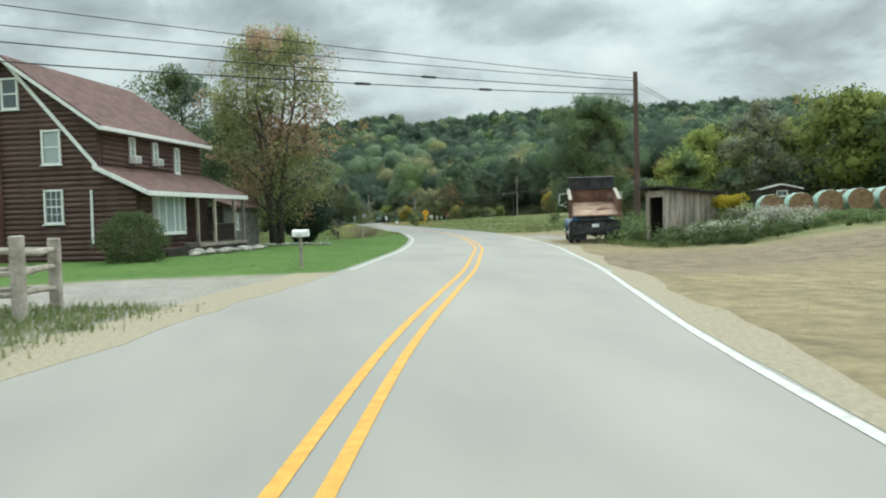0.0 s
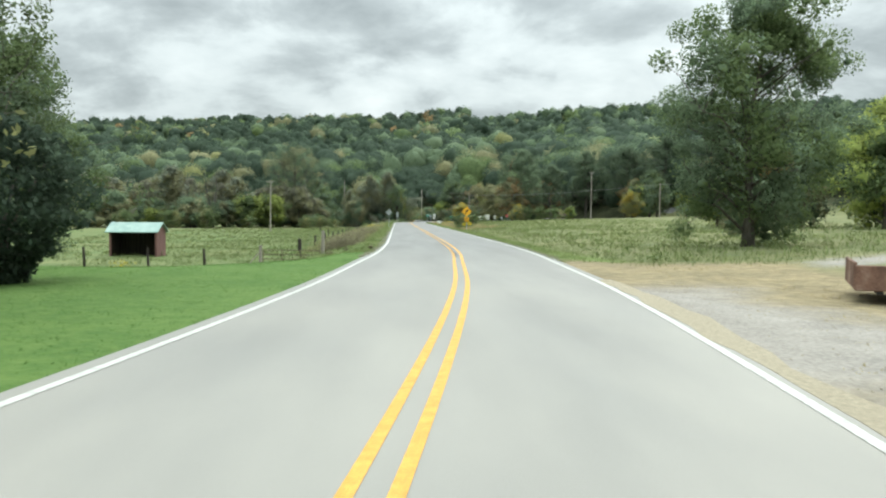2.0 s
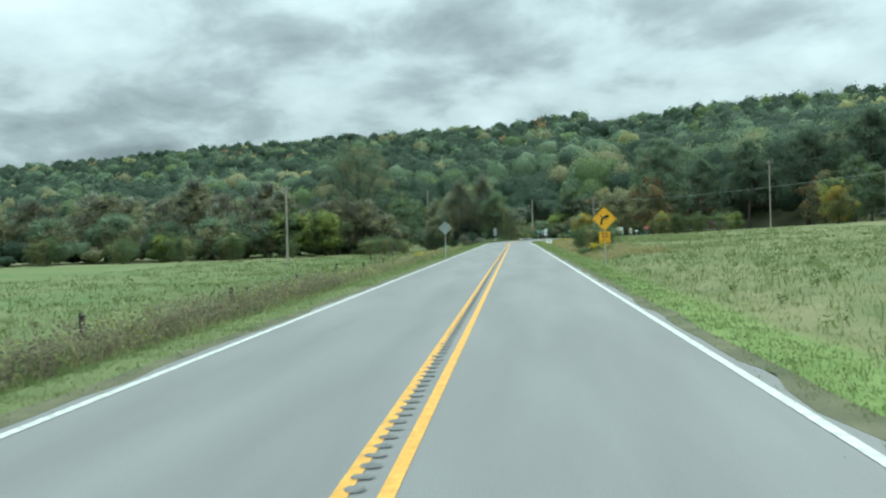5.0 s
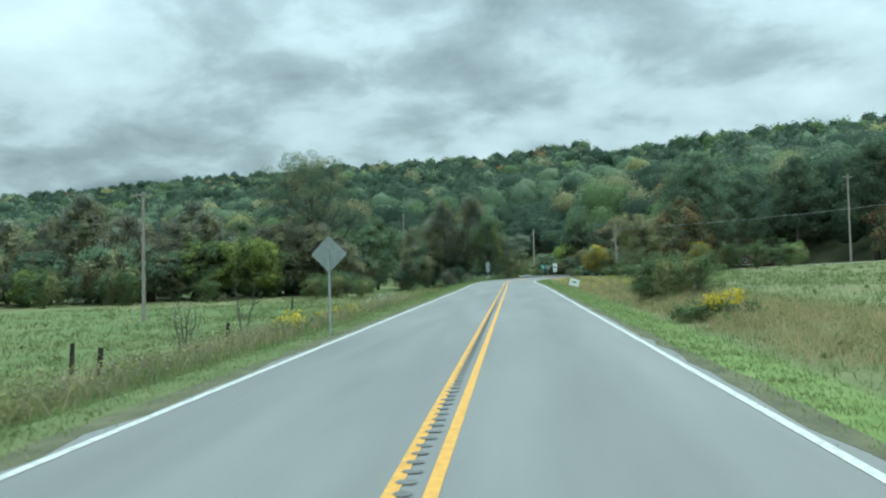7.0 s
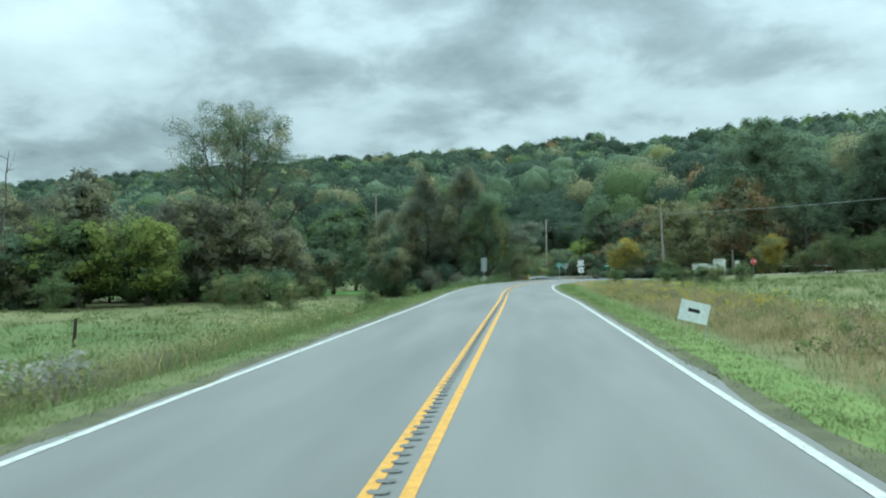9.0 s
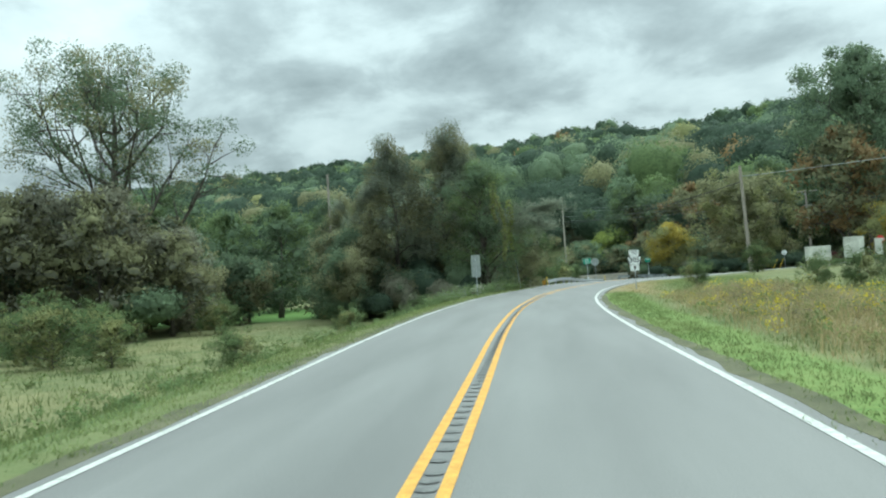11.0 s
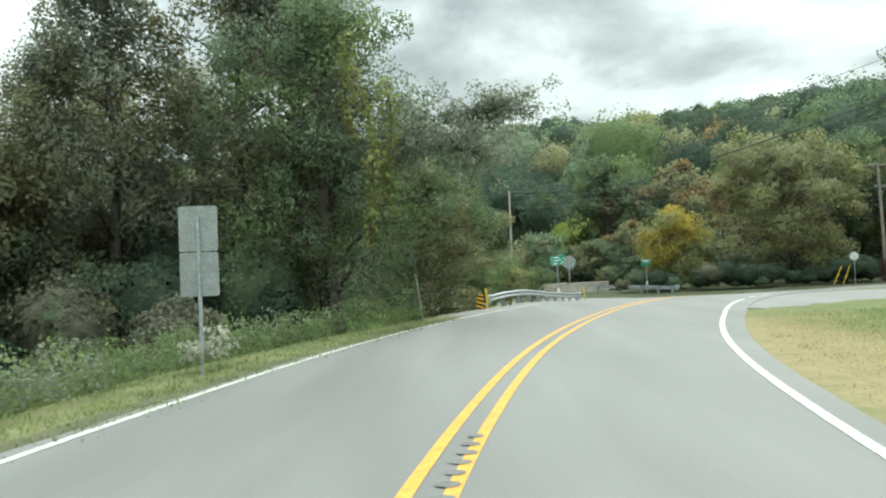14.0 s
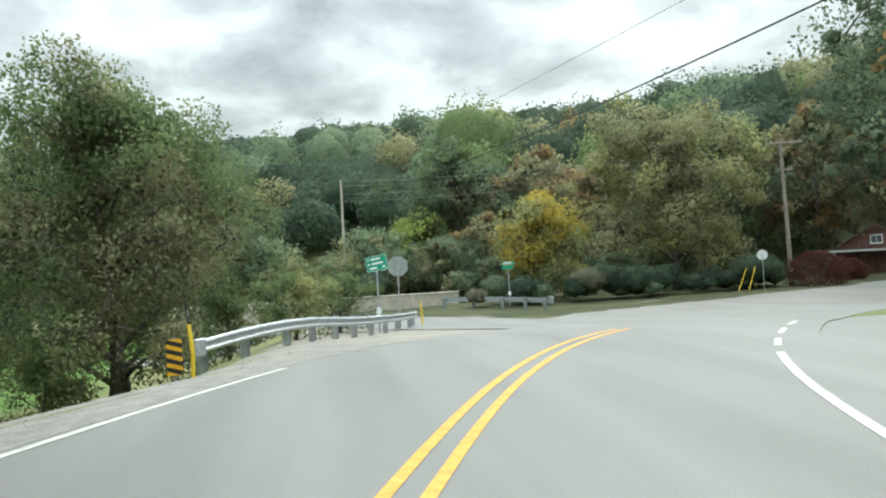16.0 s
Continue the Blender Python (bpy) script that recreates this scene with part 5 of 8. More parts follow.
def grasses():
    g = np.random.RandomState(31)
    def strip(seed, n, y0, y1, o0, o1, power, side, lo, hi, material, name, label, spread=0.16, wide=0.006, per=9):
        s = along(seed, n, y0, y1, o0, o1, power, side)
        blades(name, s, g.uniform(lo, hi, n), material, label, seed + 40, spread, wide, per)
    strip(1, 7000, 74, 241, 4.0, 7.0, 1.3, 1, 0.04, 0.11, "grass", "verge_grass", "short rough grass of the road verge")
    strip(2, 7000, 80, 258, 4.1, 7.5, 1.3, -1, 0.04, 0.12, "grass", "verge_grass", "short rough grass of the road verge")
    strip(12, 4500, 74, 240, 3.95, 4.7, 1.0, 1, 0.04, 0.1, "grass", "verge_grass", "short grass creeping over the road edge", 0.12)
    strip(13, 4500, 80, 258, 4.0, 4.8, 1.0, -1, 0.04, 0.1, "grass", "verge_grass", "short grass creeping over the road edge", 0.12)
    strip(3, 4500, 72, 238, 6.2, 26, 1.2, 1, 0.1, 0.3, "grass", "tall_weeds", "tall unmown grass of the roadside field", 0.35, 0.007, 12)
    strip(4, 3000, 150, 238, 6.6, 11, 1.0, 1, 0.2, 0.5, "drygrass", "dry_weeds", "dry straw-coloured grass in the field edge", 0.35, 0.005, 12)
    strip(5, 7000, 84, 250, 5.8, 24, 1.1, -1, 0.1, 0.28, "grass", "tall_weeds", "tall unmown grass along the fence line", 0.3)
    # rank growth between the road and the pasture fence, and the uncut pasture behind it
    strip(14, 3000, 99, 200, 5.6, 9.5, 1.0, -1, 0.2, 0.55, "grass", "tall_weeds", "rank tall grass on the bank below the road", 0.3, 0.006, 9)
    strip(15, 550, 97, 190, 5.6, 9.0, 1.0, -1, 0.3, 0.75, "drygrass", "dry_weeds", "bleached dry grass among the fence weeds", 0.3, 0.004, 8)
    strip(16, 3400, 96, 235, 9.5, 46, 1.2, -1, 0.12, 0.4, "grass", "tall_weeds", "uneven tussocks of the uncut pasture", 0.4, 0.012, 9)
    strip(17, 2200, 74, 236, 8, 46, 1.1, 1, 0.15, 0.42, "grass", "tall_weeds", "uneven tussocks of the uncut field", 0.4, 0.012, 9)
    strip(6, 800, 93, 186, 5.8, 7.8, 1.0, -1, 0.3, 0.8, "brush", "dry_stalks", "brown dried stalks along the fence line", 0.4, 0.004, 12)
    strip(7, 6500, 30.5, 82, 4.1, 14, 1.1, -1, 0.03, 0.06, "lawngrass", "lawn_grass", "mown bright green lawn grass", 0.16, 0.005)
    strip(8, 3400, 13, 22, 4.8, 14, 0.9, -1, 0.08, 0.22, "grass", "verge_grass", "rough grass by the rail fence")
    strip(9, 2400, 17, 74, 5.2, 18, 1.0, 1, 0.02, 0.07, "drygrass", "trampled_grass", "trampled straw-coloured grass of the yard")
    strip(11, 1300, 240, 259, 4.5, 6.4, 1.0, 1, 0.03, 0.08, "drygrass", "dry_weeds", "short browned grass round the junction corner")
    strip(10, 2200, 241, 259, 5.9, 12, 1.0, 1, 0.05, 0.14, "grass", "verge_grass", "short grass of the corner by the side road")
    s = np.column_stack([g.uniform(2.0, 30, 4200), g.uniform(38.6, 45, 4200)])
    s[:, 1] += (s[:, 0] - 3) * 0.2
    blades("tall_weeds", s, g.uniform(0.1, 0.32, 4200), "grass", "green weeds before the shed and bales", 50, 0.25, 0.007, 9)
    forbs("leafy_weeds", along(60, 200, 168, 238, 7.2, 10.5, 1.0, 1), 0.3, 0.7, "brush", "reddish-brown dried weeds of the roadside field", 60)
    forbs("leafy_weeds", along(61, 1100, 74, 236, 6.6, 40, 1.2, 1), 0.2, 0.6, "grass", "leafy green weeds of the roadside field", 61, 40, 0.05)
    forbs("leafy_weeds", along(90, 420, 97, 230, 6.5, 40, 1.2, -1), 0.2, 0.7, "grass", "leafy green weeds of the pasture", 90, 40, 0.055)
    forbs("leafy_weeds", along(91, 420, 97, 200, 5.6, 9.5, 1.0, -1), 0.4, 1.1, "leaf_turning", "yellowing leafy weeds on the fence bank", 91, 50, 0.045)
    forbs("leafy_weeds", along(62, 600, 150, 238, 6.8, 12, 1.0, 1), 0.25, 0.6, "leaf_turning", "browning leafy weeds of the roadside field", 62)
    forbs("leafy_weeds", along(63, 700, 96, 250, 6.2, 14, 1.1, -1), 0.2, 0.5, "leaf_mid", "leafy green weeds along the fence line", 63)
    forbs("brushwood", along(64, 420, 93, 128, 5.7, 7.5, 1.0, -1), 0.4, 1.2, "brush", "grey-brown tangled brush along the fence", 64, 60, 0.035)
    forbs("brushwood", along(67, 220, 128, 180, 6.0, 8.4, 1.0, -1), 0.3, 0.8, "brush", "grey-brown tangled brush along the fence", 67, 60, 0.035)
    forbs("leafy_weeds", along(65, 230, 243, 258, 5.2, 9.5, 1.2, -1), 0.4, 1.1, "leaf_mid", "rank green weeds under the willows", 65, 90, 0.036)
    forbs("leafy_weeds", along(92, 46, 244, 256, 5.2, 8.5, 1.0, -1), 0.4, 1.1, "leaf_grey", "pale grey-green weeds under the willows", 92, 90, 0.036)
    k = along(66, 110, 196, 238, 6.8, 12, 1.0, 1)
    forbs("goldenrod", k, 0.3, 0.7, "goldenrod", "yellowing goldenrod in the field", 66)
    for sd, x, y, n, r, lo, hi, m_, lab in ((71, -6.8, 161.5, 4, 0.7, 0.5, 0.9, "goldenrod", "yellow goldenrod in flower by the fence"), (72, -6.6, 168.8, 4, 0.8, 0.5, 0.9, "goldenrod", "yellow goldenrod in flower by the fence"),
                                            (88, 7.1, 161.8, 24, 1.0, 0.4, 0.8, "leaf_mid", "leafy green stalks under the goldenrod"), (89, -6.8, 161.5, 24, 1.0, 0.4, 0.8, "leaf_mid", "leafy green stalks under the goldenrod"), (73, 7.1, 161.8, 4, 0.7, 0.5, 0.9, "goldenrod", "yellow goldenrod in flower by the field"), (74, 6.7, 41.3, 16, 0.8, 0.5, 0.8, "goldenrod", "tall yellow goldenrod against the shed"),
                                            (75, 7.9, 41.0, 46, 1.2, 0.5, 0.9, "blossom", "white-flowered aster bush before the shed"), (87, 7.2, 41.2, 40, 1.3, 0.8, 1.7, "leaf_mid", "rank green weeds before the shed"), (76, 5.4, 40.0, 34, 2.0, 0.4, 0.7, "blossom", "white-flowered weeds before the shed"),
                                            (77, 5.6, 39.8, 120, 2.4, 0.4, 1.2, "leaf_mid", "rank green weeds before the shed"), (78, 11.5, 42.5, 110, 3.6, 0.25, 0.7, "leaf_mid", "rank green weeds before the bales"),
                                            (79, 10.2, 42.2, 22, 1.8, 0.6, 1.1, "blossom", "white-flowered weeds before the bales"), (86, 16, 45.5, 110, 4.5, 0.2, 0.55, "leaf_mid", "rank green weeds before the bales"), (80, -18.3, 88.5, 5, 0.5, 0.4, 0.7, "goldenrod", "orange-yellow flower clump in the lawn"),
                                            (81, -2.9, 248.6, 3, 0.4, 0.3, 0.7, "blossom", "white-flowered weeds round the sign post"), (82, -7.0, 180.5, 6, 0.8, 0.5, 0.9, "blossom", "white-flowered weeds by the fence"),
                                            (83, 5.2, 47.0, 60, 1.5, 0.5, 1.9, "leaf_mid", "rank green weeds beside the parked truck"), (84, 4.4, 43.6, 60, 1.3, 0.4, 1.3, "leaf_mid", "rank green weeds beside the parked truck"),
                                            (85, -6.6, 84.5, 6, 1.6, 0.15, 0.3, "leaf_olive", "browning weeds at the end of the lawn")):
        q = np.random.RandomState(sd)
        forbs("flower_clump" if m_ in ("goldenrod", "blossom") else "leafy_weeds", np.column_stack([x + q.normal(size=n) * r * 0.6, y + q.normal(size=n) * r * 0.5]), lo, hi, m_, lab, sd, 110 if m_ != "goldenrod" or sd < 75 else 45, 0.055 if m_ != "goldenrod" or sd < 75 else 0.035, {71: 0.25, 72: 0.1, 73: 0.3, 74: 1.35, 75: 0.5, 76: 0.35}.get(sd, 0.12 if m_ in ("goldenrod", "blossom") else 0.0))


grasses()


def vine():
    """Strands of yellowing creeper hanging from the willow."""
    g = np.random.RandomState(91)
    T = thing("creeper", -0.9, 256.8, None, 0, "yellow-green creeper hanging in strands from the willow", "creeper")
    for k, (dx, dy, lo, hi) in enumerate(((0.3, 0, 3.2, 6.6), (-0.5, 0.3, 4.6, 7.4), (-0.3, -0.1, 2.3, 4.6), (-0.9, 0.8, 5.4, 8.2))):
        zs = np.linspace(hi, lo, 12)
        pts = [(dx + 0.2 * math.sin(z * 1.3 + k) - (z - lo) * 0.12, dy + 0.1 * math.cos(z), z) for z in zs]
        st = part("stem", rod(pts, 0.02, 5), M["bark"], T)
        V, F, N = cards(g, pts, np.interp(zs, [lo, hi], [0.16, 0.38]), 40, 0.075, 0.6)
        part("foliage", mesh_from("foliage", V, F, [M["leaf_turning"], M["leaf_lime"]], (np.arange(len(F)) % 5 < (3 if k == 0 else 1)).astype(int), normals=N), None, st)


vine()


def pebbles():
    """Loose gravel on the shoulder of the yard, the corner and the strip before the rail."""
    g = np.random.RandomState(77)
    spots = np.concatenate([along(78, 1200, 12, 72, 3.8, 6.0, 1.6, 1), along(79, 700, 240, 259, 3.7, 6.5, 1.3, 1), along(80, 800, 258, 270, 4.4, 6.8, 1.3, -1), along(82, 400, 12, 30, 3.9, 6.5, 1.4, -1)])
    n = len(spots)
    r = g.uniform(0.006, 0.016, n)[:, None] * g.uniform(0.7, 1.3, (n, 3)) * (1, 1, 0.7)
    c = np.column_stack([spots, ground_z(spots[:, 0], spots[:, 1]) + 0.006])
    ax = np.array([(1, 0, 0), (0, 1, 0), (-1, 0, 0), (0, -1, 0), (0, 0, 1), (0, 0, -1)])
    V = (c[:, None] + ax[None] * r[:, None]).reshape(-1, 3)
    f = np.array([(0, 1, 4), (1, 2, 4), (2, 3, 4), (3, 0, 4), (1, 0, 5), (2, 1, 5), (3, 2, 5), (0, 3, 5)])
    F = (np.arange(n)[:, None, None] * 6 + f[None]).reshape(-1, 3)
    tagged(new("gravel_stones", mesh_from("gravel_stones", V, F, M["dustysoil"])), "loose pale gravel stones scattered on the road shoulder", "gravel", "", "stuff")


pebbles()


# ---------------------------------------------------------------- house by the road
def lettering(text, size, material, parent, x, y, z, facing=0.0, squeeze=1.0, name="lettering"):
    """Raised letters that face -y, centred at a place of their parent."""
    cu = bpy.data.curves.new(name, "FONT")
    cu.body, cu.size, cu.align_x, cu.align_y, cu.extrude, cu.offset = text, size, "CENTER", "CENTER", 0.002, size * 0.012
    tmp = bpy.data.objects.new(name, cu)
    scene.collection.objects.link(tmp)
    bpy.context.view_layer.update()
    me = bpy.data.meshes.new_from_object(tmp.evaluated_get(bpy.context.evaluated_depsgraph_get()))
    bpy.data.objects.remove(tmp)
    me.transform(Matrix.Translation((x, y, z)) @ pose(0, 0, 0, 90, 0, facing) @ Matrix.Diagonal((squeeze, 1, 1, 1)))
    me.materials.clear()
    me.materials.append(material)
    return part(name, me, None, parent)


def window(parent, x0, x1, z0, z1, y, side="front", bars=(1, 1), glassy="glass", at_x=0.0, name="window"):
    """A sash window: frame of four boards, sill, panes and glazing bars. side 'front' lies in a wall facing -y, 'right' in one facing +x."""
    def put(bm):
        if side == "right":
            bmesh.ops.transform(bm, matrix=Matrix.Translation((at_x, 0, 0)) @ pose(0, 0, 0, 0, 0, 90), verts=bm.verts)
        return bm
    w = 0.09
    fr = bmesh.new()
    for a in ((x0, x0 + w, z0, z1), (x1 - w, x1, z0, z1), (x0 + w, x1 - w, z1 - w, z1), (x0 + w, x1 - w, z0, z0 + w)):
        box(a[0], a[1], y - 0.05, y + 0.06, a[2], a[3], 0.008, fr)
    win = part(name, put(fr), M["white"], parent)
    part("sill", put(box(x0 - 0.06, x1 + 0.06, y - 0.10, y + 0.02, z0 - 0.05, z0, 0.008)), M["white"], win)
    nx, nz = bars
    xs, zs = np.linspace(x0 + w, x1 - w, nx + 1), np.linspace(z0 + w, z1 - w, nz + 1)
    for i in range(nx):
        for j in range(nz):
            part("pane", put(box(xs[i] + 0.012, xs[i + 1] - 0.012, y + 0.012, y + 0.03, zs[j] + 0.012, zs[j + 1] - 0.012)), M[glassy], win)
    gb = bmesh.new()
    for v in xs[1:-1]:
        box(v - 0.013, v + 0.013, y - 0.0, y + 0.025, z0 + w, z1 - w, 0, gb)
    for k, v in enumerate(zs[1:-1]):
        t = 0.03 if nz % 2 == 0 and k == nz // 2 - 1 else 0.013
        box(x0 + w, x1 - w, y - 0.012, y + 0.025, v - t, v + t, 0, gb)
    if len(gb.verts):
        part("glazing_bar", put(gb), M["white"], win)
    else:
        gb.free()
    return win


def cut(lo, hi, holes):
    """What is left of a stretch once holes are taken out."""
    out = [(lo, hi)]
    for a, b in holes:
        out = [q for s in out for q in ((s[0], min(s[1], a)), (max(s[0], b), s[1])) if q[1] - q[0] > 0.05]
    return out


def log_mesh(length, h):
    """A half-round log lying along x, its belly towards -y."""
    n = 5
    o = [(0.0, 0.0)] + [(-0.075 * math.sin(math.pi * k / n), h * k / n) for k in range(1, n)] + [(0.0, h)]
    bm = bmesh.new()
    a = [bm.verts.new((0, p, q)) for p, q in o]
    b = [bm.verts.new((length, p, q)) for p, q in o]
    bm.faces.new(a), bm.faces.new(b[::-1])
    for i in range(len(o) - 1):
        bm.faces.new((a[i], a[i + 1], b[i + 1], b[i]))
    return finish(bm, "log", M["log"])


def log_house():
    H = thing("house", -18.4, 43.5, 0.0, -17.76, "two-storey dark brown log-sided house with shingled roof and porch", "house")
    gable = [(-12.8, -0.3), (-0.75, -0.3), (-0.75, 2.85), (-2.45, 3.95), (-2.45, 5.75), (-6.72, 8.85), (-10.9, 5.75), (-12.8, 3.2)]
    front = part("wall", prism(gable, 0.22, "y", 0.0), M["log"], H, "gable wall clad in dark half-round logs")
    holes = [(-5.1, -4.17, 4.2, 5.8), (-5.11, -4.17, 1.6, 3.2), (-6.95, -6.1, 6.7, 8.2), (-8.3, -7.15, -0.3, 9.5)]
    lh, z = 0.235, -0.25
    while z < 8.6:
        zz = z + lh / 2
        r = -0.75 if zz < 2.85 else -0.75 - (zz - 2.85) * 1.545 if zz < 3.95 else -2.45 if zz < 5.75 else -2.45 - (zz - 5.75) * 1.377
        l = -12.8 if zz < 3.2 else -12.8 + (zz - 3.2) * 0.745 if zz < 5.75 else -10.9 + (zz - 5.75) * 1.348
        for a, b in cut(l, r, [(h[0], h[1]) for h in holes if h[2] - 0.1 < zz < h[3] + 0.1]):
            ob = part("log", log_mesh(b - a, lh), None, front)
            ob.location = (a, 0.0, z)
        z += lh
    # long wall under the lower roof, with the recessed porch
    side = part("wall", box(-0.97, -0.75, 0.22, 4.0, -0.3, 2.85), M["log"], H)
    part("wall", box(-2.45, -2.23, 4.0, 9.5, -0.3, 2.9), M["log"], H, "shaded wall at the back of the porch")
    upper = part("wall", box(-2.67, -2.45, 0.22, 9.3, 3.6, 5.8), M["log"], H)
    part("wall", box(-12.8, -2.7, 9.3, 9.5, -0.3, 5.7), M["log"], H)
    for wall, x, y0, y1, za, zb, hs in ((side, -0.75, 0.22, 4.0, -0.25, 2.8, [(1.15, 3.65, 1.1, 2.85)]),
                                        (upper, -2.45, 0.22, 9.3, 3.7, 5.7, [(2.25, 2.75, 4.5, 5.65), (4.25, 4.75, 4.4, 5.6), (6.3, 6.85, 4.05, 5.5)])):
        z = za
        while z < zb:
            for a, b in cut(y0, y1, [(h[0], h[1]) for h in hs if h[2] - 0.1 < z + lh / 2 < h[3] + 0.1]):
                ob = part("log", log_mesh(b - a, lh), None, wall)
                ob.matrix_basis = pose(x, a, z, 0, 0, 90)
            z += lh
    # roofs: slabs with shingle courses, each course a thin step
    def roof(name, x0, z0, x1, z1, y0, y1, courses, label=""):
        d = Vector((x1 - x0, 0, z1 - z0))
        n = Vector((-d.z, 0, d.x)).normalized()
        n = n if n.z > 0 else -n
        slab = prism([(x0, z0 - 0.16), (x1, z1 - 0.16), (x1, z1), (x0, z0)], y1 - y0, "y", y0)
        r = part(name, slab, M["shingle"], H, label)
        bm = bmesh.new()
        for k in range(courses):
            a, b = k / courses, (k + 1.15) / courses
            p, q = Vector((x0, 0, z0)) + d * a, Vector((x0, 0, z0)) + d * min(b, 1.0)
            lo, hi = p + n * 0.004, q + n * 0.026
            vs = [(lo.x, lo.z), (hi.x, hi.z), (q.x, q.z)]
            prism(vs, y1 - y0 + 0.02, "y", y0 - 0.01, bm)
        part("shingle_course", bm, M["shingle"], r)
        return r

    roof("roof", -6.72, 9.13, -1.95, 5.80, -0.45, 9.75, 26, "reddish brown shingled upper roof")
    roof("roof", -6.72, 9.13, -11.6, 5.3, -0.45, 9.75, 12)
    roof("porch_roof", -2.5, 4.15, 0.05, 2.98, -0.4, 9.75, 14, "low shingled roof over the porch")
    # white fascias and the trim down the gable
    tr = bmesh.new()
    box(-2.02, -1.90, -0.47, 9.77, 5.62, 5.80, 0.01, tr)
    part("fascia", tr, M["white"], H)
    part("fascia", box(-0.02, 0.10, -0.42, 9.77, 2.76, 2.97, 0.01), M["white"], H)
    for a, b, w in (((-6.72, 9.02), (-2.42, 4.16), 0.16), ((-2.42, 4.16), (0.06, 2.98), 0.18), ((-6.72, 9.06), (-1.95, 5.74), 0.15), ((-6.72, 9.06), (-11.6, 5.24), 0.15)):
        d = Vector((b[0] - a[0], b[1] - a[1])).normalized()
        n = Vector((-d.y, d.x)) * w
        n = n if n.y < 0 else -n
        part("trim_board", prism([a, b, (b[0] + n.x, b[1] + n.y), (a[0] + n.x, a[1] + n.y)], 0.05, "y", -0.47 if b[0] != -2.42 else -0.16), M["white"], H)
    for (x0, x1, z0, z1, bars, gl) in ((-5.1, -4.17, 4.25, 5.78, (1, 2), "paleglass"), (-5.11, -4.17, 1.65, 3.17, (3, 4), "glass"), (-6.95, -6.1, 6.74, 8.14, (1, 2), "glass")):
        window(H, x0, x1, z0, z1, -0.09, "front", bars, gl)
    for (y0, y1, z0, z1) in ((2.27, 2.72, 4.62, 5.6), (4.27, 4.73, 4.55, 5.55), (6.33, 6.82, 4.12, 5.46)):
        window(H, y0, y1, z0, z1, -0.1, "right", (1, 2), "paleglass", at_x=-2.45)
    for y0 in (2.27, 4.29):
        ac = part("air_conditioner", box(-2.44, -2.02, y0, y0 + 0.45, 4.38, 4.72, 0.02), M["white"], H, "white window air conditioner")
        g = bmesh.new()
        for k in range(5):
            box(-2.02, -2.005, y0 + 0.03, y0 + 0.42, 4.42 + k * 0.055, 4.445 + k * 0.055, 0, g)
        part("grille", g, M["signback"], ac)
    # bay window
    bay = part("bay_window", box(-0.75, -0.38, 1.2, 3.6, 1.02, 1.17, 0.01), M["white"], H, "wide white bay window with drawn curtains")
    part("bay_top", box(-0.75, -0.36, 1.18, 3.62, 2.78, 2.86, 0.01), M["white"], bay)
    ys = (1.22, 1.85, 2.6, 3.05, 3.58)
    for y in ys:
        part("mullion", box(-0.47, -0.40, y - 0.035, y + 0.035, 1.17, 2.78, 0.006), M["white"], bay)
    for a, b in zip(ys, ys[1:]):
        part("pane", box(-0.45, -0.43, a + 0.035, b - 0.035, 1.17, 2.78), M["paleglass"], bay)
    for y in (1.2, 3.57):
        part("cheek", box(-0.75, -0.47, y, y + 0.03, 1.17, 2.78), M["white"], bay)
    # porch: deck, posts, railing, door
    deck = part("porch_deck", box(-2.2, 0.15, 3.9, 9.4, 0.38, 0.52, 0.01), M["greyboard"], H, "raised grey wooden porch deck")
    for k in range(14):
        part("plank", box(-2.15 + k * 0.163, -2.0 + k * 0.163, 3.88, 9.42, 0.523, 0.548), M["greyboard"], deck)
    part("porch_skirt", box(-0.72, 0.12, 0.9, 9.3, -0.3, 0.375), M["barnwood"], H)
    for y in (4.1, 5.9, 8.2, 9.35):
        part("porch_post", box(-0.12, 0.02, y - 0.07, y + 0.07, 0.55, 2.8, 0.01), M["greyboard"], H)
    rail = part("porch_railing", box(-0.10, 0.0, 5.97, 8.13, 1.42, 1.50, 0.01), M["barnwood"], H, "dark porch railing with upright balusters")
    for k in range(17):
        part("baluster", box(-0.075, -0.025, 6.03 + k * 0.126, 6.08 + k * 0.126, 0.62, 1.42), M["barnwood"], rail)
    part("lower_rail", box(-0.09, -0.01, 5.97, 8.13, 0.58, 0.63), M["barnwood"], rail)
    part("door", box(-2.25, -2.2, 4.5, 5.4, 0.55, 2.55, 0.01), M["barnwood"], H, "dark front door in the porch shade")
    window(H, 6.0, 6.9, 1.35, 2.3, -0.03, "right", (1, 1), "paleglass", at_x=-2.23)
    # low rear wing
    wing = part("wall", box(-6.0, -1.4, 9.75, 14.6, -0.3, 2.45), M["greysiding"], H, "low rear wing clad in grey horizontal siding")
    for k in range(14):
        z = -0.3 + k * 0.195
        part("siding_board", prism([(-1.396, z), (-1.365, z), (-1.385, z + 0.19), (-1.396, z + 0.19)], 4.83, "y", 9.76), M["greysiding"], wing)
        part("siding_board", prism([(9.746, z), (9.715, z), (9.735, z + 0.19), (9.746, z + 0.19)], 1.0, "x", -2.4), M["greysiding"], wing)
    window(H, 10.9, 11.5, 1.1, 2.05, -0.03, "right", (1, 2), "paleglass", at_x=-1.36)
    part("wing_roof", prism([(-6.2, 4.0), (-1.0, 2.35), (-1.0, 2.5), (-6.2, 4.16)], 5.2, "y", 9.78), M["shingle"], H)
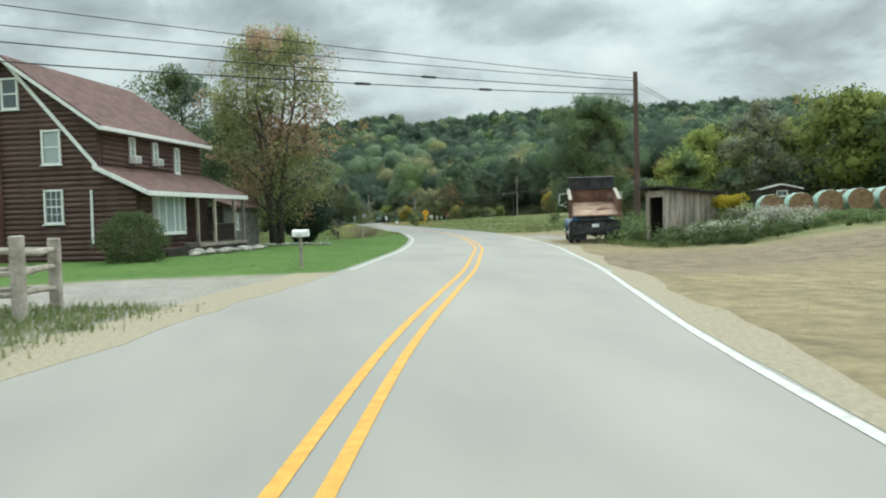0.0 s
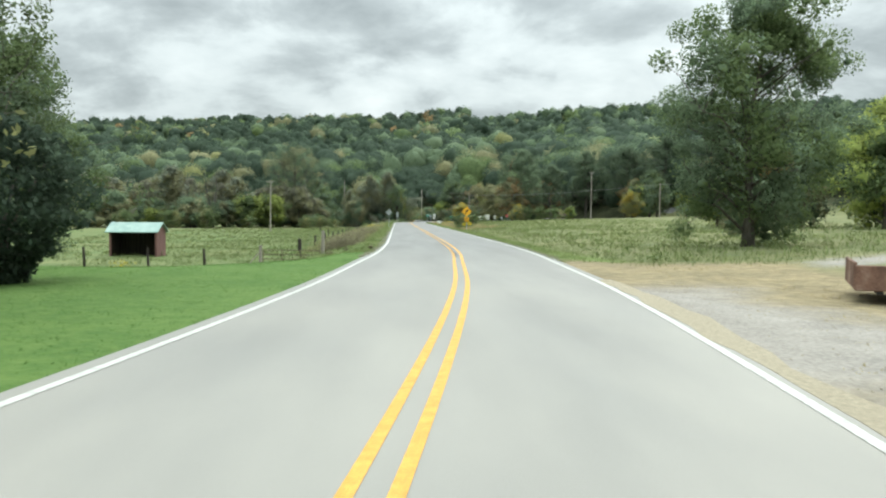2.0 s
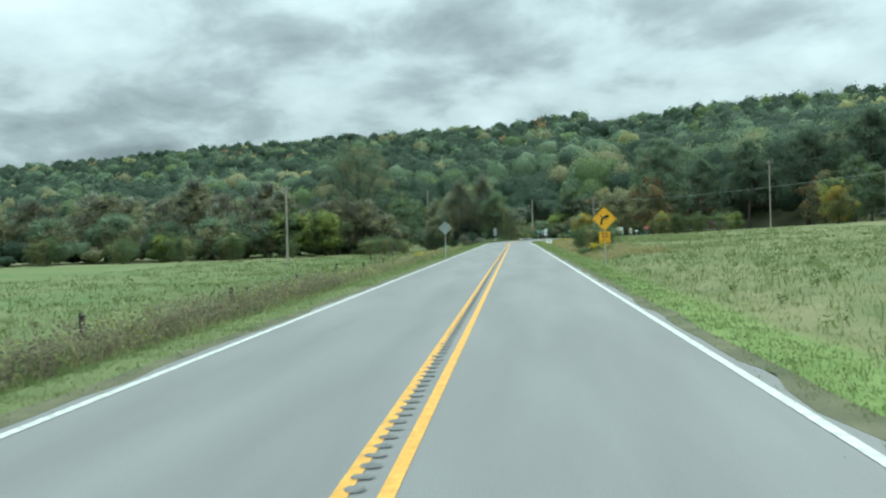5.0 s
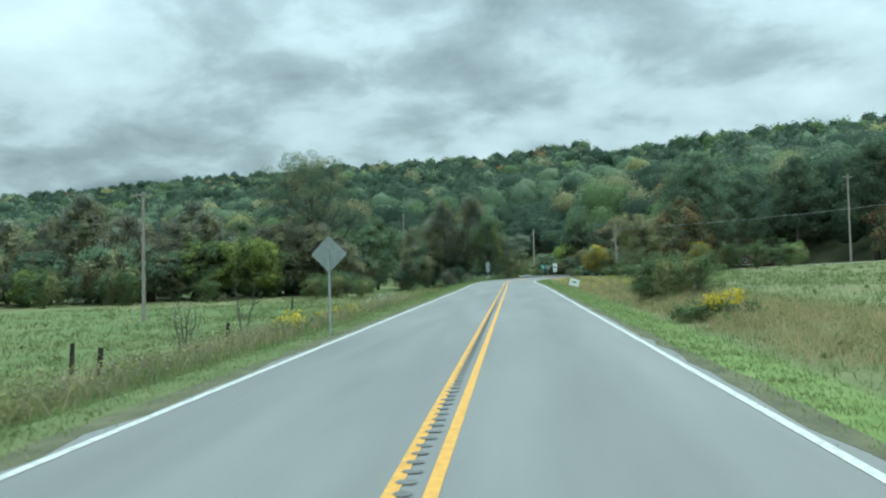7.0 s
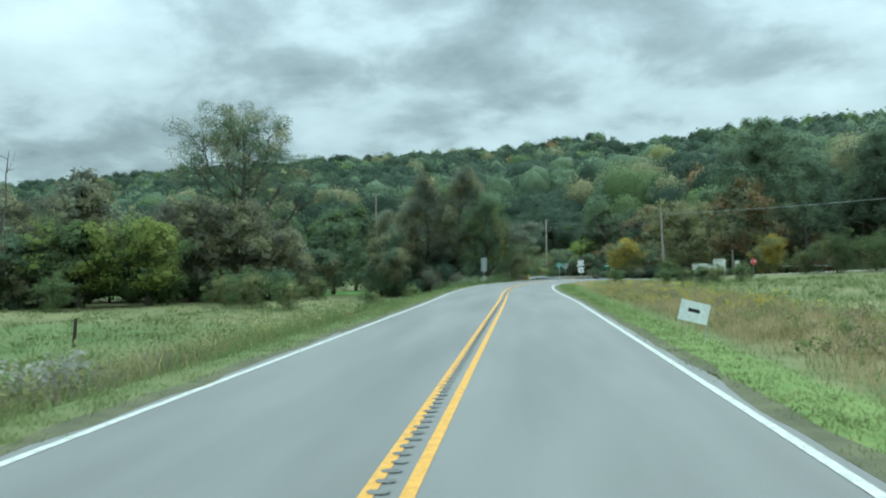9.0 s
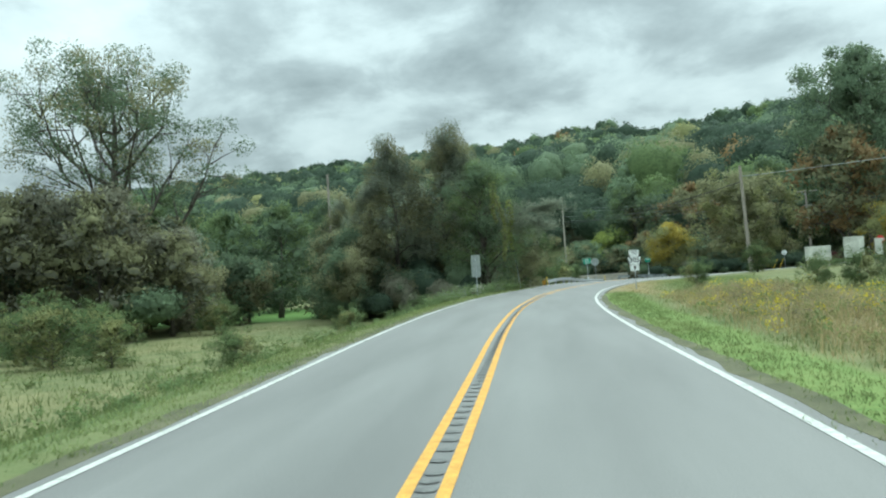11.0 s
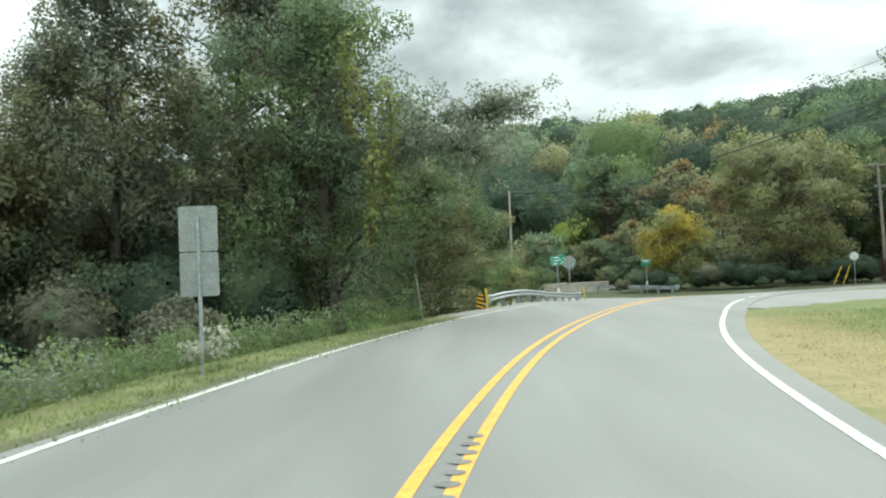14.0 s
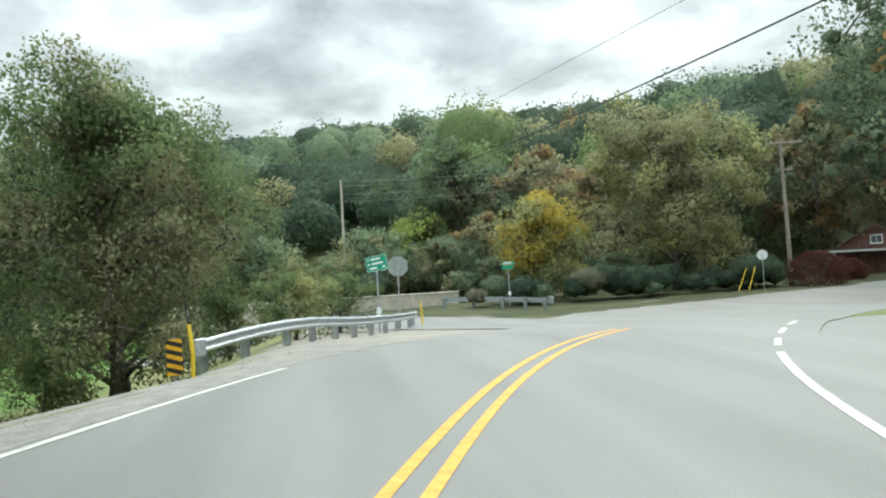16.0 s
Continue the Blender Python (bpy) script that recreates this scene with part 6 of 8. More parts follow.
    part("downspout", rod([(-2.78, -0.13, 3.1), (-2.8, -0.13, 0.75)], 0.06, 8), M["white"], H)
    ch = part("chimney", box(-8.25, -7.2, -0.35, 0.25, -0.3, 8.6, 0.02), M["redwood"], H, "red-brown chimney up the gable wall")
    part("cap", box(-8.32, -7.13, -0.42, 0.32, 8.6, 8.75, 0.02), M["concrete"], ch)


log_house()


def stone_mesh(seed):
    rs = np.random.RandomState(seed)
    bm = bmesh.new()
    bmesh.ops.create_icosphere(bm, subdivisions=2, radius=1.0)
    for v in bm.verts:
        v.co *= 1 + 0.22 * noise.noise(v.co * 1.3 + Vector((seed, 0, 0)))
        v.co.z *= 0.62
    return finish(bm, "edging_stone", M["stone"])


STONES = [stone_mesh(k) for k in range(5)]


def stones(spots, lo, hi, label, group, seed=3):
    r = random.Random(seed)
    for x, y in spots:
        s = r.uniform(lo, hi)
        ob = new("edging_stone", STONES[r.randrange(5)])
        ob.matrix_world = pose(x, y, gz(x, y) + s * 0.28, r.uniform(-10, 10), r.uniform(-10, 10), r.uniform(0, 360)) @ Matrix.Diagonal((s, s * r.uniform(0.6, 1), s * r.uniform(0.6, 0.9), 1))
        tagged(ob, label, "stone", group)


stones([(-17.0 + 0.305 * k * 0.62 + random.Random(k).uniform(-0.15, 0.15), 44.6 + 0.952 * k * 0.62) for k in range(14)], 0.22, 0.42, "pale rough field stone edging the flower bed", "bed edging stones")
stones([(-17.2 + 0.27 * k, 53.6 + 0.17 * k - 0.003 * k * k + 0.1 * math.sin(k * 2.1)) for k in range(24)], 0.12, 0.25, "small pale stone edging the bed under the tree", "tree bed stones", 5)


# ---------------------------------------------------------------- mailbox and split rail fence
def mailbox():
    T = thing("mailbox", -11.82, 33.57, None, -14, "white metal mailbox on a square wooden post", "mailbox")
    part("post", box(-0.05, 0.05, -0.05, 0.05, -0.3, 0.98, 0.008), M["rail_wood"], T)
    part("support", box(-0.1, 0.1, -0.22, 0.22, 0.98, 1.0), M["rail_wood"], T)
    o = [(-0.1, 0.0), (0.1, 0.0), (0.1, 0.13)] + [(0.1 * math.cos(a), 0.13 + 0.09 * math.sin(a)) for a in np.linspace(0.3, math.pi - 0.3, 7)] + [(-0.1, 0.13)]
    bm = prism(o, 0.5, "x", -0.25)
    bmesh.ops.translate(bm, vec=(0, 0, 1.0), verts=bm.verts)
    b = part("body", bm, M["white"], T)
    bm = prism([(p * 1.06, q * 1.04) for p, q in o], 0.015, "x", 0.25)
    bmesh.ops.translate(bm, vec=(0, 0, 0.998), verts=bm.verts)
    part("door", bm, M["white"], b)
    part("flag", box(-0.1, 0.05, -0.125, -0.115, 1.04, 1.07), M["signback"], b)


mailbox()


def rail_fence():
    T = thing("split_rail_fence", -15.85, 22.6, 0.0, 0, "weathered grey split rail fence by the drive", "fence")
    posts = [(0, -0.4, 1.38), (-0.1, 1.55, 1.3), (-2.9, 0.7, 1.3), (-5.8, 0.9, 1.3), (-8.7, 1.0, 1.3)]
    for x, y, h in posts:
        z = gz(-15.85 + x, 22.6 + y)
        part("post", box(x - 0.1, x + 0.1, y - 0.09, y + 0.09, z - 0.3, z + h, 0.025), M["rail_wood"], T)
    rr = random.Random(2)
    for (a, b) in ((0, 1), (0, 2), (1, 2), (2, 3), (3, 4)):
        for hh in (0.42, 0.78, 1.1):
            p, q = posts[a], posts[b]
            pts = [(p[0], p[1], hh + rr.uniform(-0.03, 0.03)), ((p[0] + q[0]) / 2, (p[1] + q[1]) / 2, hh + rr.uniform(-0.06, 0.03)), (q[0], q[1], hh + rr.uniform(-0.05, 0.03))]
            part("rail", rod(pts, [0.045, 0.065, 0.045], 6), M["rail_wood"], T)


rail_fence()


# ---------------------------------------------------------------- dump truck
def wheel(parent, x, y, r, w, out, dual=False):
    prof = [(0.0, r * 0.55), (0.0, r * 0.9), (0.03, r * 0.98), (0.06, r), (w - 0.06, r), (w - 0.03, r * 0.98), (w, r * 0.9), (w, r * 0.55)]
    n = 26
    bm = bmesh.new()
    rings = [[bm.verts.new((p, q * math.cos(a), q * math.sin(a))) for a in (2 * math.pi * k / n for k in range(n))] for p, q in prof]
    for a, b in zip(rings, rings[1:]):
        for k in range(n):
            bm.faces.new((a[k], a[(k + 1) % n], b[(k + 1) % n], b[k]))
    if out < 0:
        bmesh.ops.scale(bm, vec=(-1, 1, 1), verts=bm.verts)
    bmesh.ops.translate(bm, vec=(x, y, r), verts=bm.verts)
    wh = part("wheel", bm, M["tyre"], parent)
    bm = bmesh.new()
    bmesh.ops.create_cone(bm, cap_ends=True, segments=24, radius1=r * 0.70, radius2=r * 0.6, depth=w * 0.5, matrix=Matrix.Translation((x + out * w * 0.78, y, r)) @ pose(0, 0, 0, 0, 90 * out))
    bmesh.ops.create_cone(bm, cap_ends=True, segments=12, radius1=r * 0.2, radius2=r * 0.16, depth=0.16, matrix=Matrix.Translation((x + out * (w + 0.02), y, r)) @ pose(0, 0, 0, 0, 90 * out))
    rim = part("rim", bm, M["rim"], wh)
    bm = bmesh.new()
    for k in range(8):
        a = 2 * math.pi * k / 8
        bmesh.ops.create_cone(bm, cap_ends=True, segments=6, radius1=0.016, radius2=0.016, depth=0.05, matrix=Matrix.Translation((x + out * (w * 0.87 + 0.02), y + r * 0.36 * math.cos(a), r + r * 0.36 * math.sin(a))) @ pose(0, 0, 0, 0, 90))
    part("lug_nuts", bm, M["darksteel"], wh)
    return wh


def dump_truck():
    T = thing("dump_truck", 1.95, 44.85, 0.03, -16, "old blue dump truck with rusty half-raised bed on the shoulder", "truck")
    # chassis
    for x in (-0.45, 0.36):
        part("frame_rail", box(x, x + 0.09, 0.25, 6.5, 0.72, 0.98, 0.01), M["darksteel"], T)
    part("rear_axle", rod([(-0.95, 0.95, 0.5), (0.95, 0.95, 0.5)], 0.09, 10), M["darksteel"], T)
    dif = bmesh.new()
    bmesh.ops.create_uvsphere(dif, u_segments=12, v_segments=8, radius=0.23, matrix=Matrix.Translation((0, 0.95, 0.5)))
    part("differential", dif, M["darksteel"], T, "", True)
    part("front_axle", rod([(-1.05, 5.68, 0.48), (1.05, 5.68, 0.48)], 0.06, 8), M["darksteel"], T)
    for s in (-1, 1):
        wheel(T, s * 1.0, 0.95, 0.5, 0.26, s)
        wheel(T, s * 0.68, 0.95, 0.5, 0.26, s)
        wheel(T, s * 1.0, 5.68, 0.5, 0.27, s)
        part("mudflap", box(min(s * 0.42, s * 1.2), max(s * 0.42, s * 1.2), 0.2, 0.22, 0.14, 1.1, 0.005), M["tyre"], T)
        part("fuel_tank", rod([(s * 0.86, 3.2, 0.72), (s * 0.86, 4.2, 0.72)], 0.25, 16), M["darksteel"], T)
        part("step", box(min(s * 0.72, s * 1.1), max(s * 0.72, s * 1.1), 4.35, 4.85, 0.48, 0.54, 0.01), M["darksteel"], T)
    # rear sill with a hitch plate and number plate left blank
    sill = part("rear_sill", box(-1.12, 1.12, 0.1, 0.17, 0.42, 0.62, 0.01), M["darksteel"], T)
    part("hitch_plate", box(-0.5, 0.5, 0.07, 0.16, 0.5, 0.98, 0.01), M["darksteel"], T)
    part("rear_panel", box(-1.1, 1.1, 0.175, 0.2, 0.62, 1.02, 0.005), M["darksteel"], T)
    part("number_plate", box(-0.16, 0.16, 0.045, 0.055, 0.76, 0.92), M["signwhite"], T, "blank pale number plate")
    for s in (-0.75, 0.75):
        part("tail_lamp", rod([(s, 0.09, 0.86), (s, 0.05, 0.86)], 0.045, 10), M["rust"], T)
    part("pintle", rod([(0, 0.1, 0.55), (0, -0.06, 0.53), (0, -0.1, 0.6)], 0.04, 8), M["darksteel"], T)
    # bed, tilted about its tail hinge
    tilt = Matrix.Translation((0, 0.0, 1.3)) @ Matrix.Rotation(radians(13), 4, "X")

    def bed(name, bm, material, parent=T, label=""):
        bmesh.ops.transform(bm, matrix=tilt, verts=bm.verts)
        return part(name, bm, material, parent, label)

    L_, Wd = 2.95, 1.15
    fl = bed("bed_floor", box(-Wd, Wd, 0, L_, 0, 0.07), M["rustbed"], T, "bare worn steel bed floor with rust")
    bed("debris", prism([(0.1, 0.9), (0.85, 1.2), (0.7, 1.75), (0.35, 1.5)], 0.05, "z", 0.07), M["rust"], fl)
    for s in (-1, 1):
        x0, x1 = sorted((s * Wd, s * (Wd - 0.05)))
        sd = bed("bed_side", box(x0, x1, 0, L_, 0.0, 0.74, 0.005), M["rust"])
        xa, xb = sorted((s * (Wd - 0.06), s * (Wd + 0.12)))
        bed("top_rail", box(xa, xb, 0, L_, 0.70, 0.82, 0.02), M["rail_wood"], sd, "weathered board along the bed side")
        bed("bottom_rail", box(xa, xb, 0, L_, -0.06, 0.08, 0.01), M["rust"], sd)
        for y in (0.02, 0.75, 1.45, 2.15, 2.8):
            bed("rib", prism([(s * Wd, 0.06), (s * (Wd + 0.13), 0.06), (s * (Wd + 0.10), 0.72), (s * Wd, 0.72)], 0.12, "y", y), M["darksteel"], sd)
        bed("corner_post", box(xa, xb, -0.06, 0.1, -0.1, 0.84, 0.01), M["rust"], sd)
    hb = bed("headboard", box(-Wd, Wd, L_, L_ + 0.06, 0, 1.32, 0.005), M["rust"], T, "tall dark headboard of the bed")
    bed("head_cap", box(-Wd - 0.04, Wd + 0.04, L_ - 0.03, L_ + 0.12, 1.3, 1.4, 0.01), M["darksteel"], hb)
    bed("cross_rib", box(-Wd, Wd, L_ - 0.05, L_, 0.76, 0.84, 0.01), M["darksteel"], hb)
    bed("upper_plate", box(-Wd, Wd, L_ - 0.012, L_ - 0.002, 0.84, 1.3), M["darksteel"], hb)
    for y in (0.4, 1.2, 2.0, 2.8):
        bed("crossmember", box(-0.9, 0.9, y, y + 0.1, -0.16, -0.005), M["darksteel"], fl)
    part("hoist", rod([(0, 2.4, 0.85), (0, 1.7, 1.62)], [0.1, 0.07], 12), M["darksteel"], T)
    part("hinge", rod([(-0.8, 0.12, 1.12), (0.8, 0.12, 1.12)], 0.06, 10), M["darksteel"], T)
    for x in (-0.6, 0.5):
        part("hinge_bracket", box(x, x + 0.1, 0.1, 0.35, 0.95, 1.26, 0.01), M["darksteel"], T)
    # cab and bonnet
    side = [(3.45, 0.95), (4.95, 0.95), (5.05, 1.65), (4.72, 2.42), (4.5, 2.55), (3.6, 2.55), (3.45, 2.4)]
    bm = prism(side, 1.9, "x", -0.95)
    bmesh.ops.bevel(bm, geom=list(bm.edges), offset=0.05, segments=2, affect="EDGES")
    cab = part("cab", bm, M["bluecab"], T, "faded blue cab", True)
    for s in (-1, 1):
        x0, x1 = sorted((s * 0.945, s * 0.965))
        part("side_window", prism([(3.75, 1.72), (4.82, 1.72), (4.6, 2.35), (3.75, 2.38)], x1 - x0, "x", x0), M["glass"], cab)
        part("door_seam", prism([(3.66, 1.02), (3.68, 1.02), (3.68, 2.45), (3.66, 2.45)], 0.012, "x", s * 0.955 - 0.006), M["darksteel"], cab)
        part("door_handle", rod([(s * 0.99, 3.78, 1.55), (s * 0.99, 3.95, 1.55)], 0.018, 6), M["steel"], cab)
        # mirror on its tubular arms
        mr = part("mirror", box(s * 1.62 - 0.03, s * 1.62 + 0.03, 3.84, 4.04, 2.05, 2.42, 0.02), M["black"], T)
        part("mirror_glass", box(s * 1.62 - 0.025, s * 1.62 + 0.025, 3.832, 3.84, 2.08, 2.39), M["paleglass"], mr)
        part("mirror_arm", rod([(s * 0.94, 4.4, 2.5), (s * 1.3, 4.1, 2.55), (s * 1.66, 3.94, 2.5), (s * 1.66, 3.94, 1.95), (s * 1.4, 4.1, 1.85), (s * 0.95, 4.45, 1.7)], 0.018, 6), M["white"], mr)
        part("mirror_brace", rod([(s * 1.5, 3.97, 1.9), (s * 0.95, 4.3, 2.45)], 0.014, 6), M["white"], mr)
    part("rear_window", box(-0.5, 0.5, 3.43, 3.448, 1.85, 2.3), M["glass"], cab)
    part("windscreen", prism([(5.045, 1.7), (4.745, 2.38), (4.76, 2.39), (5.06, 1.71)], 1.6, "x", -0.8), M["glass"], cab)
    for s in (-0.6, 0.0, 0.6):
        part("marker_lamp", rod([(s, 4.5, 2.54), (s, 4.5, 2.62)], 0.05, 8), M["ochre"], cab)
    bm = prism([(5.0, 0.95), (6.55, 0.85), (6.6, 1.3), (6.45, 1.58), (5.0, 1.72)], 1.3, "x", -0.65)
    bmesh.ops.bevel(bm, geom=list(bm.edges), offset=0.06, segments=2, affect="EDGES")
    hood = part("bonnet", bm, M["bluecab"], T, "", True)
    part("grille", box(-0.45, 0.45, 6.57, 6.62, 0.8, 1.35, 0.01), M["darksteel"], hood)
    part("bumper", box(-1.15, 1.15, 6.7, 6.8, 0.5, 0.75, 0.02), M["darksteel"], T)
    for s in (-1, 1):
        bm = bmesh.new()
        x0, x1 = sorted((s * 0.62, s * 1.32))
        arc = [(5.68 + 0.68 * math.cos(a), 0.58 + 0.62 * math.sin(a)) for a in np.linspace(0.15, math.pi - 0.1, 9)]
        inner = [(5.68 + 0.60 * math.cos(a), 0.58 + 0.54 * math.sin(a)) for a in np.linspace(math.pi - 0.1, 0.15, 9)]
        prism(arc + inner, x1 - x0, "x", x0, bm)
        part("fender", bm, M["fender"], T, "dull blue-grey front fender", True)
        part("headlamp", rod([(s * 0.85, 6.3, 0.95), (s * 0.85, 6.42, 0.95)], 0.12, 12), M["paleglass"], T)


dump_truck()


# ---------------------------------------------------------------- board shed, bales, yard things
def board_shed():
    T = thing("shed", 3.75, 40.95, None, 14, "small leaning shed of weathered grey vertical boards with an open doorway", "shed")
    Lx, Ly = 3.0, 1.35
    top = lambda x: 2.5 - x * 0.09
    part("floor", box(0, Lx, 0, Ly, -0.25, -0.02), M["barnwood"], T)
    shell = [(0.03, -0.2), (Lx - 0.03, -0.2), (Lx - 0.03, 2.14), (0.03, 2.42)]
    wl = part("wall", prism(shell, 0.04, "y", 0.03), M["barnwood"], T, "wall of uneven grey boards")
    r = random.Random(8)
    x = 0.0
    while x < Lx - 0.05:
        w = r.uniform(0.13, 0.22)
        d = r.uniform(0, 0.02)
        part("board", prism([(x, -0.2), (min(x + w, Lx), -0.2), (min(x + w, Lx), top(x + w) - 0.05), (x, top(x) - 0.05)], 0.022, "y", -d), M["greyboard"], wl)
        x += w + r.uniform(0.004, 0.02)
    bk = part("wall", prism(shell, 0.04, "y", Ly - 0.07), M["barnwood"], T)
    sd = part("wall", box(Lx - 0.06, Lx - 0.02, 0.08, Ly - 0.08, -0.2, 2.13), M["greyboard"], T)
    # front with the doorway
    fr = part("wall", box(0.0, 0.04, 1.15, Ly, -0.2, 2.35), M["greyboard"], T)
    part("post", box(-0.05, 0.05, 0.0, 0.1, -0.2, 2.45, 0.008), M["rail_wood"], T)
    part("post", box(-0.05, 0.05, 1.05, 1.15, -0.2, 2.45, 0.008), M["rail_wood"], T)
    part("lintel", box(-0.05, 0.05, 0.1, 1.05, 2.12, 2.42, 0.008), M["rail_wood"], T)
    rf = part("roof", prism([(-0.35, 2.56), (Lx + 0.25, 2.24), (Lx + 0.25, 2.29), (-0.35, 2.61)], Ly + 0.5, "y", -0.25), M["darksteel"], T, "low-pitched dark roof")
    for k in range(5):
        y = -0.2 + k * 0.38
        part("rafter", prism([(-0.3, 2.475), (Lx + 0.2, 2.16), (Lx + 0.2, 2.235), (-0.3, 2.55)], 0.06, "y", y), M["barnwood"], rf)


board_shed()


def hay_bale(x, y, turn, first=None):
    if first:
        return copy_thing(first, pose(x, y, gz(x, y) - 0.03, 0, 0, turn))
    T = thing("hay_bale", x, y, gz(x, y) - 0.03, turn, "round hay bale netted in pale green wrap, lying in a row", "hay bale", "row of hay bales")
    n, r, l = 28, 0.8, 1.5
    bm = bmesh.new()
    rows = [(0.0, r * 0.985), (0.05, r), (l - 0.05, r), (l, r * 0.985)]
    rings = [[bm.verts.new((q * math.cos(a), p, r + q * math.sin(a))) for a in (2 * math.pi * k / n for k in range(n))] for p, q in rows]
    for a, b in zip(rings, rings[1:]):
        for k in range(n):
            bm.faces.new((a[k], a[(k + 1) % n], b[(k + 1) % n], b[k]))
    part("wrap", bm, M["wrap"], T, "pale green net wrap", True)
    bm = bmesh.new()
    rr = np.random.RandomState(4)
    prev = None
    for i, q in enumerate(np.linspace(0.02, r * 0.98, 9)):
        ring = [bm.verts.new((q * math.cos(a), -0.02 + rr.uniform(-0.025, 0.02), r + q * math.sin(a))) for a in (2 * math.pi * k / n for k in range(n))]
        if prev:
            for k in range(n):
                bm.faces.new((prev[k], prev[(k + 1) % n], ring[(k + 1) % n], ring[k]))
        else:
            bm.faces.new(ring)
        prev = ring
    part("end_face", bm, M["hay"], T, "brown spiralled hay end")
    bm = bmesh.new()
    for k in range(3):
        y0 = 0.2 + k * 0.5
        rod([((r + 0.006) * math.cos(a), y0, r + (r + 0.006) * math.sin(a)) for a in np.linspace(0, 2 * math.pi, 25)], 0.012, 4, bm)
    part("twine", bm, M["wire"], T)
    return T


first = hay_bale(18.0, 55.6, -20)
for i, (x, y) in enumerate([(19.75, 55.1), (21.5, 54.6), (23.3, 54.1), (25.15, 53.6), (27.0, 53.1), (28.8, 52.6), (30.6, 52.1), (24.0, 56.3), (26.0, 55.8), (28.0, 55.3), (30.0, 54.8)]):
    hay_bale(x, y, -20 + rnd.uniform(-6, 6), first)


def far_shed():
    T = thing("farm_building", 41.2, 91, None, -20, "low white-trimmed grey farm building beyond the bales", "building")
    part("wall", prism([(-2.2, -0.5), (2.2, -0.5), (2.2, 2.55), (0, 3.1), (-2.2, 2.55)], 5, "y", 0), M["barnwood"], T)
    for s in (-1, 1):
        part("roof", prism([(0, 3.13), (s * 2.4, 2.53), (s * 2.4, 2.61), (0, 3.21)], 5.6, "y", -0.3), M["signback"], T)
        part("trim_board", prism([(0, 3.2), (s * 2.4, 2.6), (s * 2.4, 2.48), (0, 3.06)], 0.05, "y", -0.36), M["white"], T)
    window(T, -0.5, 0.7, 1.7, 2.4, -0.07, "front", (2, 1))


far_shed()


def red_wreck():
    """A stripped red truck body lying in the grass of the yard."""
    T = thing("scrap_truck_body", 7.6, 61.0, None, 62, "stripped rusty red truck bed lying in the grass", "scrap")
    part("bed_floor", box(-1.3, 1.3, -0.8, 0.8, 0.42, 0.5, 0.01), M["rust"], T)
    for y in (-0.8, 0.74):
        part("side_panel", box(-1.3, 1.3, y, y + 0.06, 0.3, 0.86, 0.02), M["redsign"] if y < 0 else M["rust"], T, "faded red side panel" if y < 0 else "")
    part("tailgate", box(-1.36, -1.3, -0.78, 0.78, 0.28, 0.8, 0.02), M["rust"], T)
    g = part("grille", box(-0.6, 0.3, -0.86, -0.8, 0.4, 0.72, 0.01), M["darksteel"], T)
    for k in range(5):
        part("slat", box(-0.56, 0.26, -0.885, -0.862, 0.43 + k * 0.058, 0.455 + k * 0.058), M["steel"], g)
    part("bumper", box(-1.2, 1.2, -0.98, -0.9, 0.22, 0.34, 0.02), M["steel"], T)
    part("frame_rail", box(-1.2, 1.2, -0.35, -0.25, 0.2, 0.42), M["darksteel"], T)
    part("frame_rail", box(-1.2, 1.2, 0.25, 0.35, 0.2, 0.42), M["darksteel"], T)
    part("cover", box(-0.9, 0.2, -0.6, 0.4, 0.5, 0.58, 0.02), M["concrete"], T)
    for s in (-0.8, 0.62):
        wheel(T, s, -0.62, 0.3, 0.2, 1 if s > 0 else -1)


red_wreck()


def barn():
    T = thing("field_shelter", -24.2, 102.7, -1.75, 2.5, "small open-fronted field shelter with a green metal roof", "shed")
    Lx, Ly = 3.4, 2.6
    part("wall", box(0.0, Lx, Ly - 0.06, Ly, -0.2, 2.1), M["barnwood"], T)
    part("wall", box(0.0, 0.06, 0.05, Ly - 0.06, -0.2, 2.15), M["barnwood"], T)
    w = part("wall", prism([(0.05, -0.2), (Ly - 0.06, -0.2), (Ly - 0.06, 2.1), (Ly * 0.45, 2.62), (0.05, 2.15)], 0.05, "x", Lx - 0.06), M["redwood"], T, "reddish weathered side wall")
    for k in range(12):
        y = 0.06 + k * 0.205
        zt = 2.15 + (y / (Ly * 0.45)) * 0.42 if y < Ly * 0.45 else 2.6 - (y - Ly * 0.45) * 0.36
        part("board", box(Lx - 0.008, Lx + 0.014, y, y + 0.19, -0.2, zt - 0.04), M["redwood"], w)
    for x in (0.0, Lx - 0.14):
        part("post", box(x, x + 0.14, 0.0, 0.14, -0.2, 2.15, 0.01), M["redwood"], T)
    part("header", box(0.14, Lx - 0.14, 0.02, 0.1, 1.98, 2.14), M["barnwood"], T)
    for a, b in ((-0.35, Ly * 0.45), (Ly + 0.25, Ly * 0.45)):
        rf = part("roof", prism([(a, 2.02 if a < 0 else 2.0), (b, 2.72), (b, 2.78), (a, 2.08 if a < 0 else 2.06)], Lx + 0.4, "x", -0.2), M["greenroof"], T)
        bm = bmesh.new()
        for k in range(13):
            rod([(-0.18 + k * 0.31, a, 2.085), (-0.18 + k * 0.31, b, 2.785)], 0.018, 4, bm)
        part("seam", bm, M["greenroof"], rf)


barn()


